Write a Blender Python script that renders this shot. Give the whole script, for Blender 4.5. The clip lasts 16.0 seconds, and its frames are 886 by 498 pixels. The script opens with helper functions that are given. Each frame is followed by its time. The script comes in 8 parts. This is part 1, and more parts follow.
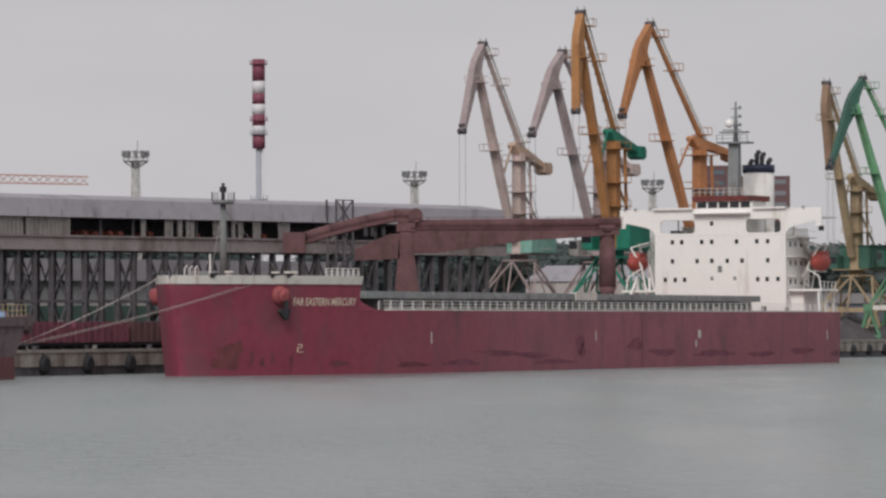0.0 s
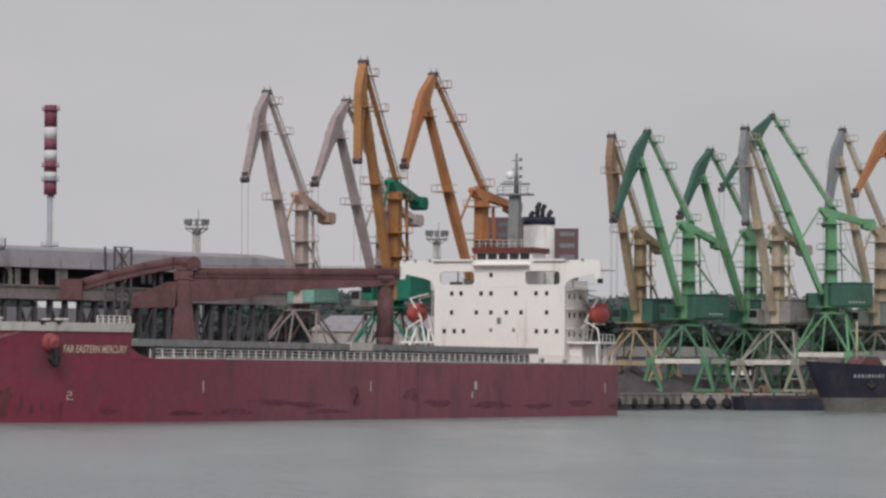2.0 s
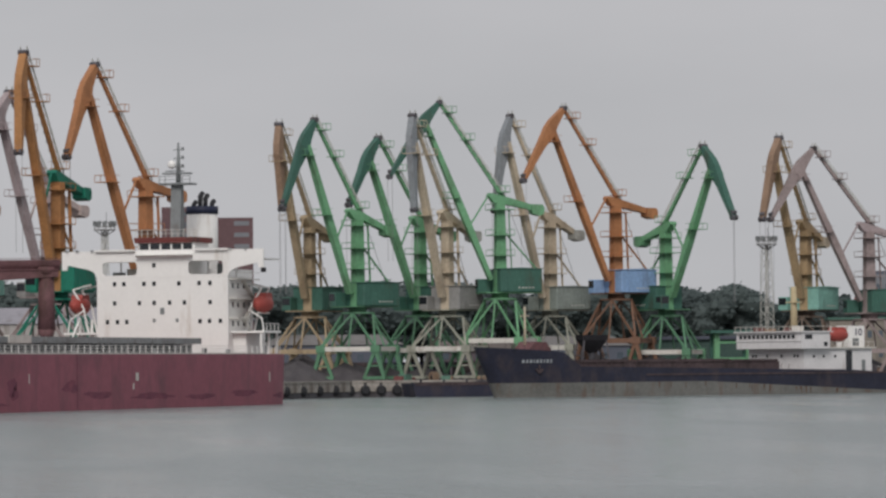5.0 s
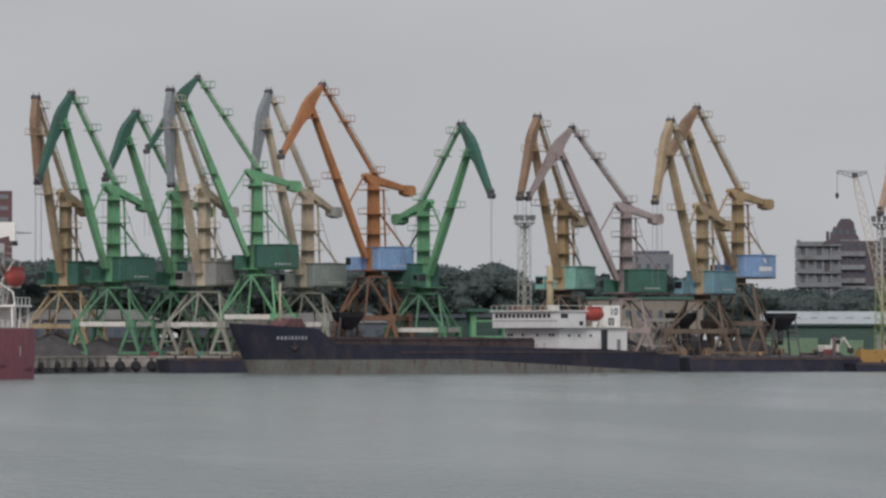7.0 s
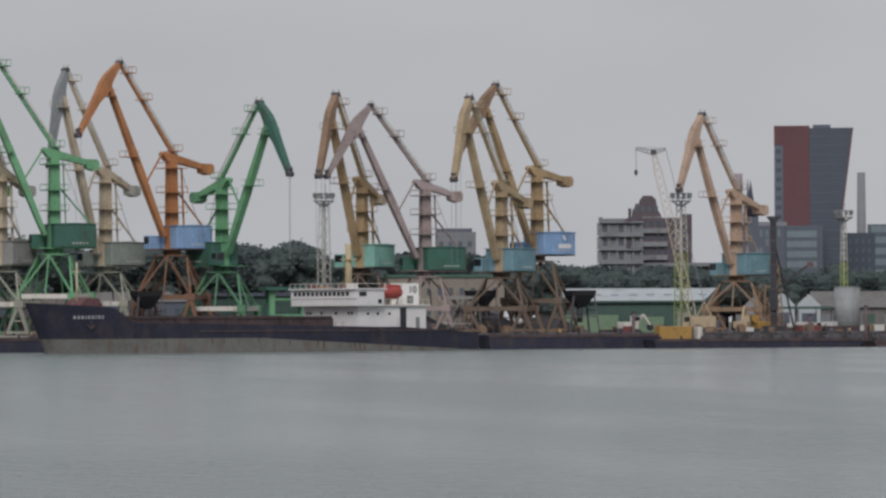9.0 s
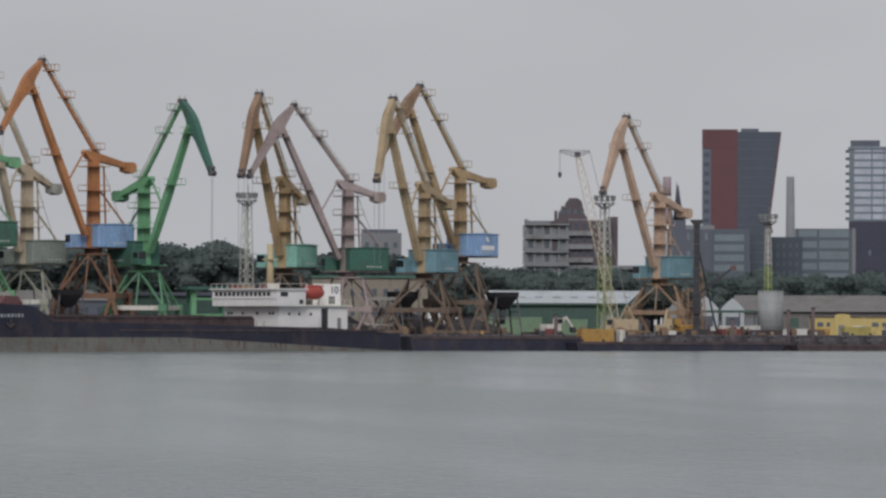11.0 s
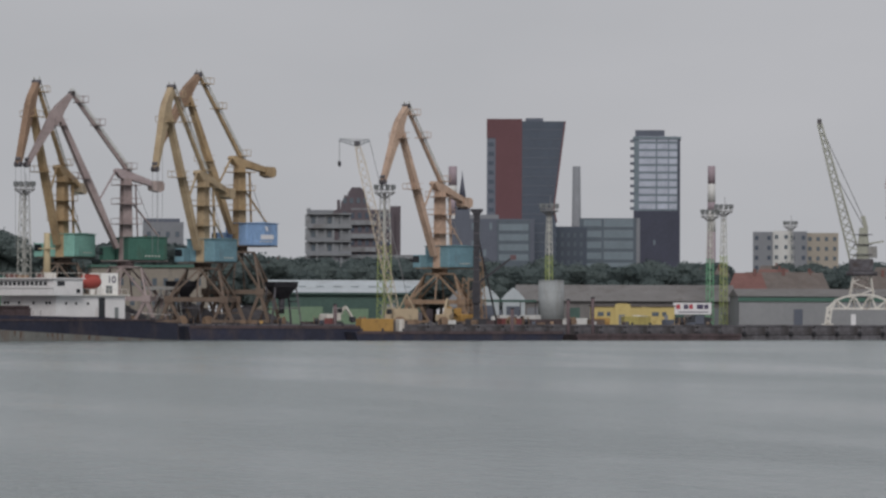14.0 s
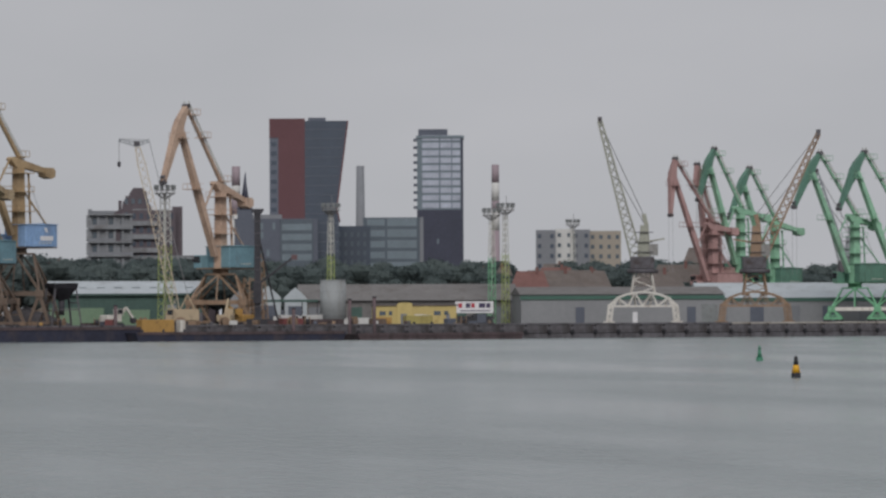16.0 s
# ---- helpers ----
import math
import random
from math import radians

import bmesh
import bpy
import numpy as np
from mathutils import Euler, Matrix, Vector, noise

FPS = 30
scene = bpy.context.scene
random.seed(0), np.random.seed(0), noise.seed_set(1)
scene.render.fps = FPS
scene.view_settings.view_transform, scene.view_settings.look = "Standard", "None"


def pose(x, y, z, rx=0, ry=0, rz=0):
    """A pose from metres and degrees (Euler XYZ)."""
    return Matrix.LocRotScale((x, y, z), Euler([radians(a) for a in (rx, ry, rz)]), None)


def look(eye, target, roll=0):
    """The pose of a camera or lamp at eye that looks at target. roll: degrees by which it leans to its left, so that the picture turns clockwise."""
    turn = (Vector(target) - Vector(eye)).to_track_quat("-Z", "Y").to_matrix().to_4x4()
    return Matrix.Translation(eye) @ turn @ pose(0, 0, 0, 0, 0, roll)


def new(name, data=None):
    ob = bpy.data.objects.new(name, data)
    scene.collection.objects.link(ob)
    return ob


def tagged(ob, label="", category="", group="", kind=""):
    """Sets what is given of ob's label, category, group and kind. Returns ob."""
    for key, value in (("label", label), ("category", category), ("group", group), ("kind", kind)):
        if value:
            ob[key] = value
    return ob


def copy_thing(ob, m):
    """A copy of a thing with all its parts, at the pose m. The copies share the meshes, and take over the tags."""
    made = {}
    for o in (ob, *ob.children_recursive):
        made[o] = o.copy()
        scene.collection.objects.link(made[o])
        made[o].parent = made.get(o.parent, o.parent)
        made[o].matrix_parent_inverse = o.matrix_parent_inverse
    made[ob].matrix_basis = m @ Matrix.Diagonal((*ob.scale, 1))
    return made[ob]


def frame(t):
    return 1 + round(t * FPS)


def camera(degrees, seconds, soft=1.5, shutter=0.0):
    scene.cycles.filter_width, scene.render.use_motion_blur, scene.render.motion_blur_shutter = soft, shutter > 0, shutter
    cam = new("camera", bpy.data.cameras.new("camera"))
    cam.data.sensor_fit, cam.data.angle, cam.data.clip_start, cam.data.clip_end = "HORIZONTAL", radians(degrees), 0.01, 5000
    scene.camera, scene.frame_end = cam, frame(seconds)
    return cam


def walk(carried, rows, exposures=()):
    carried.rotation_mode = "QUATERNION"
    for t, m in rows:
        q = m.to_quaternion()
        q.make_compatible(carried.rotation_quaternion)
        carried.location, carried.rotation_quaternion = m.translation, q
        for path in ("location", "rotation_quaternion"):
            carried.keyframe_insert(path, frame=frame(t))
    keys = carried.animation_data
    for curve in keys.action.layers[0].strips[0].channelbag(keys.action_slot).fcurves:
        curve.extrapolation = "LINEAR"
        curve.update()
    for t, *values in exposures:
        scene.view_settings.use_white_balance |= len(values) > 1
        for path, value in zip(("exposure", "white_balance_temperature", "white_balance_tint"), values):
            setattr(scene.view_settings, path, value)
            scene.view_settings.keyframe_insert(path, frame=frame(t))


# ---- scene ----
cam = camera(11.48, 16.0, soft=2.6)
EYE = 5.0
# seconds, x, y, pitch up, yaw to the left, roll
ROWS = [
    (0.0, 0.00, 0.00, 1.030, 0.000, -0.265),
    (0.5, 0.84, 0.33, 1.303, 0.438, -0.255),
    (1.0, 1.66, 0.66, 1.398, 0.397, -0.075),
    (1.5, 2.47, 1.00, 1.572, -1.260, 0.105),
    (2.0, 3.26, 1.33, 1.681, -2.566, 0.340),
    (2.5, 4.03, 1.66, 1.768, -3.265, 0.020),
    (3.0, 4.78, 1.99, 1.718, -3.570, 0.134),
    (3.5, 5.51, 2.32, 1.688, -5.093, 0.018),
    (3.7, 5.80, 2.46, 1.405, -5.447, -0.089),
    (5.8, 8.67, 3.85, 1.647, -7.457, 0.200),
    (6.0, 8.93, 3.99, 1.648, -7.842, 0.721),
    (6.5, 9.56, 4.32, 0.962, -8.517, 0.009),
    (7.0, 10.18, 4.65, 1.219, -9.531, 0.013),
    (7.5, 10.77, 4.98, 1.383, -10.721, -0.112),
    (8.0, 11.35, 5.31, 1.376, -11.157, -0.200),
    (8.5, 11.91, 5.65, 0.966, -12.460, -0.406),
    (8.7, 12.13, 5.78, 0.930, -11.959, -0.272),
    (10.8, 14.27, 7.18, 0.950, -12.776, 0.199),
    (11.0, 14.46, 7.31, 0.946, -12.878, 0.199),
    (11.5, 14.91, 7.64, 0.968, -14.166, 0.039),
    (12.0, 15.35, 7.97, 1.659, -14.967, 0.109),
    (12.5, 15.77, 8.30, 1.773, -14.273, -0.211),
    (13.0, 16.18, 8.63, 0.911, -14.675, -0.077),
    (13.5, 16.56, 8.97, 0.650, -15.287, 0.100),
    (14.0, 16.93, 9.30, 0.819, -15.607, 0.186),
    (14.5, 17.29, 9.63, 0.826, -16.020, 0.014),
    (15.0, 17.62, 9.96, 0.818, -16.624, -0.166),
    (15.5, 17.94, 10.30, 0.818, -17.362, -0.265),
    (16.0, 18.24, 10.63, 0.814, -18.390, -0.213),
]
walk(cam, [(t, pose(x, y, EYE, 90 + pitch, 0, yaw) @ pose(0, 0, 0, 0, 0, roll)) for t, x, y, pitch, yaw, roll in ROWS],
     exposures=((0.0, 0.24, 6650, 12), (1.5, 0.25, 6620, 12), (2.2, 0.15, 6600, 12), (3.5, 0.13, 6580, 11), (7.0, 0.10, 6450, 10), (11.0, 0.08, 6420, 10), (12.4, 0.05, 6420, 10), (13.1, -0.05, 6420, 10), (14.2, 0.02, 6420, 10), (16.0, 0.0, 6400, 10)))

# ---- light: overcast, with a soft bright patch of sky behind the camera ----
SUN_EL, SUN_AZ = 38.0, 196.0          # azimuth clockwise from +y
world = bpy.data.worlds.new("sky")
scene.world = world
world.use_nodes = True
wn, wl = world.node_tree.nodes, world.node_tree.links
wn.clear()
w_out, w_bg = wn.new("ShaderNodeOutputWorld"), wn.new("ShaderNodeBackground")
w_sky = wn.new("ShaderNodeTexSky")
w_sky.sky_type, w_sky.sun_disc = "NISHITA", False
w_sky.sun_elevation, w_sky.sun_rotation = radians(SUN_EL), radians(SUN_AZ)
w_sky.dust_density, w_sky.air_density = 6.0, 1.0
w_grey = wn.new("ShaderNodeHueSaturation")
w_grey.inputs["Saturation"].default_value = 0.12
w_mul = wn.new("ShaderNodeMix")
w_mul.data_type, w_mul.blend_type = "RGBA", "MULTIPLY"
w_mul.inputs[0].default_value = 1.0
w_mul.inputs[7].default_value = (0.055, 0.055, 0.055, 1)
w_cloud = wn.new("ShaderNodeMix")
w_cloud.data_type = "RGBA"
w_cloud.inputs[0].default_value = 0.93
w_co, w_map, w_noise = wn.new("ShaderNodeTexCoord"), wn.new("ShaderNodeMapping"), wn.new("ShaderNodeTexNoise")
w_map.inputs["Scale"].default_value = (3.0, 3.0, 9.0)
w_noise.inputs["Scale"].default_value, w_noise.inputs["Detail"].default_value = 2.2, 4.0
w_ramp = wn.new("ShaderNodeValToRGB")
w_ramp.color_ramp.elements[0].position, w_ramp.color_ramp.elements[0].color = 0.25, (0.430, 0.437, 0.456, 1)
w_ramp.color_ramp.elements[1].position, w_ramp.color_ramp.elements[1].color = 0.75, (0.500, 0.500, 0.520, 1)
wl.new(w_co.outputs["Generated"], w_map.inputs["Vector"])
wl.new(w_map.outputs["Vector"], w_noise.inputs["Vector"])
wl.new(w_noise.outputs["Fac"], w_ramp.inputs["Fac"])
wl.new(w_sky.outputs["Color"], w_grey.inputs["Color"])
wl.new(w_grey.outputs["Color"], w_mul.inputs[6])
wl.new(w_mul.outputs[2], w_cloud.inputs[6])
wl.new(w_ramp.outputs["Color"], w_cloud.inputs[7])
wl.new(w_cloud.outputs[2], w_bg.inputs["Color"])
wl.new(w_bg.outputs["Background"], w_out.inputs["Surface"])
sun = new("sun", bpy.data.lights.new("sun", "SUN"))
sun.data.energy, sun.data.angle, sun.data.color = 1.6, radians(25), (1.0, 0.96, 0.92)
_d = Vector((math.sin(radians(SUN_AZ)) * math.cos(radians(SUN_EL)), math.cos(radians(SUN_AZ)) * math.cos(radians(SUN_EL)), math.sin(radians(SUN_EL))))
sun.matrix_world = look(_d * 100, (0, 0, 0))


# ---- materials ----
def mat(name, col, rough=0.65, metal=0.0, var=0.25, size=2.0, dirt=None, dirty=0.3, streak=1.0, bump=0.15, spec=0.35, fade=None):
    """Paint or stone: two scales of tone, stains of the colour dirt in patches (streak > 1: drawn out downwards), fine relief."""
    m = bpy.data.materials.new(name)
    m.use_nodes = True
    n, l = m.node_tree.nodes, m.node_tree.links
    b = n["Principled BSDF"]
    b.inputs["Roughness"].default_value, b.inputs["Metallic"].default_value = rough, metal
    b.inputs["Specular IOR Level"].default_value = spec
    co = n.new("ShaderNodeTexCoord")
    big, fine = n.new("ShaderNodeTexNoise"), n.new("ShaderNodeTexNoise")
    big.inputs["Scale"].default_value, big.inputs["Detail"].default_value = 1.0 / size, 5
    fine.inputs["Scale"].default_value, fine.inputs["Detail"].default_value = 7.0 / size, 6
    l.new(co.outputs["Object"], big.inputs["Vector"])
    l.new(co.outputs["Object"], fine.inputs["Vector"])
    add = n.new("ShaderNodeMath")
    add.operation = "ADD"
    l.new(big.outputs["Fac"], add.inputs[0])
    l.new(fine.outputs["Fac"], add.inputs[1])
    rnd = n.new("ShaderNodeObjectInfo")
    wob = n.new("ShaderNodeMath")
    wob.operation, wob.inputs[1].default_value = "MULTIPLY_ADD", 0.16
    l.new(rnd.outputs["Random"], wob.inputs[0])
    l.new(add.outputs[0], wob.inputs[2])
    tone = n.new("ShaderNodeMapRange")
    tone.inputs["From Min"].default_value, tone.inputs["From Max"].default_value = 0.65, 1.45
    tone.inputs["To Min"].default_value, tone.inputs["To Max"].default_value = 1 - var, 1 + var * 0.6
    l.new(wob.outputs[0], tone.inputs["Value"])
    mul = n.new("ShaderNodeMix")
    mul.data_type, mul.blend_type = "RGBA", "MULTIPLY"
    mul.inputs[0].default_value = 1.0
    mul.inputs[6].default_value = (*col, 1)
    l.new(tone.outputs["Result"], mul.inputs[7])
    last = mul.outputs[2]
    if fade:
        # chalky, bleached paint spreading along x from fade[1] to fade[2], broken by the large noise
        sp, q, fr, fm = n.new("ShaderNodeSeparateXYZ"), n.new("ShaderNodeMath"), n.new("ShaderNodeMapRange"), n.new("ShaderNodeMix")
        l.new(co.outputs["Object"], sp.inputs[0])
        q.operation, q.inputs[1].default_value = "MULTIPLY_ADD", 60.0
        l.new(big.outputs["Fac"], q.inputs[0])
        l.new(sp.outputs["X"], q.inputs[2])
        fr.inputs["From Min"].default_value, fr.inputs["From Max"].default_value = fade[1] + 30, fade[2] + 30
        l.new(q.outputs[0], fr.inputs["Value"])
        fm.data_type = "RGBA"
        fc = n.new("ShaderNodeMix")
        fc.data_type, fc.blend_type = "RGBA", "MULTIPLY"
        fc.inputs[0].default_value, fc.inputs[6].default_value = 1.0, (*fade[0], 1)
        l.new(tone.outputs["Result"], fc.inputs[7])
        l.new(fr.outputs["Result"], fm.inputs[0])
        l.new(last, fm.inputs[6])
        l.new(fc.outputs[2], fm.inputs[7])
        last = fm.outputs[2]
    if dirt:
        mp, st, rp, mx = n.new("ShaderNodeMapping"), n.new("ShaderNodeTexNoise"), n.new("ShaderNodeMapRange"), n.new("ShaderNodeMix")
        mp.inputs["Scale"].default_value = (1, 1, 1.0 / streak)
        st.inputs["Scale"].default_value, st.inputs["Detail"].default_value, st.inputs["Roughness"].default_value = 1.6 / size, 7, 0.65
        l.new(co.outputs["Object"], mp.inputs["Vector"])
        l.new(mp.outputs["Vector"], st.inputs["Vector"])
        rp.inputs["From Min"].default_value, rp.inputs["From Max"].default_value = 0.62 - 0.3 * dirty, 0.78 - 0.2 * dirty
        rp.inputs["To Max"].default_value = 0.85
        l.new(st.outputs["Fac"], rp.inputs["Value"])
        mx.data_type = "RGBA"
        mx.inputs[7].default_value = (*dirt, 1)
        l.new(rp.outputs["Result"], mx.inputs[0])
        l.new(last, mx.inputs[6])
        last = mx.outputs[2]
    l.new(last, b.inputs["Base Color"])
    if bump:
        bp = n.new("ShaderNodeBump")
        bp.inputs["Strength"].default_value, bp.inputs["Distance"].default_value = bump, 0.05
        l.new(fine.outputs["Fac"], bp.inputs["Height"])
        l.new(bp.outputs["Normal"], b.inputs["Normal"])
    return m


RUST = (0.10, 0.045, 0.028)
GRIME = (0.055, 0.048, 0.045)
M = {}
M["hull_red"] = mat("hull_red_paint", (0.226, 0.042, 0.070), 0.6, var=0.24, size=7, dirt=(0.158, 0.066, 0.084), dirty=0.40, streak=2.2, bump=0.05, fade=((0.292, 0.092, 0.124), 145, 95))
M["hull_scuff"] = mat("scuffed_hull", (0.178, 0.058, 0.090), 0.8, var=0.4, size=3, dirt=(0.27, 0.085, 0.115), dirty=0.55)
M["rust_stain"] = mat("rust_stain", (0.138, 0.045, 0.050), 0.9, var=0.45, size=1.2, dirt=(0.19, 0.055, 0.06), dirty=0.45, streak=2)
M["white"] = mat("white_ship_paint", (0.80, 0.79, 0.77), 0.45, var=0.06, size=4, dirt=(0.50, 0.44, 0.38), dirty=0.08, streak=6)
M["house_white"] = mat("dull_white_deckhouse", (0.68, 0.665, 0.67), 0.5, var=0.15, size=3, dirt=(0.34, 0.28, 0.25), dirty=0.12, streak=6)
M["off_white"] = mat("worn_white_paint", (0.62, 0.60, 0.56), 0.55, var=0.15, size=2, dirt=(0.30, 0.24, 0.19), dirty=0.3, streak=4)
M["window"] = mat("dark_window", (0.020, 0.022, 0.027), 0.15, var=0.2, size=1, bump=0, spec=0.5)
M["ship_grey"] = mat("grey_ship_paint", (0.20, 0.215, 0.22), 0.6, var=0.25, size=3, dirt=(0.11, 0.09, 0.08), dirty=0.3)
M["hatch"] = mat("grey_green_hatch_paint", (0.270, 0.295, 0.300), 0.65, var=0.3, size=3, dirt=(0.16, 0.15, 0.15), dirty=0.4)
M["deck_red"] = mat("red_brown_deck_paint", (0.19, 0.055, 0.05), 0.75, var=0.3, size=3, dirt=GRIME)
M["orange_boat"] = mat("orange_red_plastic", (0.52, 0.085, 0.045), 0.45, var=0.12, size=1, bump=0)
M["boat_red"] = mat("faded_red_boat", (0.36, 0.070, 0.058), 0.55, var=0.2, size=1, bump=0)
M["blue_black"] = mat("dark_blue_paint", (0.020, 0.025, 0.055), 0.5, var=0.2, size=2)
M["black"] = mat("black_rubber", (0.030, 0.030, 0.034), 0.8, var=0.3, size=0.6)
M["rope"] = mat("pale_rope", (0.42, 0.38, 0.36), 0.9, var=0.2, size=0.5)
M["wire"] = mat("steel_wire", (0.24, 0.24, 0.25), 0.6, var=0.2, size=1)
M["concrete"] = mat("quay_concrete", (0.36, 0.335, 0.305), 0.9, var=0.35, size=4, dirt=(0.12, 0.09, 0.075), dirty=0.4, streak=3, bump=0.4)
M["dark_concrete"] = mat("stained_quay_concrete", (0.126, 0.120, 0.132), 0.9, var=0.45, size=4, dirt=(0.035, 0.03, 0.03), dirty=0.5, streak=3, bump=0.4)
M["ground"] = mat("harbour_ground", (0.15, 0.14, 0.13), 0.95, var=0.35, size=14, dirt=(0.07, 0.065, 0.06), dirty=0.5, bump=0.3)
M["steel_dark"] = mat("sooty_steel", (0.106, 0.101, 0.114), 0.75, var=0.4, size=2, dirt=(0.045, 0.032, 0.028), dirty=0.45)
M["steel_shed"] = mat("grey_shed_sheet", (0.300, 0.290, 0.322), 0.7, var=0.16, size=8, dirt=(0.12, 0.105, 0.10), dirty=0.25, streak=5)
M["sheet_pale"] = mat("pale_corrugated_sheet", (0.40, 0.38, 0.37), 0.7, var=0.2, size=3, dirt=(0.15, 0.12, 0.105), dirty=0.35, streak=5)
M["shed_beam"] = mat("dusty_girder", (0.250, 0.216, 0.220), 0.8, var=0.25, size=5, dirt=(0.10, 0.075, 0.065), dirty=0.4, streak=3)
M["loader_red"] = mat("rusty_red_steel", (0.138, 0.067, 0.073), 0.75, var=0.35, size=3, dirt=(0.075, 0.04, 0.035), dirty=0.5, streak=2)
M["crate_red"] = mat("dull_red_machinery", (0.26, 0.085, 0.06), 0.8, var=0.3, size=1.5, dirt=GRIME)
PAINT = dict(
    pinkgrey=(0.500, 0.408, 0.385), mauve=(0.370, 0.305, 0.312), ochre=(0.400, 0.195, 0.078), orange=(0.410, 0.185, 0.084),
    peach=(0.470, 0.340, 0.262), beige=(0.520, 0.440, 0.335), tan=(0.405, 0.315, 0.205), green=(0.150, 0.345, 0.190), mint=(0.165, 0.400, 0.235),
    darkgreen=(0.052, 0.135, 0.106), greengrey=(0.255, 0.290, 0.270), teal=(0.215, 0.420, 0.365), emerald=(0.016, 0.190, 0.130),
    # last in this row: green darkened, the portals' shade and dirt put in
    blue=(0.235, 0.365, 0.580), tealblue=(0.165, 0.290, 0.345), slate=(0.255, 0.275, 0.295), grey=(0.265, 0.262, 0.255), dullgreen=(0.105, 0.240, 0.145),
    rustbrown=(0.190, 0.104, 0.068), umber=(0.150, 0.112, 0.088), copper=(0.275, 0.182, 0.125), lichen=(0.320, 0.325, 0.275), clay=(0.275, 0.190, 0.130), brass=(0.385, 0.280, 0.165), taupe=(0.310, 0.252, 0.248), lime=(0.300, 0.360, 0.120), palemint=(0.270, 0.480, 0.340), dusky=(0.105, 0.215, 0.165), yellow=(0.360, 0.310, 0.110), sand=(0.42, 0.345, 0.195), redoxide=(0.385, 0.245, 0.235), paleg=(0.500, 0.500, 0.465))
for _k, _c in PAINT.items():
    M[_k] = mat("crane_paint_" + _k, _c, 0.6, var=0.28, size=3.5, dirt=tuple(0.45 * a + 0.35 * b for a, b in zip(_c, RUST)), dirty=0.31, streak=3, bump=0.1)
M["dark_plant"] = mat("black_dusty_steel", (0.047, 0.046, 0.054), 0.8, var=0.4, size=2)
M["coal"] = mat("coal_heap", (0.076, 0.070, 0.076), 0.95, var=0.45, size=2.5, dirt=(0.09, 0.085, 0.085), dirty=0.4, bump=1.0)
M["hull_black"] = mat("blackish_hull_paint", (0.025, 0.027, 0.047), 0.6, var=0.35, size=5, dirt=(0.066, 0.050, 0.054), dirty=0.4, streak=2)
M["hull_boot"] = mat("grey_boot_topping", (0.165, 0.165, 0.155), 0.75, var=0.28, size=4, dirt=(0.13, 0.075, 0.05), dirty=0.35, streak=5)
M["rust_run"] = mat("rust_run", (0.120, 0.068, 0.048), 0.9, var=0.35, size=0.8)
M["hold_rust"] = mat("rusty_coaming", (0.082, 0.060, 0.064), 0.8, var=0.4, size=4, dirt=(0.03, 0.025, 0.025), dirty=0.4, streak=3)
M["brown_hull"] = mat("brown_hull_paint", (0.135, 0.098, 0.106), 0.7, var=0.3, size=4, dirt=(0.03, 0.022, 0.02), dirty=0.45, streak=2)
M["red_boot"] = mat("faded_red_boot", (0.135, 0.052, 0.056), 0.7, var=0.3, size=4, dirt=(0.10, 0.05, 0.045), dirty=0.4, streak=3)
M["cream"] = mat("cream_paint", (0.46, 0.38, 0.24), 0.6, var=0.2, size=2, dirt=RUST, dirty=0.2, streak=4)
M["chim_red"] = mat("red_band_paint", (0.205, 0.060, 0.095), 0.6, var=0.15, size=4)
M["chim_white"] = mat("white_band_paint", (0.60, 0.60, 0.63), 0.6, var=0.12, size=4)
M["chim_steel"] = mat("grey_stack_steel", (0.33, 0.35, 0.40), 0.55, var=0.12, size=4)
M["band_mauve"] = mat("dull_mauve_band", (0.290, 0.235, 0.262), 0.8, var=0.1, size=6)
M["lattice_red"] = mat("faded_red_lattice", (0.45, 0.22, 0.19), 0.7, var=0.25, size=2)
M["brick_red"] = mat("red_facade_panel", (0.126, 0.061, 0.069), 0.75, var=0.12, size=8)
M["facade_blue"] = mat("blue_grey_facade", (0.115, 0.130, 0.165), 0.45, var=0.15, size=8)
M["glass_dark"] = mat("dark_curtain_glass", (0.050, 0.066, 0.094), 0.15, var=0.2, size=9, bump=0, spec=0.9)
M["glass_slate"] = mat("slate_curtain_glass", (0.082, 0.104, 0.128), 0.18, var=0.2, size=8, bump=0, spec=0.9)
M["glass_pale"] = mat("pale_curtain_glass", (0.165, 0.205, 0.235), 0.25, var=0.2, size=6, bump=0, spec=0.5)
M["glass_band"] = mat("bright_window_band", (0.40, 0.43, 0.51), 0.2, var=0.3, size=5, bump=0, spec=0.6)
M["slab_dark"] = mat("dark_slab_edge", (0.098, 0.110, 0.142), 0.6, var=0.15, size=6)
M["tower_dark"] = mat("dark_plum_cladding", (0.046, 0.050, 0.076), 0.5, var=0.25, size=8)
M["build_conc"] = mat("raw_building_concrete", (0.235, 0.246, 0.262), 0.85, var=0.25, size=5, dirt=(0.13, 0.12, 0.12), dirty=0.35)
M["build_brick"] = mat("dull_brick_facade", (0.108, 0.090, 0.102), 0.85, var=0.2, size=5)
M["brown_block"] = mat("brown_facade", (0.135, 0.080, 0.086), 0.8, var=0.2, size=6)
M["flat_grey"] = mat("grey_render", (0.20, 0.21, 0.23), 0.85, var=0.15, size=5)
M["flat_sand"] = mat("sand_render", (0.320, 0.288, 0.245), 0.85, var=0.12, size=5)
M["dull_sand"] = mat("weathered_sand_render", (0.235, 0.212, 0.182), 0.88, var=0.2, size=5, dirt=(0.13, 0.115, 0.105), dirty=0.35, streak=3)
M["flat_white"] = mat("white_render", (0.52, 0.52, 0.51), 0.85, var=0.12, size=5)
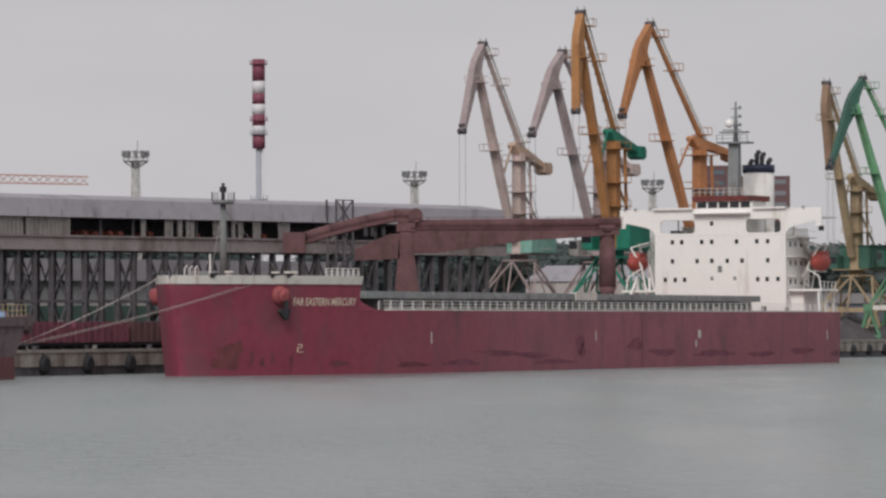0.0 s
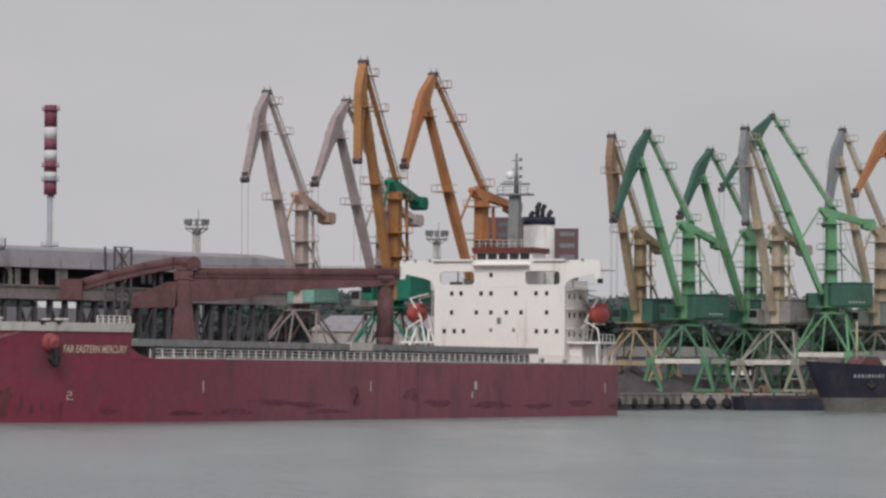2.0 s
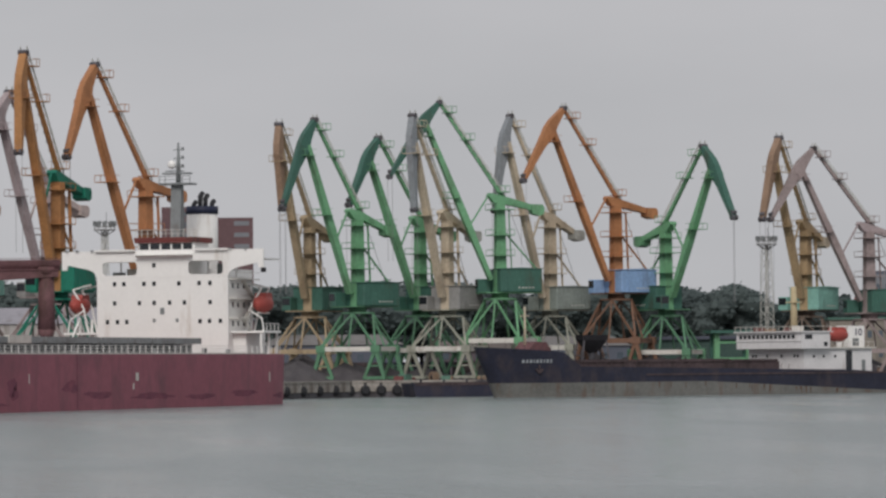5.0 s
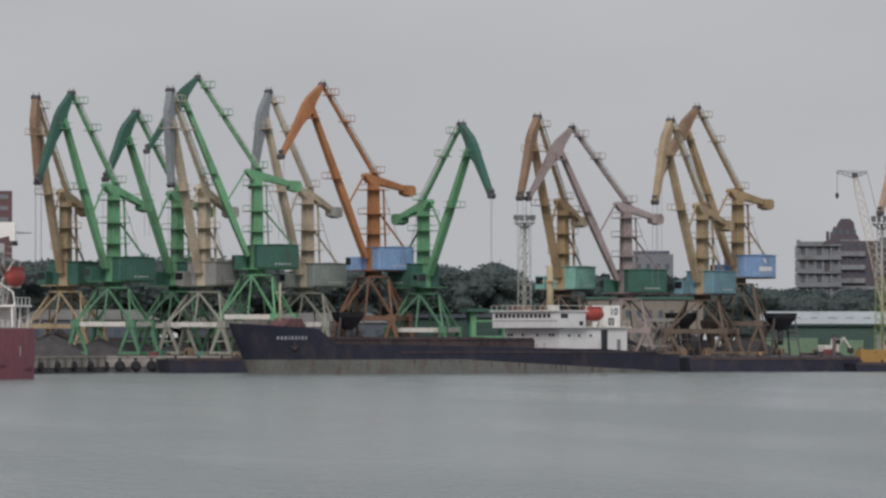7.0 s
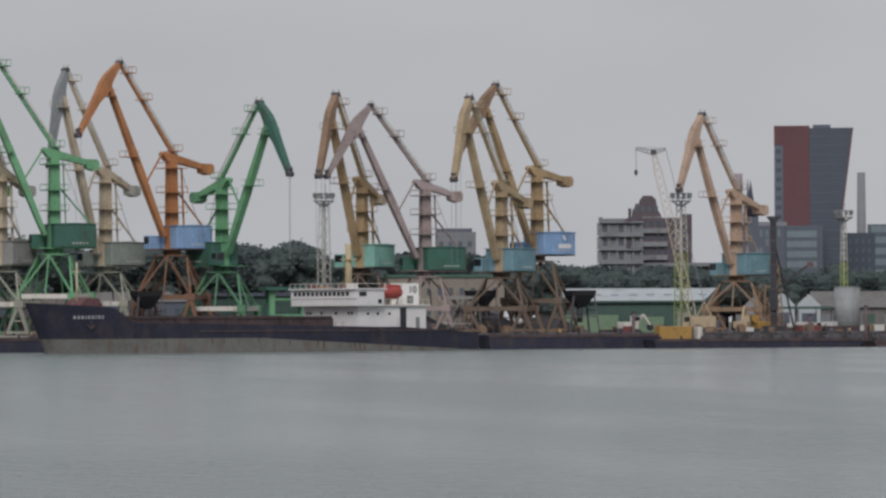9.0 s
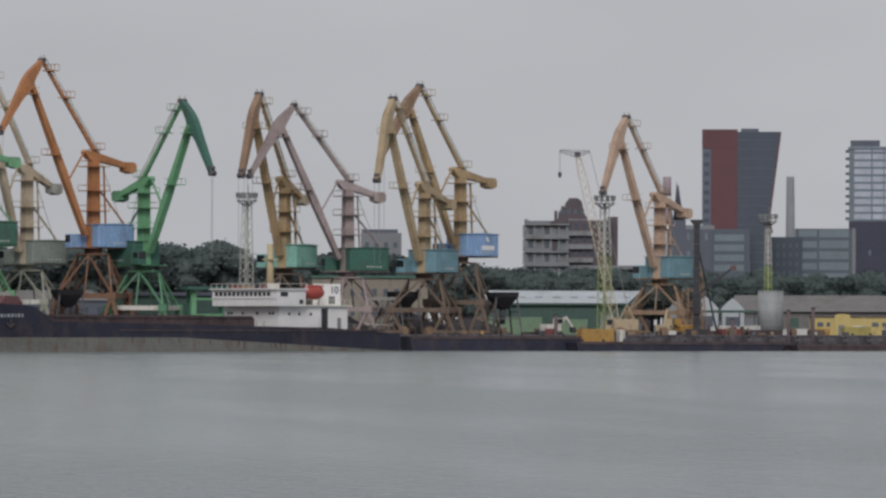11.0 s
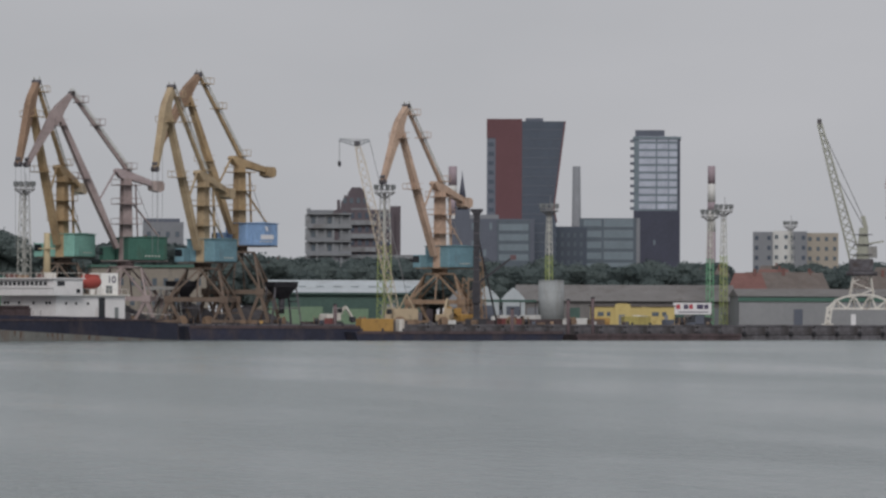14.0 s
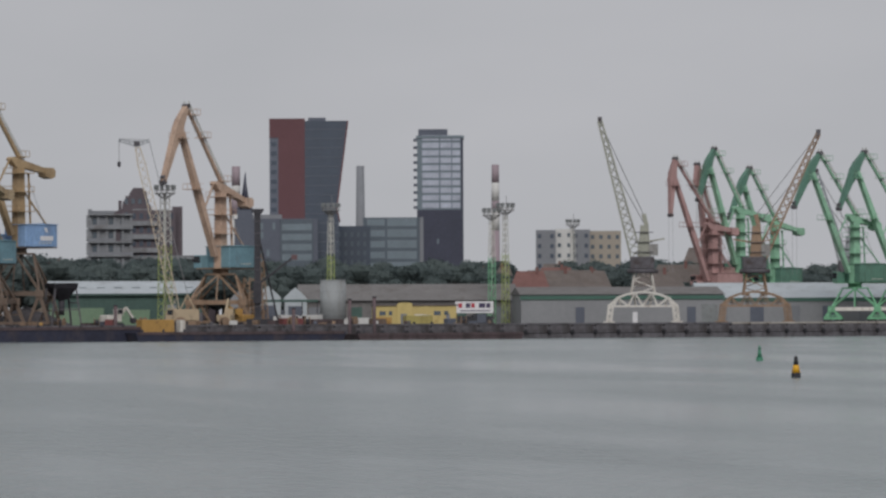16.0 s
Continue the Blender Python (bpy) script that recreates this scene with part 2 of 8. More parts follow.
M["roof_red"] = mat("red_tile_roof", (0.170, 0.088, 0.080), 0.85, var=0.3, size=3)
M["roof_brown"] = mat("weathered_tile_roof", (0.138, 0.119, 0.111), 0.88, var=0.3, size=3, dirt=(0.11, 0.085, 0.075), dirty=0.4)
M["roof_grey"] = mat("grey_felt_roof", (0.170, 0.163, 0.162), 0.9, var=0.22, size=5, dirt=(0.11, 0.10, 0.092), dirty=0.4)
M["roof_pale"] = mat("pale_metal_roof", (0.42, 0.46, 0.49), 0.5, var=0.15, size=6, dirt=(0.28, 0.30, 0.31), dirty=0.35)
M["wall_green"] = mat("dark_green_cladding", (0.060, 0.104, 0.092), 0.7, var=0.22, size=4)
M["wall_lime"] = mat("lime_green_cladding", (0.150, 0.225, 0.150), 0.7, var=0.18, size=5)
M["wall_grey"] = mat("grey_metal_cladding", (0.235, 0.242, 0.255), 0.6, var=0.12, size=6)
M["wall_green_trim"] = mat("green_eave_band", (0.062, 0.135, 0.108), 0.6, var=0.15, size=5)
M["wall_yellow"] = mat("yellow_render", (0.500, 0.400, 0.170), 0.8, var=0.12, size=4, dirt=(0.32, 0.24, 0.09), dirty=0.2)
M["silo"] = mat("grey_silo_steel", (0.290, 0.308, 0.318), 0.6, var=0.15, size=3, dirt=(0.19, 0.185, 0.18), dirty=0.3, streak=5)
M["sign_white"] = mat("white_banner", (0.66, 0.66, 0.68), 0.6, var=0.08, size=3, bump=0)
M["sign_ink"] = mat("dark_banner_print", (0.06, 0.05, 0.10), 0.6, var=0.1, size=3, bump=0)
M["sign_red"] = mat("red_banner_print", (0.40, 0.05, 0.07), 0.6, var=0.1, size=3, bump=0)
M["machine_yellow"] = mat("yellow_machine_paint", (0.390, 0.235, 0.075), 0.55, var=0.2, size=1.5, dirt=GRIME, dirty=0.2)
M["machine_cream"] = mat("cream_machine_paint", (0.40, 0.32, 0.22), 0.6, var=0.15, size=1.5, dirt=GRIME, dirty=0.2)
M["machine_red"] = mat("red_machine_paint", (0.170, 0.055, 0.055), 0.55, var=0.2, size=1.5, dirt=GRIME, dirty=0.2)
M["bark"] = mat("bark", (0.06, 0.045, 0.035), 0.95, var=0.3, size=0.6)
M["bolster"] = mat("pinkish_red_bolster", (0.34, 0.085, 0.095), 0.7, var=0.25, size=1.2, dirt=(0.14, 0.05, 0.05), dirty=0.35)
M["name_gold"] = mat("pale_gold_letter_paint", (0.60, 0.50, 0.40), 0.6, var=0.1, size=1, bump=0)
M["buoy_green"] = mat("green_buoy_paint", (0.045, 0.190, 0.115), 0.5, var=0.15, size=0.5)
M["buoy_yellow"] = mat("yellow_buoy_paint", (0.62, 0.33, 0.02), 0.5, var=0.1, size=0.5)


def leaf_mat(name, col):
    m = mat(name, col, 0.8, var=0.28, size=3.0, bump=0)
    n, l = m.node_tree.nodes, m.node_tree.links
    g, h = n.new("ShaderNodeNewGeometry"), n.new("ShaderNodeHueSaturation")
    r = n.new("ShaderNodeMapRange")
    r.inputs["To Min"].default_value, r.inputs["To Max"].default_value = 0.91, 1.09
    l.new(g.outputs["Random Per Island"], r.inputs["Value"])
    l.new(r.outputs["Result"], h.inputs["Value"])
    b = n["Principled BSDF"]
    l.new(b.inputs["Base Color"].links[0].from_socket, h.inputs["Color"])
    l.new(h.outputs["Color"], b.inputs["Base Color"])
    tr, mx = n.new("ShaderNodeBsdfTranslucent"), n.new("ShaderNodeMixShader")
    mx.inputs[0].default_value = 0.42
    l.new(h.outputs["Color"], tr.inputs["Color"])
    l.new(b.outputs[0], mx.inputs[1])
    l.new(tr.outputs[0], mx.inputs[2])
    l.new(mx.outputs[0], n["Material Output"].inputs["Surface"])
    return m


M["leaf"] = leaf_mat("broadleaf_foliage", (0.118, 0.150, 0.147))
M["leaf_dark"] = leaf_mat("dark_foliage", (0.104, 0.135, 0.135))


def water_mat():
    m = bpy.data.materials.new("harbour_water")
    m.use_nodes = True
    n, l = m.node_tree.nodes, m.node_tree.links
    b = n["Principled BSDF"]
    b.inputs["IOR"].default_value = 1.33
    co = n.new("ShaderNodeTexCoord")

    def wave(sx, sy, detail, rot=0.0):
        mp, t = n.new("ShaderNodeMapping"), n.new("ShaderNodeTexNoise")
        mp.inputs["Scale"].default_value, mp.inputs["Rotation"].default_value = (sx, sy, 1), (0, 0, rot)
        t.inputs["Scale"].default_value, t.inputs["Detail"].default_value = 1.0, detail
        l.new(co.outputs["Object"], mp.inputs["Vector"])
        l.new(mp.outputs["Vector"], t.inputs["Vector"])
        return t.outputs["Fac"]
    ripple, chop, slick = wave(3.6, 1.5, 4, 0.15), wave(0.95, 0.26, 3, -0.1), wave(0.045, 0.0085, 5, 0.35)

    def mad(a, k, b):
        q = n.new("ShaderNodeMath")
        q.operation, q.inputs[1].default_value = "MULTIPLY_ADD", k
        l.new(a, q.inputs[0])
        l.new(b, q.inputs[2]) if b else None
        return q.outputs[0]
    height = mad(ripple, 0.42, mad(chop, 1.15, None))
    # calmer and rougher lanes of water
    streak = wave(0.055, 0.028, 4, 0.2)
    calm = n.new("ShaderNodeMapRange")
    calm.inputs["From Min"].default_value, calm.inputs["From Max"].default_value = 0.60, 0.70
    calm.inputs["To Min"].default_value, calm.inputs["To Max"].default_value = 1.0, 0.45
    l.new(streak, calm.inputs["Value"])
    lane = n.new("ShaderNodeMapRange")
    lane.inputs["From Min"].default_value, lane.inputs["From Max"].default_value = 0.42, 0.62
    lane.inputs["To Min"].default_value, lane.inputs["To Max"].default_value = 1.0, 0.42
    l.new(slick, lane.inputs["Value"])
    bp = n.new("ShaderNodeBump")
    bp.inputs["Distance"].default_value = 1.0
    both = n.new("ShaderNodeMath")
    both.operation = "MULTIPLY"
    l.new(lane.outputs["Result"], both.inputs[0])
    l.new(calm.outputs["Result"], both.inputs[1])
    l.new(both.outputs[0], bp.inputs["Strength"])
    l.new(height, bp.inputs["Height"])
    l.new(bp.outputs["Normal"], b.inputs["Normal"])
    # dark and pale flecks: ripple shade and sky sheen put into base colour
    ripple_light = n.new("ShaderNodeMapRange")
    ripple_light.inputs["From Min"].default_value, ripple_light.inputs["From Max"].default_value = 0.44, 0.56
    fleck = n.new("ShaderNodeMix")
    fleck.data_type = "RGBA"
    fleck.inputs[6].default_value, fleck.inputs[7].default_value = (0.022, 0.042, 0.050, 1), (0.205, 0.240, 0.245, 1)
    l.new(mad(wave(2.0, 0.42, 3, 0.08), 0.34, mad(wave(0.8, 0.10, 3, 0.04), 0.40, mad(slick, 0.26, None))), ripple_light.inputs["Value"])
    l.new(ripple_light.outputs["Result"], fleck.inputs[0])
    rough = n.new("ShaderNodeMapRange")
    rough.inputs["From Min"].default_value, rough.inputs["From Max"].default_value = 0.42, 0.62
    rough.inputs["To Min"].default_value, rough.inputs["To Max"].default_value = 0.25, 0.15
    l.new(slick, rough.inputs["Value"])
    l.new(rough.outputs["Result"], b.inputs["Roughness"])
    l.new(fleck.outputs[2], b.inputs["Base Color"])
    return m


M["water"] = water_mat()


# ---- mesh helpers ----
def V(*a):
    return Vector(a)


def box(bm, x0, x1, y0, y1, z0, z1):
    vs = [bm.verts.new((x, y, z)) for z in (z0, z1) for x, y in ((x0, y0), (x1, y0), (x1, y1), (x0, y1))]
    for f in ((3, 2, 1, 0), (4, 5, 6, 7), (0, 1, 5, 4), (1, 2, 6, 5), (2, 3, 7, 6), (3, 0, 4, 7)):
        bm.faces.new([vs[i] for i in f])
    return bm


def beam(bm, a, b, w, h=None, w2=None, h2=None):
    """A bar from a to b, w across and h high, tapering to w2, h2."""
    a, b = Vector(a), Vector(b)
    h = h or w
    w2, h2 = w2 or w, h2 or h
    d = (b - a).normalized()
    side = d.cross(V(0, 0, 1))
    side = V(1, 0, 0) if side.length < 1e-3 else side.normalized()
    up = side.cross(d)
    vs = []
    for p, ww, hh in ((a, w, h), (b, w2, h2)):
        for i, j in ((-1, -1), (1, -1), (1, 1), (-1, 1)):
            vs.append(bm.verts.new(p + side * (i * ww / 2) + up * (j * hh / 2)))
    for f in ((3, 2, 1, 0), (4, 5, 6, 7), (0, 1, 5, 4), (1, 2, 6, 5), (2, 3, 7, 6), (3, 0, 4, 7)):
        bm.faces.new([vs[i] for i in f])
    return bm


def tube(bm, a, b, r, r2=None, n=10):
    a, b = Vector(a), Vector(b)
    r2 = r if r2 is None else r2
    d = (b - a).normalized()
    s = d.cross(V(0, 0, 1))
    s = V(1, 0, 0) if s.length < 1e-3 else s.normalized()
    u = s.cross(d)
    rings = []
    for p, q in ((a, r), (b, r2)):
        rings.append([bm.verts.new(p + s * (q * math.cos(2 * math.pi * k / n)) + u * (q * math.sin(2 * math.pi * k / n))) for k in range(n)])
    for k in range(n):
        f = bm.faces.new((rings[0][k], rings[0][(k + 1) % n], rings[1][(k + 1) % n], rings[1][k]))
        f.smooth = n > 6
    bm.faces.new(rings[0][::-1])
    bm.faces.new(rings[1])
    return bm


def polytube(bm, pts, r, n=8):
    """A round bar bent through the points, in one piece."""
    rings = []
    for i, p in enumerate(pts):
        d = (pts[min(i + 1, len(pts) - 1)] - pts[max(i - 1, 0)]).normalized()
        s = d.cross(V(0, 0, 1))
        s = V(1, 0, 0) if s.length < 1e-3 else s.normalized()
        u = s.cross(d)
        rings.append([bm.verts.new(p + s * (r * math.cos(2 * math.pi * k / n)) + u * (r * math.sin(2 * math.pi * k / n))) for k in range(n)])
    for a, b in zip(rings[:-1], rings[1:]):
        for k in range(n):
            bm.faces.new((a[k], a[(k + 1) % n], b[(k + 1) % n], b[k])).smooth = True
    bm.faces.new(rings[0][::-1])
    bm.faces.new(rings[-1])
    return bm


def prism(bm, pts, y0, y1):
    """An outline of (x, z), given a thickness from y0 to y1."""
    a = [bm.verts.new((x, y0, z)) for x, z in pts]
    b = [bm.verts.new((x, y1, z)) for x, z in pts]
    bm.faces.new(a)
    bm.faces.new(b[::-1])
    for i in range(len(pts)):
        j = (i + 1) % len(pts)
        bm.faces.new((a[j], a[i], b[i], b[j]))
    return bm


def lattice(bm, a, b, w, h, n, r, w2=None, h2=None):
    """A lattice girder from a to b: four chords and zigzag bracing."""
    a, b = Vector(a), Vector(b)
    w2, h2 = w2 or w, h2 or h
    d = (b - a).normalized()
    s = d.cross(V(0, 0, 1))
    s = V(1, 0, 0) if s.length < 1e-3 else s.normalized()
    u = s.cross(d)

    def corner(k, i):
        f = k / n
        ww, hh = w + (w2 - w) * f, h + (h2 - h) * f
        sx, sy = ((-1, -1), (1, -1), (1, 1), (-1, 1))[i]
        return a + (b - a) * f + s * (sx * ww / 2) + u * (sy * hh / 2)
    for i in range(4):
        beam(bm, corner(0, i), corner(n, i), r)
        for k in range(n):
            j = (i + 1) % 4
            p, q = (corner(k, i), corner(k + 1, j)) if k % 2 else (corner(k, j), corner(k + 1, i))
            beam(bm, p, q, r * 0.7)
    return bm


def thing(name, at, turn, label, category, group="", kind=""):
    ob = new(name)
    ob.matrix_world = pose(at[0], at[1], at[2], 0, 0, turn)
    ob.empty_display_size = 0.5
    return tagged(ob, label, category, group, kind)


def finish(bm, name):
    bmesh.ops.recalc_face_normals(bm, faces=bm.faces)
    me = bpy.data.meshes.new(name)
    bm.to_mesh(me)
    bm.free()
    return me


def part(name, bm, material, parent, label=""):
    me = finish(bm, name)
    me.materials.append(M[material])
    ob = new(name, me)
    ob.parent = parent
    if label:
        ob["label"] = label
    return ob


def share(name, me, parent, at=(0, 0, 0), turn=0.0):
    ob = new(name, me)
    ob.parent = parent
    ob.matrix_basis = pose(at[0], at[1], at[2], 0, 0, turn)
    return ob


def structure(name, bm, material, label, category, kind="structure"):
    me = finish(bm, name)
    me.materials.append(M[material])
    return tagged(new(name, me), label, category, kind=kind)


B = bmesh.new

# ---- water and land ----
GZ = 2.4                                # quay level above the water
SHIP = (38.5, 612.7)                    # middle of the bulk carrier at the front of its deckhouse
SHIP_TURN = 245.0
SU = V(math.cos(radians(SHIP_TURN)), math.sin(radians(SHIP_TURN)), 0)
SN = V(-SU.y, SU.x, 0)


def along(s, v, z=0.0):
    """A place given along the carrier's line: s ahead of its deckhouse, v to its port side."""
    return V(SHIP[0], SHIP[1], z) + SU * s + SN * v


bm = B()
w_v = [bm.verts.new(p) for p in ((-2600, -300, 0), (2600, -300, 0), (2600, 3500, 0), (-2600, 3500, 0))]
bm.faces.new(w_v)
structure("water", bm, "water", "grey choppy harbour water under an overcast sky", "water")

CORNER = V(76.0, 737.0, 0)
Q2 = V(0.9823, 0.1874, 0)               # the way of the long quay
FAR_LEFT, FAR_RIGHT = along(420, -19.2), CORNER + Q2 * 1500
bm = B()
edge = [FAR_LEFT, CORNER, FAR_RIGHT, V(2500, 4400, 0), V(-2500, 4400, 0), V(-2500, FAR_LEFT.y, 0)]
top = [bm.verts.new((p.x, p.y, GZ)) for p in edge]
low = [bm.verts.new((p.x, p.y, -3)) for p in edge]
bm.faces.new(top)
for i in range(2):
    bm.faces.new((top[i], low[i], low[i + 1], top[i + 1]))
structure("ground", bm, "ground", "dusty concrete and earth of the harbour land", "ground")


def quay_wall(a, b, name, material, step, label, dark_from=None):
    """A wall of concrete blocks with tyre fenders along the edge from a to b."""
    d = (b - a)
    n = int(d.length / step)
    root = thing(name, (a.x, a.y, 0), math.degrees(math.atan2(d.y, d.x)), label, "quay wall", kind="structure")
    blk = box(B(), 0.08, step - 0.45, -0.5, 0.4, 0.95, GZ + 0.12)
    bmesh.ops.bevel(blk, geom=blk.edges[:], offset=0.06, segments=1, affect="EDGES")
    me = finish(blk, "block")
    me.materials.append(M[material])
    ty = B()
    r = 1.05 if step > 9 else 0.85 if material == "concrete" else 0.4
    tube(ty, (0, -0.8, 1.2), (0, -0.45, 1.2), r, n=14)
    tube(ty, (0, -1.0, 1.2), (0, -0.8, 1.2), r * 0.7, r * 0.93, n=14)
    tm = finish(ty, "fender")
    tm.materials.append(M["black"])
    pl = finish(box(B(), -0.25, 0.25, -0.42, 0.3, -1, GZ - 0.2), "pile")
    pl.materials.append(M["dark_concrete"])
    cap = box(B(), 0, d.length, -0.6, 0.9, GZ + 0.1, GZ + 0.42)
    part("coping", cap, "concrete" if name == "quay_wall_5" else material, root)
    part("lower_wall", box(B(), 0, d.length, -0.35, 0.3, -1, 0.93), "dark_concrete", root)
    for k in range(n):
        share("block", me, root, (k * step, 0, 0))
        share("fender", tm, root, (k * step - 0.2, 0, 0))
        share("pile", pl, root, (k * step - 0.2, 0, 0))
    return root


quay_wall(along(250, -19.2), along(-14, -19.2), "quay_wall_1", "concrete", 9.6, "pale concrete quay wall with tyre fenders and rusty streaks")
quay_wall(along(-14, -19.2), CORNER, "quay_wall_2", "concrete", 7.6, "pale concrete quay wall with close tyre fenders")
quay_wall(CORNER, CORNER + Q2 * 22, "quay_wall_3", "concrete", 2.75, "pale concrete quay wall in the inner corner")
quay_wall(CORNER + Q2 * 22, CORNER + Q2 * 262, "quay_wall_4", "dark_concrete", 5.0, "dark weathered quay wall with tyre fenders")
quay_wall(CORNER + Q2 * 262, CORNER + Q2 * 420, "quay_wall_5", "dark_concrete", 4.2, "dark quay wall with rubber fenders")


# ---- the bulk carrier ----
def half_breadth(s, z):
    """Half the hull's breadth at s, at the height z."""
    f = min(max(z / 9.5, 0.0), 1.0)
    if s > 105:
        s0, s1 = 112 + 6 * f, 157.6 + 2.2 * f
        p, q = 1.75 - 0.11 * f, 1.40 - 0.06 * f
        k = (s - s0) / (s1 - s0)
        return 15.0 if k <= 0 else 15.0 * max(0.0, 1 - min(k, 1.0) ** p) ** (1 / q)
    if s < 0:
        return 15.0 - (6.3 - 0.7 * f) * (min(-s, 22.0) / 22.0) ** 2.0
    return 15.0


def fore_point(k, z):
    """A point of the bow's outline: k from 0, where the curve begins, to 1 at the stem."""
    f = min(max(z / 9.5, 0.0), 1.0)
    s0, s1 = 112 + 6 * f, 157.6 + 2.2 * f
    s = s0 + (s1 - s0) * k
    return s, half_breadth(s, z)


def hull_mesh(stations, levels, from_s=None):
    """The shell: straight stations, then the bow's curve, which starts at from_s on a raised forecastle."""
    bm = B()
    cols = []
    for s in stations:
        cols.append([(s, half_breadth(s, z), z) for z in levels])
    n = 44
    for i in range(n + 1):
        col = []
        for z in levels:
            f = min(max(z / 9.5, 0.0), 1.0)
            s0, s1 = 112 + 6 * f, 157.6 + 2.2 * f
            a0 = 0.0 if from_s is None else math.asin((from_s - s0) / (s1 - s0))
            k = math.sin(a0 + (math.pi / 2 - a0) * i / n)
            s, h = fore_point(k, z)
            col.append((s, 0.0 if i == n else h, z))
        cols.append(col)
    for side in (1, -1):
        grid = [[bm.verts.new((x, side * y, z)) for x, y, z in col] for col in cols]
        for a, b in zip(grid[:-1], grid[1:]):
            for j in range(len(levels) - 1):
                bm.faces.new((a[j], b[j], b[j + 1], a[j + 1])).smooth = True
    bmesh.ops.remove_doubles(bm, verts=bm.verts, dist=0.002)
    return bm, [c[-1] for c in cols]


def deck_mesh(edge, z):
    bm = B()
    prev = None
    for x, y, _ in edge:
        cur = (bm.verts.new((x, y, z)), bm.verts.new((x, -y, z)))
        if prev:
            bm.faces.new((prev[0], cur[0], cur[1], prev[1]))
        prev = cur
    bmesh.ops.remove_doubles(bm, verts=bm.verts, dist=0.002)
    return bm


def on_hull(s, z, out=0.04):
    return V(s, half_breadth(s, z) + out, z)


def letters(text, size):
    cu = bpy.data.curves.new("letters", "FONT")
    cu.body, cu.size, cu.extrude, cu.offset = text, size, 0.0, 0.018 * size
    ob = bpy.data.objects.new("letters", cu)
    scene.collection.objects.link(ob)
    me = bpy.data.meshes.new_from_object(ob.evaluated_get(bpy.context.evaluated_depsgraph_get()))
    bpy.data.objects.remove(ob)
    return me


def bulk_carrier():
    ship = thing("bulk_carrier", (SHIP[0], SHIP[1], 0), SHIP_TURN, "dark red bulk carrier with a white deckhouse moored at the quay", "ship")
    aft = [-22 + 2 * k for k in range(12)]
    mid = [4 + 12 * k for k in range(9)] + [106, 110]
    bow = [137.5 + 1.0 * k for k in range(18)] + [155.5, 156, 156.5, 157, 157.4, 157.8, 158.2, 158.6, 159, 159.3, 159.6, 159.8]
    lev = [-1.5, 0, 1, 2, 3, 4, 5, 6, 7.0]
    bm, edge = hull_mesh(aft + mid, lev)
    part("hull", bm, "hull_red", ship, "dark red painted steel hull with scuffs")
    part("main_deck", deck_mesh(edge, 6.98), "deck_red", ship, "red-brown steel deck")
    q = half_breadth(-22, 0)
    part("transom", prism(B(), [(-22.2, -1.5), (-21.9, -1.5), (-21.9, 7.0), (-22.4, 7.0)], -q, q), "hull_red", ship)
    bm, edge = hull_mesh([], [7.0, 7.5, 8, 8.5, 9, 9.5, 10.0], from_s=137.5)
    part("forecastle", bm, "hull_red", ship)
    part("forecastle_deck", deck_mesh(edge, 9.98), "deck_red", ship)
    part("gunwale", box(B(), -1, 120, 14.72, 15.02, 6.98, 7.16), "off_white", ship, "white deck-edge strip")
    # white bulwark band round the forecastle
    bm = B()
    for side in (1, -1):
        for a, b in zip(bow[:-1], bow[1:]):
            pa, pb = half_breadth(a, 10), half_breadth(b, 10)
            if pa > 0 or pb > 0:
                q = [bm.verts.new(p) for p in ((a, side * (pa + 0.05), 9.85), (b, side * (pb + 0.05), 9.85), (b, side * (pb + 0.25), 10.75), (a, side * (pa + 0.25), 10.75))]
                bm.faces.new(q)
    bmesh.ops.remove_doubles(bm, verts=bm.verts, dist=0.01)
    bmesh.ops.solidify(bm, geom=bm.faces[:], thickness=0.12)
    part("bulwark", bm, "off_white", ship, "worn white bulwark round the bow")
    # break plate of the forecastle
    part("forecastle_bulkhead", box(B(), 137.35, 137.6, -11.0, 11.0, 7, 10.0), "off_white", ship)
    # ship's name, laid on the curve of the bow
    me = letters("FAR EASTERN MERCURY", 1.2)
    xs = [v.co.x for v in me.vertices]
    wide = max(xs)
    for v in me.vertices:
        x, y = v.co.x / wide, v.co.y
        v.co = on_hull(147.0 - 8.9 * x, 7.55 + y * 0.95, 0.05)
    me.materials.append(M["name_gold"])
    nm = new("name_lettering", me)
    nm.parent = ship
    nm["label"] = "pale gold ship's name in capital letters"
    # load, tug and draught marks
    for s, z0, z1, w in ((126.4, 3.3, 4.6, 0.16), (79.5, 3.4, 4.6, 0.18), (46.8, 2.5, 3.3, 0.35), (45.6, 3.6, 4.6, 0.9), (-2.0, 3.2, 4.5, 0.3)):
        part("hull_mark", box(B(), s - w / 2, s + w / 2, 15.0, 15.03, z0, z1), "off_white", ship, "white painted mark")
    bm = B()
    for a, b in (((145.9, 3.3), (145.4, 3.3)), ((145.4, 3.3), (145.4, 2.95)), ((145.4, 2.95), (145.9, 2.95)), ((145.9, 2.95), (145.9, 2.5)), ((145.9, 2.5), (145.1, 2.5))):
        beam(bm, on_hull(*a, 0.02), on_hull(*b, 0.02), 0.09)
    part("bow_symbol", bm, "name_gold", ship)
    part("hull_plate_seam", box(B(), 64.75, 64.95, 15.0, 15.02, 0.2, 6.9), "hull_scuff", ship)
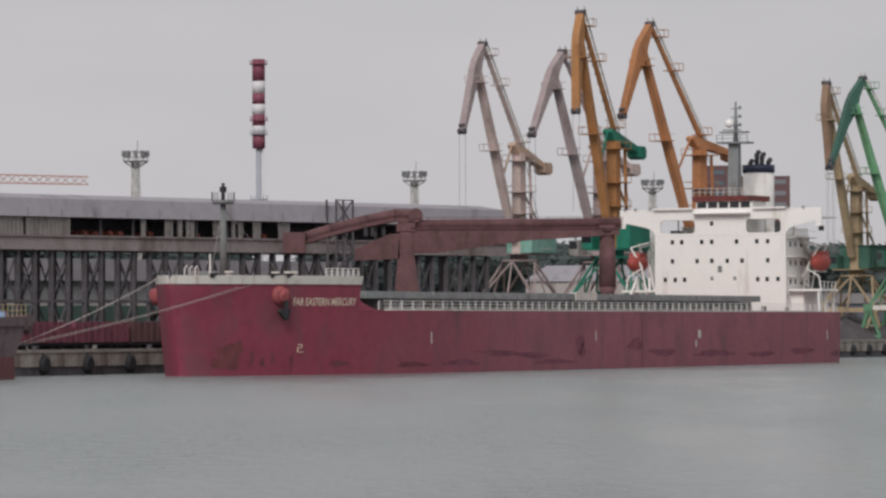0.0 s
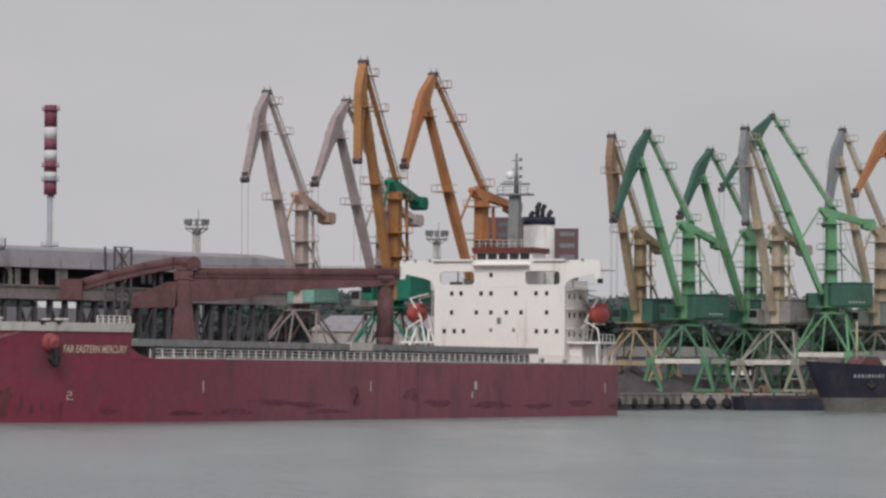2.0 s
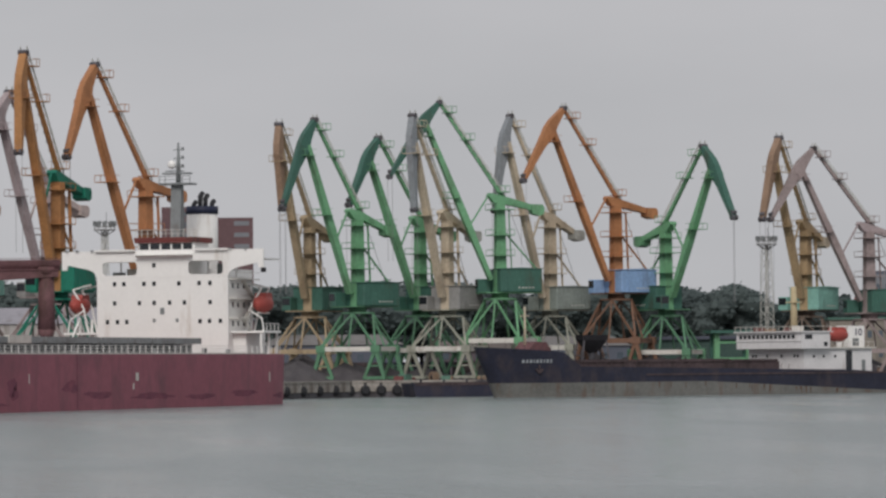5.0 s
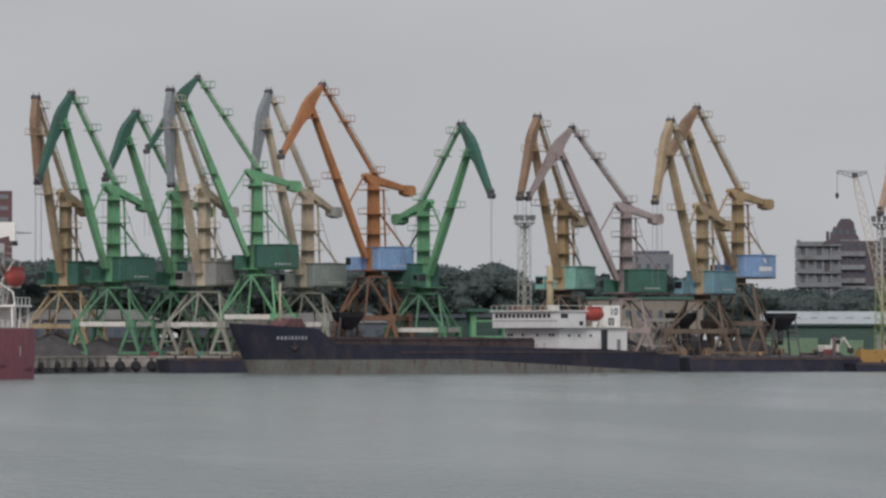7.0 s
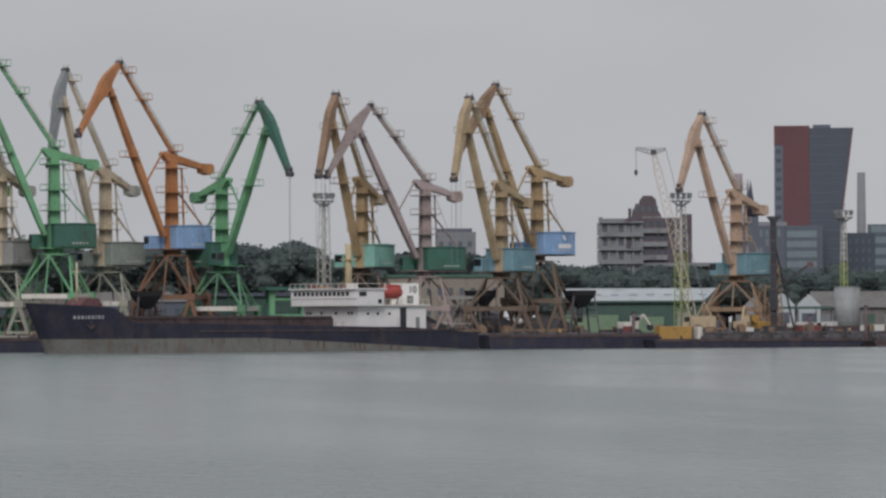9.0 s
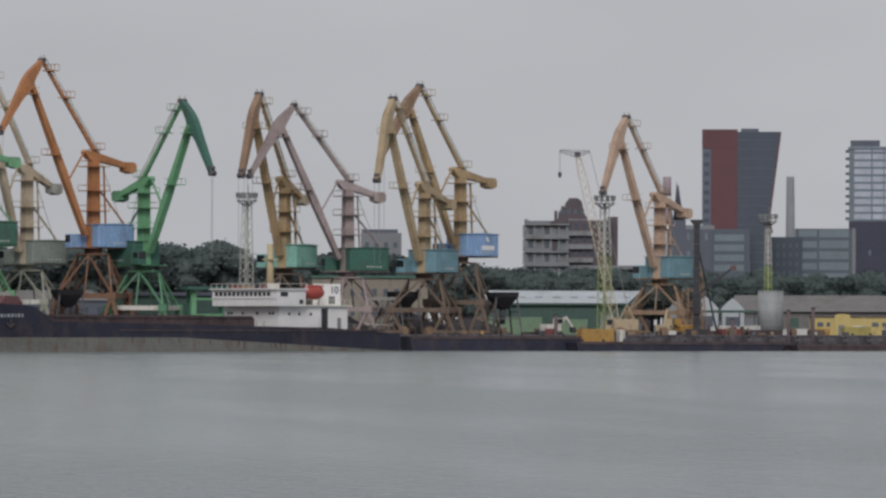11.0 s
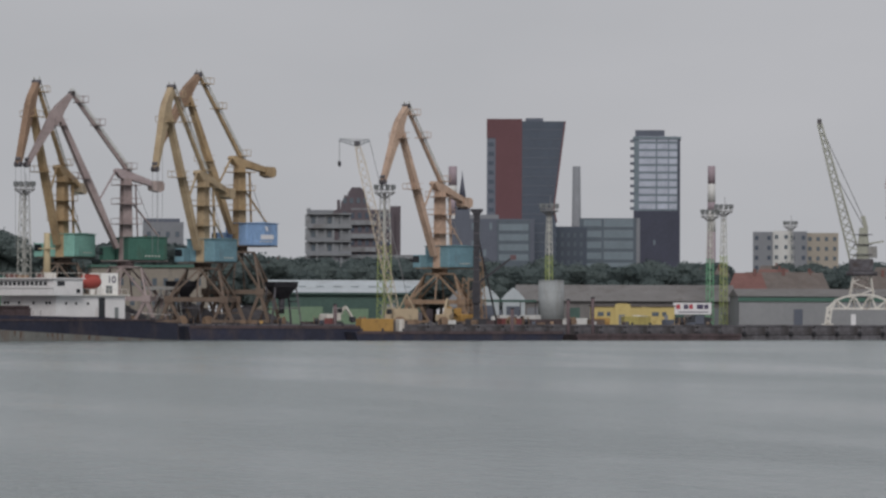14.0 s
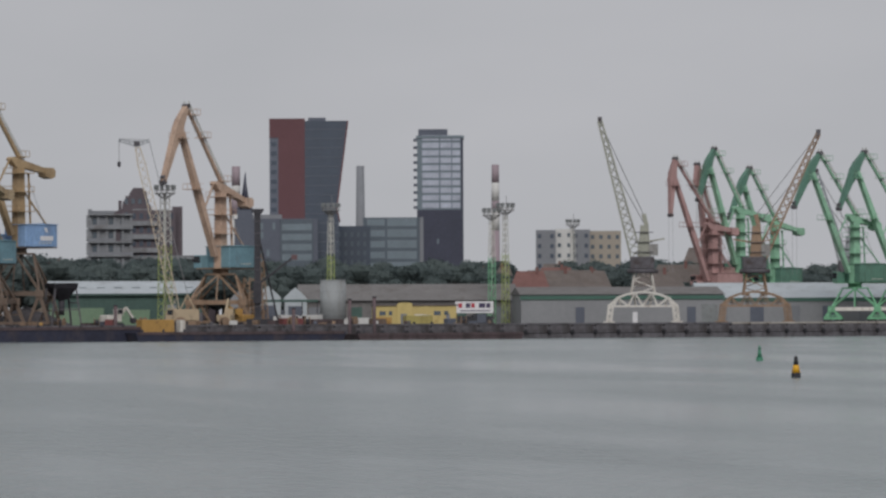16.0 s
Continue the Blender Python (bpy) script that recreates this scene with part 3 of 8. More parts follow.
    # dark scuffs amidships, rust blooms and runs low on the bow, all ragged at the rim
    def stain(name, s, z, w, h, material, label, out):
        bm = B()
        n = 26
        turn = random.uniform(0, 6)
        rim = []
        for k in range(n):
            a = 2 * math.pi * k / n
            r = random.uniform(0.72, 1.08) * (1 + 0.18 * math.sin(3 * a + turn))
            rim.append((s + w * r * math.cos(a), z + h * r * math.sin(a)))
        rings = []
        for f in (1.0, 0.66, 0.33):
            rings.append([bm.verts.new(on_hull(s + (x - s) * f, z + (y - z) * f, out)) for x, y in rim])
        for p, q in zip(rings[:-1], rings[1:]):
            for k in range(n):
                bm.faces.new((p[k], p[(k + 1) % n], q[(k + 1) % n], q[k]))
        c = bm.verts.new(on_hull(s, z, out))
        for k in range(n):
            bm.faces.new((rings[-1][k], rings[-1][(k + 1) % n], c))
        part(name, bm, material, ship, label)
    random.seed(31)
    for s, z, w, h in ((84.5, 3.0, 1.5, 1.3), (83.6, 2.2, 1.0, 0.9), (110, 2.3, 5.5, 0.14), (105, 2.0, 7.0, 0.3), (98, 1.7, 5.0, 0.22), (67, 2.9, 2.6, 0.8), (58, 1.9, 5.0, 0.5), (40, 1.6, 7.5, 0.45), (24, 1.4, 6.0, 0.4), (8, 1.7, 5.0, 0.5), (-8, 1.3, 4.0, 0.45), (92, 1.0, 6.0, 0.3), (118, 1.1, 5.0, 0.35)):
        stain("hull_scuff", s, z, w, h, "hull_scuff", "dark scuffed patch", 0.02)
    for s, z, w, h in ((153.6, 2.4, 1.3, 1.6), (154.6, 1.5, 0.9, 0.9), (151.4, 1.9, 0.22, 0.9), (150.2, 1.4, 0.28, 0.5), (149.0, 1.8, 0.2, 0.8), (146.6, 1.5, 0.2, 1.1), (140.0, 1.2, 1.6, 0.35), (128.0, 1.0, 3.0, 0.3)):
        stain("rust_stain", s, z, w, h, "rust_stain", "brown rust bloom on the bow", 0.035)
    # the forecastle side sweeps down into the deck edge
    bm = B()
    prev = None
    for k in range(9):
        s = 137.6 - 0.5 * k
        y, zt = half_breadth(s, 7.0), 7.02 + 1.2 * (1 - k / 8.0) ** 2
        cur = [bm.verts.new(p) for p in ((s, y + 0.03, 6.9), (s, y + 0.03, zt), (s, y - 0.12, zt), (s, y - 0.12, 6.9))]
        if prev:
            for i in range(4):
                bm.faces.new((prev[i], cur[i], cur[(i + 1) % 4], prev[(i + 1) % 4]))
        prev = cur
    part("forecastle_sweep", bm, "hull_red", ship)
    part("hatch_panel", box(B(), 70.4, 77.0, 10.6, 11.32, 8.32, 9.3), "off_white", ship, "pale repainted hatch panel")
    # anchor bolsters with anchors
    for side in (1, -1):
        s = 148.4
        p = on_hull(s, 8.6, -0.3)
        p.y *= side
        bm = B()
        tube(bm, p + V(0.2, -side * 0.6, 0.2), p + V(0.5, side * 0.7, -0.1), 1.05, 0.95, n=16)
        tube(bm, p + V(0.5, side * 0.7, -0.1), p + V(0.65, side * 1.0, -0.2), 0.95, 0.45, n=16)
        bol = part("anchor_bolster", bm, "bolster", ship, "faded red anchor bolster")
        bm = B()
        beam(bm, p + V(0.45, side * 1.0, -0.5), p + V(0.35, side * 0.9, -2.4), 0.4)
        beam(bm, p + V(-0.6, side * 0.7, -1.6), p + V(0.35, side * 0.9, -2.5), 0.45)
        beam(bm, p + V(1.2, side * 0.6, -1.6), p + V(0.35, side * 0.9, -2.5), 0.45)
        part("anchor", bm, "black", bol)
    # forecastle gear
    fm = part("foremast", tube(B(), (147.6, 0, 10), (147.6, 0, 19.0), 0.42, 0.30), "ship_grey", ship, "grey tubular foremast")
    part("mast_top", tube(B(), (147.6, 0, 18.6), (147.6, 0, 19.0), 1.15, 1.3, n=14), "ship_grey", fm)
    bm = B()
    for k in range(10):
        a = k * math.pi / 5
        beam(bm, (147.6 + 1.25 * math.cos(a), 1.25 * math.sin(a), 19.0), (147.6 + 1.25 * math.cos(a), 1.25 * math.sin(a), 19.9), 0.06)
    beam(bm, (147.6, 0, 19), (147.6, 0, 20.9), 0.25)
    box(bm, 147.35, 147.85, -0.3, 0.3, 19.9, 20.5)
    part("mast_head", bm, "black", fm)
    part("ladder_rail", beam(B(), (148.4, -1.2, 10), (148.4, -1.2, 13.2), 0.14), "white", ship)
    for s, v in ((143, 4), (152, 3), (143.5, 6.5), (141, -3), (145, 6.6)):
        bm = B()
        tube(bm, (s, v, 10), (s, v, 11.0), 0.35)
        tube(bm, (s, v, 11.0), (s, v, 11.25), 0.5)
        part("vent", bm, "off_white", ship)
    bm = B()
    box(bm, 141, 144, -6, -3, 10, 11.4)
    bmesh.ops.bevel(bm, geom=bm.edges[:], offset=0.1, segments=1, affect="EDGES")
    part("windlass", bm, "ship_grey", ship)
    for s in (137.8, 138.6, 139.4, 140.2, 141.0, 141.8, 142.6):
        v = half_breadth(s, 10)
        part("rail_post", beam(B(), (s, v, 10), (s, v, 11.55), 0.09), "white", ship)
    for z in (10.9, 11.2, 11.55):
        part("rail", beam(B(), (137.8, half_breadth(137.8, 10), z), (142.6, half_breadth(142.6, 10), z), 0.07), "white", ship)
    for s, v in ((148.6, 7.2), (149.4, 6.8), (156.0, -3.0), (156.8, -2.3)):
        part("fairlead", tube(B(), (s, v, 10.5), (s, v, 11.0), 0.38), "black", ship)
    for s in (147.6, 149.6, 156.2):
        for side in (1, -1):
            p = half_breadth(s, 10) + 0.2
            bm = box(B(), s - 0.75, s + 0.75, min(side * (p - 0.5), side * (p + 0.12)), max(side * (p - 0.5), side * (p + 0.12)), 10.5, 10.98)
            bmesh.ops.bevel(bm, geom=bm.edges[:], offset=0.14, segments=2, affect="EDGES")
            part("mooring_chock", bm, "black", ship)
    for s in (151.4, 152.6, 153.8):
        part("rail_hoop", polytube(B(), [V(s, -1.0, 9.95), V(s, -1.0, 11.6), V(s + 0.35, -1.0, 11.85), V(s + 0.75, -1.0, 11.6), V(s + 0.85, -1.0, 9.95)], 0.06, 6), "white", ship)
    for a, b in (((147.6, 0, 18.2), (140.2, 4.0, 10.2)), ((147.6, 0, 18.2), (154.6, 2.0, 10.4))):
        part("mast_stay", tube(B(), a, b, 0.035, n=5), "wire", fm)
    # deck rails along both sides
    pm = finish(beam(B(), (0, 0, 7.0), (0, 0, 8.05), 0.09), "rail_post")
    pm.materials.append(M["white"])
    for side in (1, -1):
        for k in range(73):
            s = -10 + 2.0 * k
            o = share("rail_post", pm, ship, (s, side * (half_breadth(s, 7) - 0.25), 0))
        for z in (7.35, 7.7, 8.05):
            part("rail", beam(B(), (-2, side * 14.7, z), (122, side * 14.75, z), 0.07), "white", ship)
    side_line = [(120 + 2.2 * k, half_breadth(120 + 2.2 * k, 7)) for k in range(7)]
    for z in (7.35, 7.7, 8.05):
        part("curved_rail", polytube(B(), [V(s, v - 0.25, z) for s, v in side_line], 0.04, 6), "white", ship)
    part("curved_gunwale", polytube(B(), [V(s, v - 0.12, 7.06) for s, v in side_line], 0.12, 6), "off_white", ship)
    for k in range(14):
        s = 10 + 8.6 * k
        part("deck_fitting", box(B(), s, s + 0.5, 13.4, 13.9, 7, 7.6 + 0.2 * (k % 3)), "black" if k % 3 else "ship_grey", ship)
    # hatches
    for k in range(7):
        s0 = 14 + 17.4 * k
        hatch = part("hatch_coaming", box(B(), s0, s0 + 16.2, -8.6, 8.6, 7, 8.35), "ship_grey", ship)
        bm = B()
        box(bm, s0 - 0.3, s0 + 16.7, -11.2, -0.05, 8.35, 9.15)
        box(bm, s0 - 0.3, s0 + 16.7, 0.05, 11.2, 8.35, 9.15)
        part("hatch_cover", bm, "hatch", hatch, "grey-green steel hatch cover")
        for q in range(3):
            x = s0 + 1.5 + q * 5.0
            part("coaming_stay", prism(B(), [(x, 7.0), (x + 1.2, 7.0), (x + 0.3, 8.3), (x, 8.3)], 8.6, 10.6), "hatch", hatch)
    # deckhouse
    house = part("deckhouse", box(B(), -9.4, 0, -9.75, 9.75, 7, 17.7), "white", ship, "white steel deckhouse")
    part("side_house", box(B(), -9.4, -2.0, 9.75, 11.6, 7, 9.9), "white", house)

    # front screen of the bridge deck: arched brackets under the wings, two slots right through it
    def slot(y0, y1, z0, z1, r=0.5):
        pts = []
        for cy, cz, a0 in ((y1 - r, z1 - r, 0), (y0 + r, z1 - r, 90), (y0 + r, z0 + r, 180), (y1 - r, z0 + r, 270)):
            pts += [(cy + r * math.cos(radians(a0 + 22.5 * k)), cz + r * math.sin(radians(a0 + 22.5 * k))) for k in range(5)]
        return pts
    bracket = [(9.75, 17.72), (9.95, 18.25), (10.4, 18.65), (11.2, 18.95), (12.4, 19.2), (14.1, 19.55), (14.25, 18.85), (15.0, 18.85), (15.0, 21.45)]
    rim = bracket + [(-y, z) for y, z in reversed(bracket)]
    bm = B()
    loops = []
    for ring in (rim, slot(-8.9, -3.75, 18.05, 19.9), slot(3.9, 9.0, 18.05, 19.95)):
        vs = [bm.verts.new((0.01, y, z)) for y, z in ring]
        loops += [bm.edges.new((vs[i], vs[(i + 1) % len(vs)])) for i in range(len(vs))]
    bmesh.ops.triangle_fill(bm, use_beauty=True, use_dissolve=False, edges=loops)
    ext = bmesh.ops.extrude_face_region(bm, geom=bm.faces[:])
    bmesh.ops.translate(bm, verts=[g for g in ext["geom"] if isinstance(g, bmesh.types.BMVert)], vec=(-0.28, 0, 0))
    part("bridge_screen", bm, "white", house, "white front screen with two rounded open slots")
    part("bridge_house", box(B(), -8.4, -1.9, -3.3, 3.4, 17.7, 20.0), "white", house)
    part("bridge_deck", box(B(), -6.4, -0.28, -15, 15, 20.0, 20.2), "white", house)
    for y0, y1 in ((-15, -4.6), (4.9, 13.2)):
        part("wing_bulwark", box(B(), -2.9, -2.7, y0, y1, 20.2, 21.3), "white", house)
        part("deck_rail", beam(B(), (-9.2, y0 * 0.62 if y0 < 0 else y0, 18.75), (-9.2, y1 if y0 < 0 else y1 * 0.62, 18.75), 0.09), "ship_grey", house)
    part("deck_locker", box(B(), -6.0, -5.0, -7.3, -5.4, 17.7, 19.0), "off_white", house)
    part("deck_locker", box(B(), -4.2, -3.2, -8.7, -7.2, 17.7, 18.55), "ship_grey", house)
    part("deck_locker", box(B(), -5.2, -4.0, 6.6, 7.9, 17.7, 19.6), "ship_grey", house)
    for y in (-8.6, -4.3, 4.5, 8.7):
        part("deck_pillar", beam(B(), (-6.0, y, 17.7), (-6.0, y, 20.0), 0.18), "white", house)
    bm = B()
    box(bm, 0.12, 0.5, -9.9, -4.0, 21.35, 21.6)
    box(bm, 0.12, 0.5, 5.0, 9.9, 21.35, 21.6)
    part("wind_deflector", bm, "white", house)
    part("bridge_ledge", prism(B(), [(0.01, 20.45), (1.1, 20.75), (1.1, 20.9), (0.01, 20.9)], -3.7, 4.6), "white", house)
    for y in (-14.2, -12.6, -10.4, 10.2, 12.4):
        part("wing_lamp", box(B(), 0.05, 0.35, y - 0.16, y + 0.16, 21.45, 21.62), "ship_grey", house)
    part("searchlight", box(B(), -0.2, 0.35, 14.7, 15.3, 18.2, 18.85), "black", house)

    wm = finish(box(B(), 0, 0.06, -0.24, 0.24, -0.3, 0.3), "window")
    wm.materials.append(M["window"])
    rows = {16.85: (-7.1, -5.7, -2.7, -1.2, 2.5, 5.5, 7.1), 14.2: (-7.1, -3.4, -1.2, 1.1, 3.3, 7.1), 11.6: (-8.2, -6.7, -5.3, 5.6, 7.0, 8.6)}
    for z, ys in rows.items():
        for y in ys:
            share("window", wm, house, (0, y, z))
    share("window", wm, house, (0.01, -1.2, 19.4))
    part("door", box(B(), 0, 0.07, -0.3, 0.3, 12.6, 13.5), "ship_grey", house)
    part("grating", box(B(), 0, 0.05, -1.4, -1.0, 11.5, 12.0), "ship_grey", house)
    part("grating", box(B(), 0, 0.05, 2.0, 2.4, 11.5, 12.0), "ship_grey", house)
    for z in (10.9, 13.5, 16.1):
        for x in (-8.3, -6.2, -4.0, -2.0):
            part("side_window", box(B(), x, x + 0.5, 9.75, 9.8, z, z + 0.7), "window", house)
    wh = part("wheelhouse", box(B(), -6.5, -1.2, -4.0, 4.4, 20.2, 22.5), "white", house)
    bm = B()
    for k in range(5):
        box(bm, -1.2, -1.14, -3.8 + k * 1.62, -2.45 + k * 1.62, 21.6, 22.42)
    part("bridge_window", bm, "window", wh)
    part("wheelhouse_roof", prism(B(), [(-7, 22.5), (-0.9, 22.5), (-0.55, 23.25), (-7, 23.25)], -4.4, 4.8), "deck_red", wh, "dark red roof edge of the wheelhouse")
    for k in range(11):
        y = -4.3 + 0.9 * k
        part("roof_rail_post", beam(B(), (-1, y, 23.25), (-1, y, 24.3), 0.07), "off_white", wh)
    for z in (23.8, 24.3):
        part("roof_rail", beam(B(), (-1, -4.3, z), (-1, 4.7, z), 0.06), "off_white", wh)
    # radar mast
    rm = part("radar_mast", prism(B(), [(-6.8, 22.8), (-4.9, 22.8), (-5.4, 31.0), (-6.3, 31.0)], -0.75, 0.75), "ship_grey", ship, "grey radar mast with platforms")
    bm = B()
    box(bm, -7.2, -4.5, -2.2, 2.4, 30.7, 30.95)
    box(bm, -6.6, -5.1, -2.0, 2.0, 32.2, 32.4)
    part("mast_platform", bm, "ship_grey", rm)
    bm = B()
    for y in (-2.2, -1.3, 1.3, 2.4):
        beam(bm, (-4.6, y, 30.9), (-4.6, y, 31.9), 0.08)
    beam(bm, (-4.6, -2.2, 31.9), (-4.6, 2.4, 31.9), 0.08)
    beam(bm, (-4.6, -2.2, 31.4), (-4.6, 2.4, 31.4), 0.06)
    beam(bm, (-5.4, -1.6, 32.6), (-5.4, 1.2, 32.6), 0.16)
    part("radar", bm, "ship_grey", rm)
    part("top_mast", tube(B(), (-5.85, 0.2, 31), (-5.85, 0.2, 36.6), 0.38, 0.14), "ship_grey", rm)
    bm = B()
    for z in (33.2, 34.4, 35.6):
        beam(bm, (-5.8, -0.5, z), (-5.8, 0.9, z), 0.12)
        box(bm, -6.0, -5.6, 0.7, 1.0, z - 0.1, z + 0.35)
    part("mast_head", bm, "ship_grey", rm)
    bm = B()
    bmesh.ops.create_icosphere(bm, subdivisions=2, radius=0.62, matrix=Matrix.Translation((-4.9, -0.4, 33.5)))
    part("satellite_dome", bm, "white", rm, "white satellite dome")
    # funnel
    fu = B()
    tube(fu, (-15.2, 0, 19), (-15.2, 0, 27.3), 2.25, 2.2, n=20)
    funnel = part("funnel", fu, "white", ship, "white funnel with a dark blue top")
    part("funnel_top", tube(B(), (-15.2, 0, 26.9), (-15.2, 0, 28.0), 2.3, 2.3, n=20), "blue_black", funnel)
    for y, x, h in ((-0.1, -14.8, 29.9), (0.6, -15.0, 29.6), (1.4, -15.4, 28.8), (-1.3, -15.3, 28.7)):
        part("exhaust_pipe", polytube(B(), [V(x, y, 27.8), V(x, y, h - 0.5), V(x - 0.6, y + 0.1, h)], 0.36, 10), "black", funnel)
    part("engine_casing", box(B(), -20.5, -9.4, -5.5, 5.5, 7, 19), "white", ship)
    # lifeboats in their davits
    for side, cx, y in ((1, -7.4, 12.1), (-1, -4.0, -14.0)):
        z = 14.0
        bm = B()
        bmesh.ops.create_icosphere(bm, subdivisions=3, radius=1.0, matrix=Matrix.Translation((cx, y, z)) @ Matrix.Diagonal((2.7, 1.2, 1.3, 1)))
        boat = part("lifeboat", bm, "boat_red", ship, "orange-red enclosed lifeboat")
        part("boat_canopy", prism(B(), [(cx - 1.6, z + 0.7), (cx + 1.4, z + 0.7), (cx + 1.0, z + 1.5), (cx - 1.2, z + 1.5)], y - 0.8, y + 0.8), "boat_red", boat)
        part("keel_rail", box(B(), cx - 2.2, cx + 2.2, y - 0.12, y + 0.12, z - 1.4, z - 1.2), "off_white", boat)
        for x in (cx - 1.5, cx + 1.6):
            bm = B()
            beam(bm, (x, y - side * 1.9, 10.2), (x, y - side * 1.2, 13.6), 0.22)
            beam(bm, (x, y - side * 1.2, 13.6), (x, y + side * 0.4, 16.2), 0.22)
            beam(bm, (x, y + side * 0.4, 16.2), (x, y - side * 2.4, 16.9), 0.16)
            part("davit", bm, "white", boat)
        bm = B()
        beam(bm, (cx + 2.2, y + side * 0.9, 10.2), (cx + 2.2, y + side * 0.6, 12.0), 0.16)
        beam(bm, (cx + 2.2, y + side * 0.6, 12.0), (cx + 2.2, y - side * 1.4, 13.2), 0.16)
        part("boat_cradle", bm, "white", boat)
    # poop shelter and gear on the port side
    part("shelter_deck", box(B(), -7.6, -1, 9.8, 14.6, 9.9, 10.2), "white", ship)
    part("shelter_deck", box(B(), -7.6, -0.4, -15.0, -9.8, 9.9, 10.2), "white", ship)
    for x in (-7.3, -4.2, -1.3):
        part("shelter_post", beam(B(), (x, 14.1, 7), (x, 14.1, 9.9), 0.26), "white", ship)
    for k in range(5):
        x = -7.4 + 1.5 * k
        part("rail_post", beam(B(), (x, 14.3, 10.2), (x, 14.3, 11.2), 0.07), "white", ship)
    part("rail", beam(B(), (-7.4, 14.3, 11.2), (-1.1, 14.3, 11.2), 0.07), "white", ship)
    for a, b in (((-9, 10, 9.3), (-5, 10, 12)), ((-5, 10.4, 12), (-9, 10.4, 14.7)), ((-9, 10, 14.7), (-5, 10, 17.3))):
        part("stairs", beam(B(), a, b, 0.7, 0.2), "off_white", ship)
    for z in (11.9, 14.6, 17.3):
        part("gallery", box(B(), -9.4, -0.6, 9.75, 10.9, z, z + 0.12), "off_white", ship)
        part("gallery_rail", beam(B(), (-9.4, 10.85, z + 1.0), (-0.6, 10.85, z + 1.0), 0.06), "off_white", ship)
    bm = B()
    beam(bm, (-3, -13.6, 7), (-3, -13.6, 12.2), 0.3)
    beam(bm, (-3, -13.6, 12.2), (2.5, -12.8, 8.6), 0.25)
    beam(bm, (-3, -11.8, 7), (-3, -11.8, 12.0), 0.3)
    part("provision_crane", bm, "white", ship, "white provision crane")
    return ship


bulk_carrier()

# mooring lines from the bow to the quay ahead
for a, b in ((along(156.8, -2.5, 10.7), along(183, -8.0, 2.7)), (along(148.8, 7.3, 10.7), along(184, -8.4, 2.7)), (along(149.4, 6.9, 10.7), along(182.5, -8.0, 3.1)), (along(156.2, -3.0, 10.7), along(184.4, -8.6, 2.2))):
    bm = B()
    n, pts = 14, []
    for k in range(n + 1):
        f = k / n
        pts.append(a.lerp(b, f) - V(0, 0, 1.1 * 4 * f * (1 - f) * 0.5))
    polytube(bm, pts, 0.026, 6)
    me = finish(bm, "mooring_line")
    me.materials.append(M["rope"])
    tagged(new("mooring_line", me), "pale mooring rope sagging from the bow to the shore", "mooring line", "mooring lines")


# ---- level-luffing portal cranes ----
def portal(root, turn, zr, zb, material, legs=True):
    """Travelling portal: a ring on splayed struts over a square of girders on four braced legs. zr: ring, zb: girders."""
    rot = Matrix.Rotation(radians(turn), 4, "Z")

    def P(x, y, z):
        return rot @ V(x, y, z)
    h, k = 4.9, 2.7
    cs = [(-h, -h), (h, -h), (h, h), (-h, h)]
    for i in range(4):
        (ax, ay), (bx, by) = cs[i], cs[(i + 1) % 4]
        part("portal_girder", beam(B(), P(ax, ay, zb), P(bx, by, zb), 0.7, 0.78), "off_white" if material in ("green", "dullgreen", "lichen", "mint") else material, root)
        mx, my = (ax + bx) / 2, (ay + by) / 2
        tx, ty = mx / h * k, my / h * k
        for px, py in ((ax, ay), (bx, by)):
            part("strut", beam(B(), P(px * 0.98, py * 0.98, zb + 0.4), P(tx, ty, zr), 0.34, 0.34, 0.26, 0.26), material, root)
        part("upright", beam(B(), P(mx * 0.97, my * 0.97, zb + 0.4), P(tx, ty, zr), 0.24), material, root)
    for x, y in cs:
        sx = 1 if x > 0 else -1
        bm = B()
        beam(bm, P(x, y, zb), P(x + sx * 1.5, y, 0.9), 0.7, 0.7, 0.5, 0.5)
        beam(bm, P(x, y, zb), P(x - sx * 2.0, y, 0.9), 0.6, 0.6, 0.42, 0.42)
        beam(bm, P(x + sx * 0.75, y, zb * 0.5), P(x - sx * 1.0, y, zb * 0.5), 0.22)
        beam(bm, P(x + sx * 1.7, y, 0.85), P(x - sx * 2.2, y, 0.85), 0.55, 0.5)
        box_ = B()
        beam(box_, P(x - 0.8, y, zb), P(x + 0.8, y, zb), 0.95, 1.2)
        part("corner_box", box_, material, root)
        leg = part("leg", bm, material, root)
        bm = B()
        for q in (-2.0, -1.0, 0.6, 1.5):
            tube(bm, P(x + sx * q, y - 0.15, 0.32), P(x + sx * q, y + 0.15, 0.32), 0.32, n=10)
        part("bogie", bm, "dark_plant", leg)


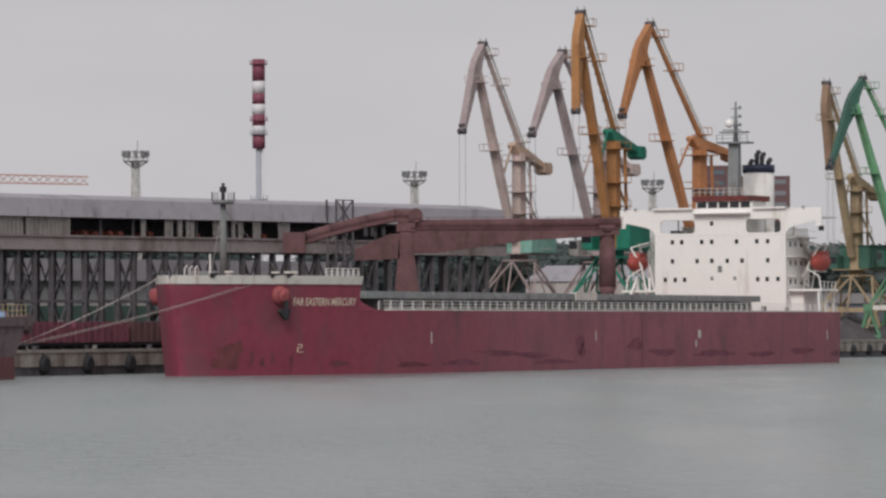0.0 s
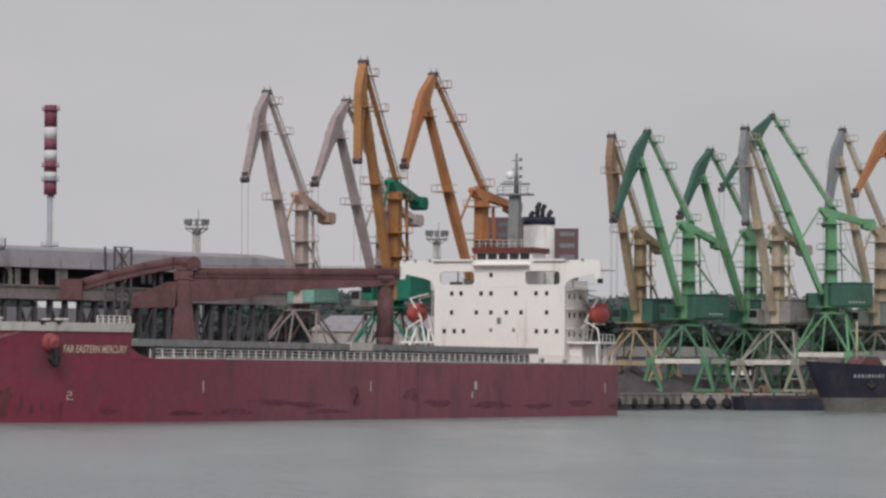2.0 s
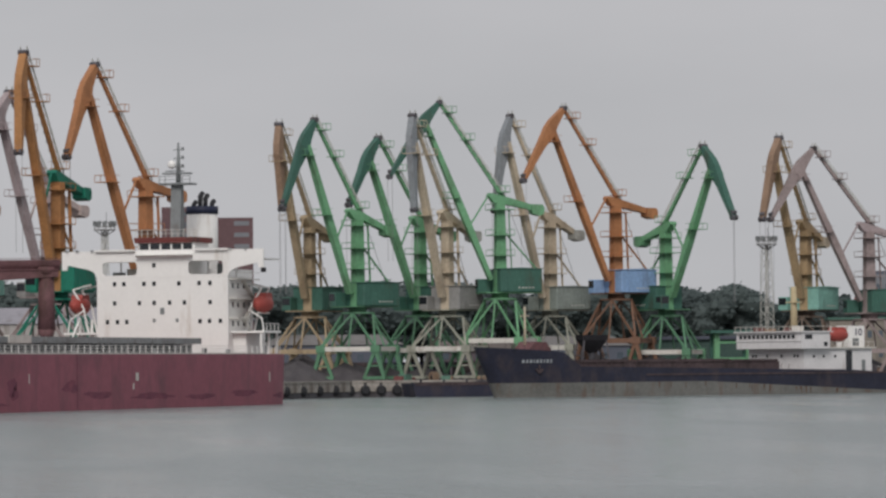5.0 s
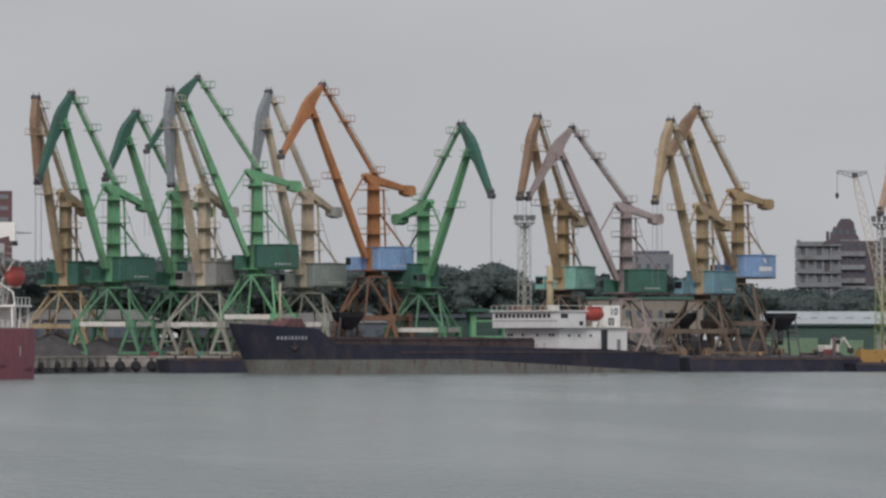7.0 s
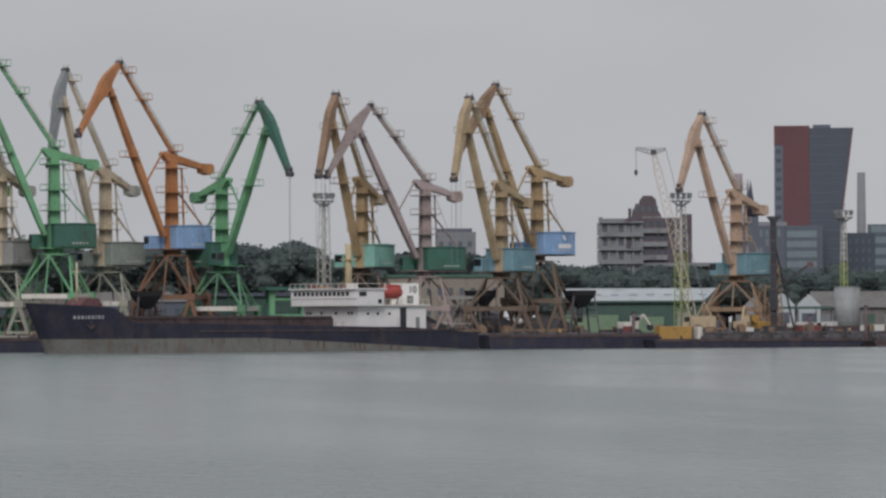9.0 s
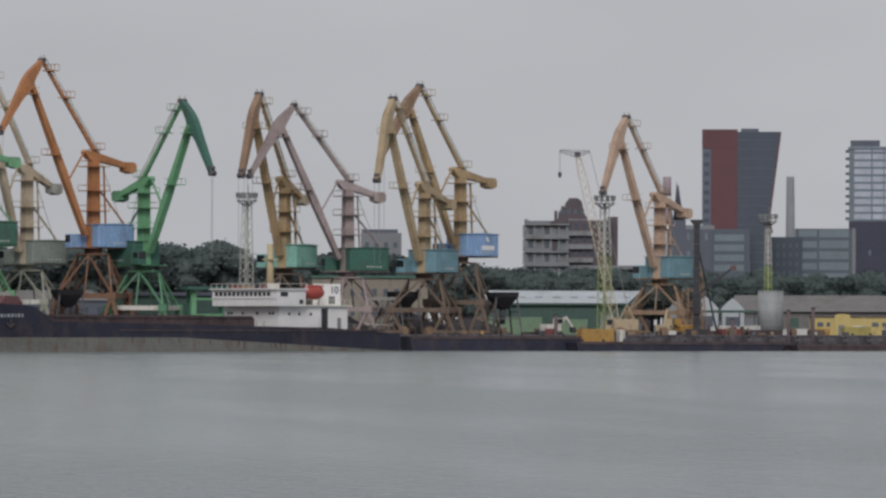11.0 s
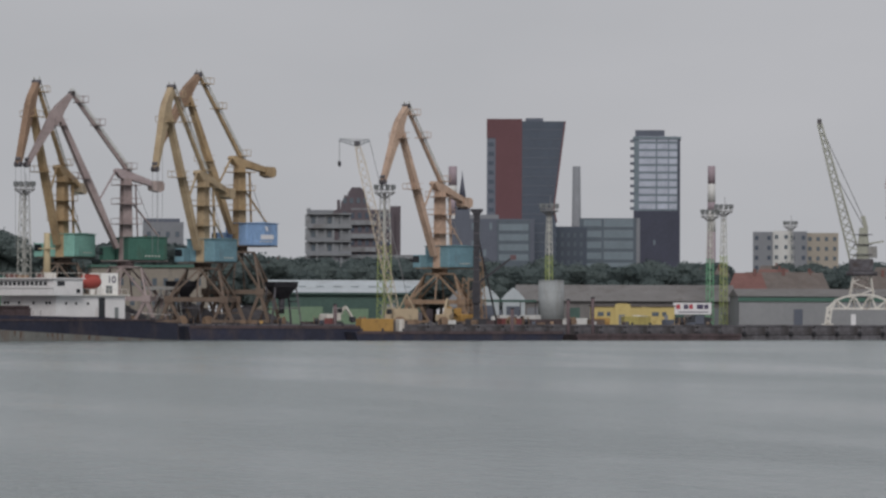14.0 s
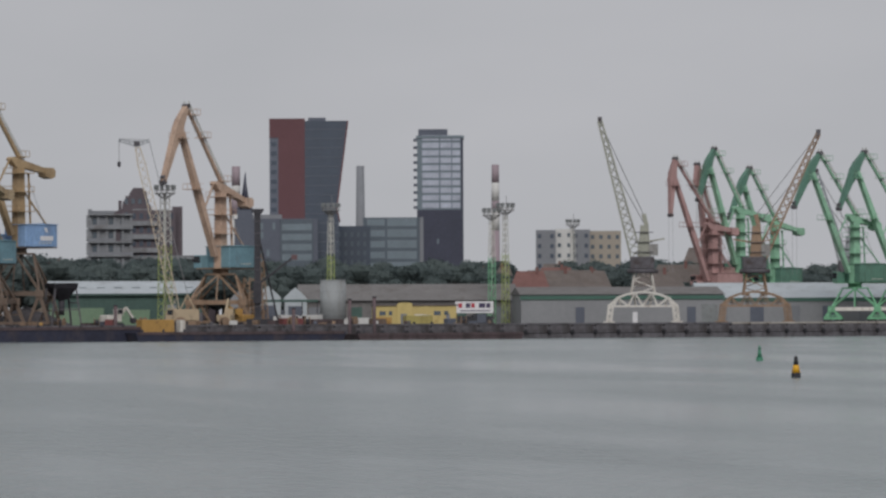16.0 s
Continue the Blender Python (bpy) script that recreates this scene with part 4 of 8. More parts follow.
def portal_crane(x, y, heading, ztop, ar, az, nr, nz, cr, cz, paint, drop=16.5, group="portal cranes on the quay", quay=-25.2, cab_side=-1, cab_x=1.0):
    boom, trunk_m, lever_m, house_m, portal_m = paint.split()
    words = dict(pinkgrey="pinkish grey", mauve="faded mauve-grey", ochre="ochre", orange="rusty orange", tan="ochre-tan", green="bright green", mint="light green",
                 beige="weathered beige", peach="peach", redoxide="dull red", brass="weathered ochre", taupe="grey-brown", palemint="pale green")[boom]
    hw = dict(grey="grey", emerald="emerald", darkgreen="dark green", greengrey="grey-green", blue="blue", teal="pale teal", tealblue="teal-blue", redoxide="red", dusky="dusky green")[house_m]
    root = thing("portal_crane", (x, y, GZ), heading, "%s level-luffing portal crane with a %s machinery house" % (words, hw), "crane", group)
    g = GZ
    zt, az, nz, cz = ztop - g, az - g, nz - g, cz - g
    zr = zt - drop
    zb = (zt - 16.4) * 0.46
    portal(root, quay - heading, zr, zb, portal_m)
    bm = B()
    tube(bm, (0, 0, zr - 0.1), (0, 0, zr + 0.18), 2.9, n=18)
    tube(bm, (0, 0, zr + 0.18), (0, 0, zr + 1.06), 1.5, n=18)
    part("slewing_ring", bm, portal_m, root)
    # machinery house behind the column
    bm = B()
    box(bm, -6.7, 0.8, -2.9, 2.9, zr + 1.25, zr + 5.2)
    bmesh.ops.bevel(bm, geom=bm.edges[:], offset=0.12, segments=1, affect="EDGES")
    house = part("machinery_house", bm, house_m, root, hw + " sheet-metal machinery house")
    for k in range(9):
        for s in (-1, 1):
            part("house_rib", box(B(), -6.4 + k * 0.85, -6.32 + k * 0.85, s * 2.9 - 0.05, s * 2.9 + 0.05, zr + 1.5, zr + 5.05), house_m, house)
    part("house_roof", prism(B(), [(-6.9, zr + 5.2), (1.0, zr + 5.2), (1.0, zr + 5.3), (-3.0, zr + 5.46), (-6.9, zr + 5.3)], -3.05, 3.05), house_m, house)
    for s in (-1, 1):
        for k in range(5):
            part("house_lettering", box(B(), -5.2 + 0.62 * k, -4.85 + 0.62 * k, s * 2.93 - 0.04, s * 2.93 + 0.04, zr + 1.88, zr + 2.1), "paleg", house, "white lettering too small to read")
    part("house_door", box(B(), -1.4, -0.6, 2.9, 2.96, zr + 1.35, zr + 3.4), house_m, house)
    part("end_louvre", box(B(), -6.76, -6.7, -1.6, 1.6, zr + 3.6, zr + 4.9), "steel_dark", house)
    bm = B()
    box(bm, cab_x, cab_x + 2.3, cab_side * 2.9 - 0.9, cab_side * 2.9 + 0.9, zr + 1.2, zr + 3.6)
    bmesh.ops.bevel(bm, geom=bm.edges[:], offset=0.1, segments=1, affect="EDGES")
    cab = part("cab", bm, house_m, root)
    bm = B()
    box(bm, cab_x + 2.3, cab_x + 2.35, cab_side * 2.9 - 0.75, cab_side * 2.9 + 0.75, zr + 2.2, zr + 3.4)
    part("cab_window", bm, "window", cab)
    ys = sorted((cab_side * 3.8, cab_side * 3.84))
    part("cab_window", box(B(), cab_x + 0.9, cab_x + 2.1, ys[0], ys[1], zr + 2.4, zr + 3.3), "window", cab)
    part("platform", box(B(), -6.9, cab_x + 2.4, -3.0, 2.6, zr + 1.06, zr + 1.22), portal_m, root)
    def rails(parent, posts, bars, up, w=0.07):
        """Posts of the height up at the places posts, and bars between pairs of points."""
        if y > 880:
            bm = B()
            for p in posts:
                beam(bm, p, p + V(0, 0, up), w)
            for p, q in bars:
                beam(bm, p, q, w)
            part("railing", bm, boom, parent)
            return
        for p in posts:
            part("rail_post", beam(B(), p, p + V(0, 0, up), w), boom, parent)
        for p, q in bars:
            part("rail", beam(B(), p, q, w), boom, parent)

    # column
    part("column", prism(B(), [(-1.05, zr + 0.8), (0.95, zr + 0.8), (0.7, zt - 1), (-0.8, zt - 1)], -0.8, 0.8), boom, root)
    for z in (zr + 7.5, zr + 11.0, zt - 2.2):
        plat = part("column_platform", box(B(), -2.1, 1.9, -1.9, 1.9, z, z + 0.14), boom, root)
        c = [V(-2.1, -1.9, z), V(1.9, -1.9, z), V(1.9, 1.9, z), V(-2.1, 1.9, z)]
        up = V(0, 0, 1.05)
        rails(plat, c, [(c[i] + up, c[(i + 1) % 4] + up) for i in range(4)], 1.05)
    part("column_ladder", beam(B(), (-1.7, 1.3, zr + 5.2), (-1.25, 1.3, zt - 2), 0.5, 0.08), boom, root)
    part("stay", beam(B(), (-1.0, 0, zr + 11.5), (-6.6, 0, zr + 5.3), 0.26), boom, root)
    # counterweight lever on top of the column
    part("lever", prism(B(), [(2.2, zt + 0.3), (1.9, zt + 0.75), (-0.3, zt + 0.3), (-cr, cz + 0.65), (-cr, cz - 0.25), (-0.6, zt - 1.15), (1.2, zt - 0.9)], -0.75, 0.75), lever_m, root)
    bm = B()
    prism(bm, [(-cr + 0.9, cz + 0.9), (-cr - 1.1, cz + 0.85), (-cr - 1.5, cz + 0.3), (-cr - 1.4, cz - 0.75), (-cr - 0.6, cz - 1.1), (-cr + 0.7, cz - 0.7)], -1.1, 1.1)
    part("counterweight", bm, "beige" if house_m == "teal" and boom == "brass" else dict(mauve="pinkgrey", beige="paleg").get(lever_m, lever_m), root)
    # jib from the column's foot to the trunk's joint
    foot = V(1.7, 0, zr + 3.4)
    apex, nose = V(ar, 0, az), V(nr, 0, nz)
    d = (nose - apex).normalized()
    perp = V(-d.z, 0, d.x)
    perp = -perp if perp.x > 0 else perp
    joint = apex + d * 4.6 + perp * 0.35
    jd = (joint - foot).normalized()
    jp = V(-jd.z, 0, jd.x)
    mid = foot.lerp(joint, 0.42)
    pts = [foot + jp * 0.35, mid + jp * 0.62, joint + jp * 0.34, joint - jp * 0.34, mid - jp * 0.55, foot - jp * 0.35]
    jib = part("jib", prism(B(), [(p.x, p.z) for p in pts], -0.62, 0.62), boom, root)
    link = foot.lerp(joint, 0.34)
    part("link_rod", beam(B(), (2.0, 0, zt + 0.3), (link.x, 0, link.z), 0.26), lever_m, root)
    for f in (0.53, 0.93):
        q = foot.lerp(joint, f)
        part("jib_platform", box(B(), q.x - 0.2, q.x + 2.1, -1.5, 1.5, q.z - 0.1, q.z + 0.02), boom, jib)
        up = V(0, 0, 1.0)
        a, b, c, d0 = V(q.x - 0.2, -1.5, q.z), V(q.x + 2.1, -1.5, q.z), V(q.x + 2.1, 1.5, q.z), V(q.x - 0.2, 1.5, q.z)
        rails(jib, [b, c, a.lerp(b, 0.45), d0.lerp(c, 0.45)], [(a + up, b + up), (b + up, c + up), (c + up, d0 + up)], 1.0)
    # trunk: a broad plate at the joint, narrow at both ends
    L = (nose - apex).length
    pts = [apex + perp * 0.35, apex + d * 3.6 + perp * 0.5, joint + perp * 0.55 + d * 0.6, apex + d * (L * 0.55) + perp * 0.35, nose + perp * 0.28, nose - perp * 0.25, apex + d * (L * 0.52) - perp * 1.0, apex + d * 5.0 - perp * 1.35, apex + d * 3.4 - perp * 1.25, apex - perp * 0.3]
    trunk = part("trunk", prism(B(), [(p.x, p.z) for p in pts], -0.6, 0.6), trunk_m, root)
    bm = B()
    for sy in (-0.6, 0.15):
        tube(bm, (nose.x, sy, nose.z), (nose.x, sy + 0.45, nose.z), 0.5, n=16)
    tube(bm, (nose.x - 0.1, -0.5, nose.z + 0.9), (nose.x - 0.1, 0.5, nose.z + 0.9), 0.34, n=12)
    part("nose_sheave", bm, "steel_dark", trunk)
    part("apex_sheave", tube(B(), (apex.x, -0.75, apex.z), (apex.x, 0.75, apex.z), 0.42, n=12), "steel_dark", trunk)
    # tie rod with its walkway
    ta = V(-0.9, 0, zt - 0.3)
    tie = part("tie_rod", beam(B(), ta, apex, 0.6, 0.66, 0.46, 0.5), boom, root)
    bm = B()
    up = V(0, 0, 0.95)
    for sy in (-0.55, 0.55):
        for h in (1.0, 0.55):
            beam(bm, ta + V(0, sy, 0) + up * h, apex + V(0, sy, 0) + up * h, 0.09)
        for k in range(15):
            q = ta.lerp(apex, k / 14)
            beam(bm, q + V(0, sy, -0.1), q + V(0, sy, 0) + up, 0.08)
    part("tie_handrail", bm, "paleg", tie)
    for f in (0.08, 0.62, 0.9):
        q = ta.lerp(apex, f)
        part("tie_platform", box(B(), q.x - 1.6, q.x + 0.3, -1.2, 1.2, q.z - 0.2, q.z - 0.06), boom, tie)
        up = V(0, 0, 1.05)
        a, b, c, d0 = V(q.x + 0.3, -1.2, q.z - 0.1), V(q.x - 1.6, -1.2, q.z - 0.1), V(q.x - 1.6, 1.2, q.z - 0.1), V(q.x + 0.3, 1.2, q.z - 0.1)
        rails(tie, [b, c, a.lerp(b, 0.5), d0.lerp(c, 0.5)], [(a + up, b + up), (b + up, c + up), (c + up, d0 + up)], 1.05)
    # hoist ropes hanging from the nose
    low = max(6.0, nz - 14.5)
    for dx, dy in ((0.25, -0.35), (-0.35, 0.4)):
        part("hoist_rope", tube(B(), (nose.x + dx, dy, nose.z - 0.5), (nose.x + dx, dy, low), 0.035, n=5), "wire", root)
    part("rope_to_house", tube(B(), ta - V(0.3, 0, 0), (-5.5, 0.6, zr + 5.3), 0.05, n=5), "wire", root)
    return root


# x, y, heading, column top, apex reach and height, nose reach and height, counterweight reach and height, paint of jib, trunk, lever, house, portal, column
CRANES = [
    (12.2, 707.0, 236, 33.9, 10.3, 50.1, 16.3, 36.0, 7.0, 30.8, "pinkgrey mauve peach teal taupe", 18.2),
    (25.0, 700.0, 231, 33.5, 9.7, 48.4, 17.6, 35.1, 8.0, 30.3, "mauve mauve pinkgrey grey taupe", 18.2),
    (25.2, 650.0, 243, 33.5, 11.1, 50.8, 12.9, 36.4, 8.0, 31.1, "ochre ochre emerald emerald emerald", 18.2),
    (38.7, 664.0, 225, 33.0, 10.9, 50.2, 17.1, 36.3, 6.7, 31.1, "orange orange orange grey orange", 18.2),
    (71.8, 765.0, 236, 30.6, 10.4, 46.8, 9.6, 32.3, 6.8, 28.0, "tan copper tan darkgreen tan", 16.9),
    (78.7, 750.0, 211, 31.3, 8.8, 47.0, 15.5, 32.2, 6.1, 28.3, "green darkgreen green darkgreen dullgreen", 17.1),
    (92.4, 777.0, 219, 30.9, 10.2, 45.2, 17.5, 33.3, 6.8, 28.2, "green darkgreen green darkgreen dullgreen", 17.0),
    (103.9, 756.0, 191, 34.1, 10.7, 50.4, 19.7, 37.6, 6.4, 32.0, "green darkgreen green darkgreen green", 17.6),
    (94.9, 757.0, 230, 31.2, 10.4, 47.85, 10.1, 31.8, 7.9, 27.65, "beige slate beige grey lichen", 17.6),
    (114.6, 770.0, 209, 31.4, 8.5, 48.7, 12.0, 32.1, 5.5, 28.0, "beige slate beige greengrey lichen", 17.8),
    (125.5, 765.0, 206, 33.8, 10.8, 49.7, 19.3, 37.0, 6.9, 31.7, "orange orange orange blue rustbrown", 17.4),
    (134.4, 765.0, 299, 29.3, 10.6, 42.8, 18.8, 30.2, 6.4, 26.8, "green darkgreen green darkgreen dullgreen", 15.8),
    (160.2, 770.0, 229, 29.7, 9.0, 44.6, 15.0, 30.2, 5.5, 26.6, "brass copper brass teal umber", 16.5),
    (170.5, 765.0, 194, 29.1, 10.5, 42.7, 18.9, 30.2, 5.5, 26.9, "taupe taupe mauve darkgreen taupe", 16.5),
    (184.3, 765.0, 224, 28.9, 10.1, 43.9, 15.0, 29.5, 7.3, 25.9, "tan tan tan tealblue umber", 16.5),
    (193.8, 778.0, 208, 32.0, 9.7, 47.0, 18.6, 34.1, 6.4, 30.1, "brass copper brass blue umber", 16.5),
    (236.6, 798.0, 214, 28.5, 9.6, 42.9, 16.1, 28.8, 6.8, 25.5, "peach peach peach tealblue clay", 16.5),
    (407.9, 980.0, 195, 25.1, 11.1, 40.8, 12.5, 27.5, 5.5, 23.8, "redoxide redoxide redoxide redoxide redoxide", 16.5),
    (409.4, 985.0, 211, 26.4, 5.4, 39.7, 4.4, 31.7, 5.6, 23.8, "redoxide redoxide redoxide redoxide redoxide", 16.5),
    (416.9, 985.0, 203, 29.1, 8.7, 43.4, 14.1, 31.2, 8.0, 27.2, "palemint dusky palemint dusky mint", 16.5),
    (432.0, 1000.0, 203, 26.5, 8.6, 39.4, 15.5, 27.3, 8.0, 24.2, "palemint dusky palemint dusky mint", 16.5),
    (402.6, 885.0, 193, 25.0, 9.3, 38.7, 16.1, 27.1, 5.0, 23.2, "palemint dusky palemint dusky mint", 15.3),
    (413.2, 885.0, 193, 25.1, 9.5, 39.1, 16.3, 26.8, 7.4, 23.3, "palemint dusky palemint dusky mint", 15.3),
]
for c in CRANES:
    portal_crane(*c, group="portal cranes on the far quay" if c[1] > 880 else "portal cranes on the quay")

# white sign and badge on the blue machinery house of the tall ochre crane
for o in [q for q in bpy.data.objects if q.name.startswith("machinery_house") and q.parent and abs(q.parent.location.x - 193.8) < 0.01]:
    zh = 32.0 - GZ - 16.5
    part("sign_plate", box(B(), -5.6, -2.6, 2.93, 2.98, zh + 2.4, zh + 3.2), "sign_white", o, "white sign plate too small to read")
    part("badge", prism(B(), [(-4.4, zh + 3.9), (-3.9, zh + 3.9), (-3.5, zh + 4.7), (-4.0, zh + 4.7)], 2.93, 2.98), "sign_white", o, "white badge")


# ---- the loading shed on trestles ----
def loading_shed():
    shed = thing("loading_shed", (-56.8, 565.0, GZ), 48.9, "long grey conveyor shed raised on a braced steel trestle", "shed")
    x0, x1 = -62.0, 99.6
    r1, r0, g1, g0 = 22.3 - GZ, 19.7 - GZ, 17.3 - GZ, 15.4 - GZ
    bm = B()
    a = [(x0, -0.9, r0), (x0, -0.35, r1 - 0.2), (x0, 4.5, r1 + 0.5), (x0, 9.6, r1 - 0.2), (x0, 9.9, r0)]
    v0 = [bm.verts.new(p) for p in a]
    v1 = [bm.verts.new((x1, p[1], p[2])) for p in a]
    bm.faces.new(v0)
    bm.faces.new(v1[::-1])
    for i in range(5):
        j = (i + 1) % 5
        bm.faces.new((v0[j], v0[i], v1[i], v1[j]))
    part("roof", bm, "steel_shed", shed, "grey sheet roof with a deep fascia")
    bm = B()
    for k in range(27):
        box(bm, x0 + 6 * k, x0 + 6 * k + 0.08, -0.95, -0.85, r0, r0 + 1.2)
    part("fascia_seam", bm, "steel_shed", shed)
    part("girder", box(B(), x0, x1, -0.8, 0.1, g0, g1), "shed_beam", shed, "dusty brown edge girder")
    part("girder_flange", box(B(), x0, x1, -1.05, 0.1, g1 - 0.18, g1 + 0.04), "shed_beam", shed)
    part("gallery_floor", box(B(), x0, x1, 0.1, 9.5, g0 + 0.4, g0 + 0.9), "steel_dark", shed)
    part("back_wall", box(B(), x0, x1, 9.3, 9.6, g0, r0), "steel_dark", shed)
    part("back_girder", box(B(), x0, x1, 8.9, 9.3, g0, g1), "shed_beam", shed)
    # corrugated panels where the gallery is closed
    def panel(s0, s1, m="sheet_pale"):
        bm = B()
        n = max(2, int((s1 - s0) / 0.35))
        row = []
        for k in range(n + 1):
            s = s0 + (s1 - s0) * k / n
            y = -0.55 + (0.09 if k % 2 else 0.0)
            row.append((bm.verts.new((s, y, g1)), bm.verts.new((s, y, r0))))
        for p, q in zip(row[:-1], row[1:]):
            bm.faces.new((p[0], q[0], q[1], p[1]))
        bmesh.ops.solidify(bm, geom=bm.faces[:], thickness=0.05)
        part("wall_panel", bm, m, shed)
    for s0, s1 in ((x0, -40), (-39.8, -20), (-19.6, -1), (-0.8, 3.6), (4.0, 12.0), (24.9, 26.0), (29.4, 31.0), (31.8, 32.9), (33.4, 35.2), (38.6, 40.2), (42.2, 43.0), (43.5, 44.7), (46.4, 48.0), (51.4, 53.8), (62, 63.2)):
        panel(s0, s1)
    for s in (15.5, 17.4, 20.2, 22.0, 27.6, 36.5, 49.6, 56.0):
        bm = B()
        box(bm, s, s + 1.5, 2.0, 3.6, g0 + 0.9, g0 + 2.6)
        tube(bm, (s + 0.3, 1.4, g0 + 2.2), (s + 1.2, 1.4, g0 + 2.2), 0.5)
        part("conveyor_drive", bm, "crate_red", shed, "dull red conveyor drive")
    for s in range(-60, 99, 6):
        part("gallery_post", box(B(), s, s + 0.25, 0.0, 0.25, g1, r0), "steel_dark", shed)
    # trestle: columns and crossed braces
    col = finish(box(B(), -0.21, 0.21, -0.3, 0.3, 0, g0), "column")
    col.materials.append(M["steel_dark"])
    br = B()
    beam(br, (0.1, 0, 0.4), (2.9, 0, 6.2), 0.17)
    beam(br, (2.9, 0.12, 0.4), (0.1, 0.12, 6.2), 0.17)
    beam(br, (0.1, 0, 6.5), (2.9, 0, 12.6), 0.17)
    beam(br, (2.9, 0.12, 6.5), (0.1, 0.12, 12.6), 0.17)
    br = finish(br, "brace")
    br.materials.append(M["steel_dark"])
    for y in (0.0, 8.8):
        for k in range(53):
            share("column", col, shed, (-60 + 3 * k, y, 0))
            if k % 2 == (0 if y else 1) or k % 5 == 0:
                share("brace", br, shed, (-60 + 3 * k, y, 0))
        part("tie_beam", box(B(), x0, x1, y - 0.15, y + 0.15, 6.2, 6.55), "steel_dark", shed)
    # end tower at the transfer conveyor
    bm = B()
    for dx in (0, 3.4):
        for dy in (-2.6, -0.8):
            beam(bm, (61 + dx, dy, 0), (61 + dx, dy, r1 + 0.6), 0.22)
    for k in range(6):
        z = k * 3.4
        beam(bm, (61, -2.6, z), (64.4, -2.6, z + 3.4), 0.16)
        beam(bm, (64.4, -2.6, z), (61, -2.6, z + 3.4), 0.16)
        beam(bm, (61, -2.6, z + 3.4), (64.4, -2.6, z + 3.4), 0.16)
    part("stair_tower", bm, "steel_dark", shed)
    return shed


loading_shed()


def wagon(at, turn, body, label, group, tank=False):
    w = thing("railway_wagon", at, turn, label, "wagon", group)
    bm = B()
    if tank:
        tube(bm, (-5.6, 0, 2.3), (5.6, 0, 2.3), 1.35, n=18)
        tube(bm, (-0.5, 0, 3.6), (0.5, 0, 3.6), 0.4)
    else:
        box(bm, -6.2, 6.2, -1.45, 1.45, 1.2, 3.5)
        rib = finish(box(B(), -0.08, 0.08, -0.07, 0.07, 1.15, 3.55), "rib")
        rib.materials.append(M[body])
        for k in range(9):
            for sy in (-1.5, 1.5):
                share("rib", rib, w, (-6.07 + k * 1.515, sy, 0))
    part("body", bm, body, w)
    part("underframe", box(B(), -6.3, 6.3, -1.2, 1.2, 0.85, 1.15), "dark_plant", w)
    for x in (-4.9, -3.2, 3.2, 4.9):
        part("wheelset", tube(B(), (x, -0.8, 0.47), (x, 0.8, 0.47), 0.47, n=14), "dark_plant", w)
    return w


for k in range(9):
    p = along(196 - 13.2 * k, -26.5, GZ)
    wagon(p, SHIP_TURN, "hull_scuff" if k % 3 else "loader_red", "open goods wagon with ribbed dull red sides on the quay track", "goods wagons on the quay")
for k in range(8):
    p = V(-56.8, 565, GZ) + V(0.657, 0.754, 0) * (-38 + 13.4 * k) + V(-0.754, 0.657, 0) * 19
    wagon(p, 48.9, ("off_white", "flat_white", "green", "off_white")[k % 4], ("pale tank wagon behind the trestle", "pale tank wagon behind the trestle", "green goods wagon behind the trestle", "pale tank wagon behind the trestle")[k % 4], "wagons behind the trestle", tank=k % 4 != 2)


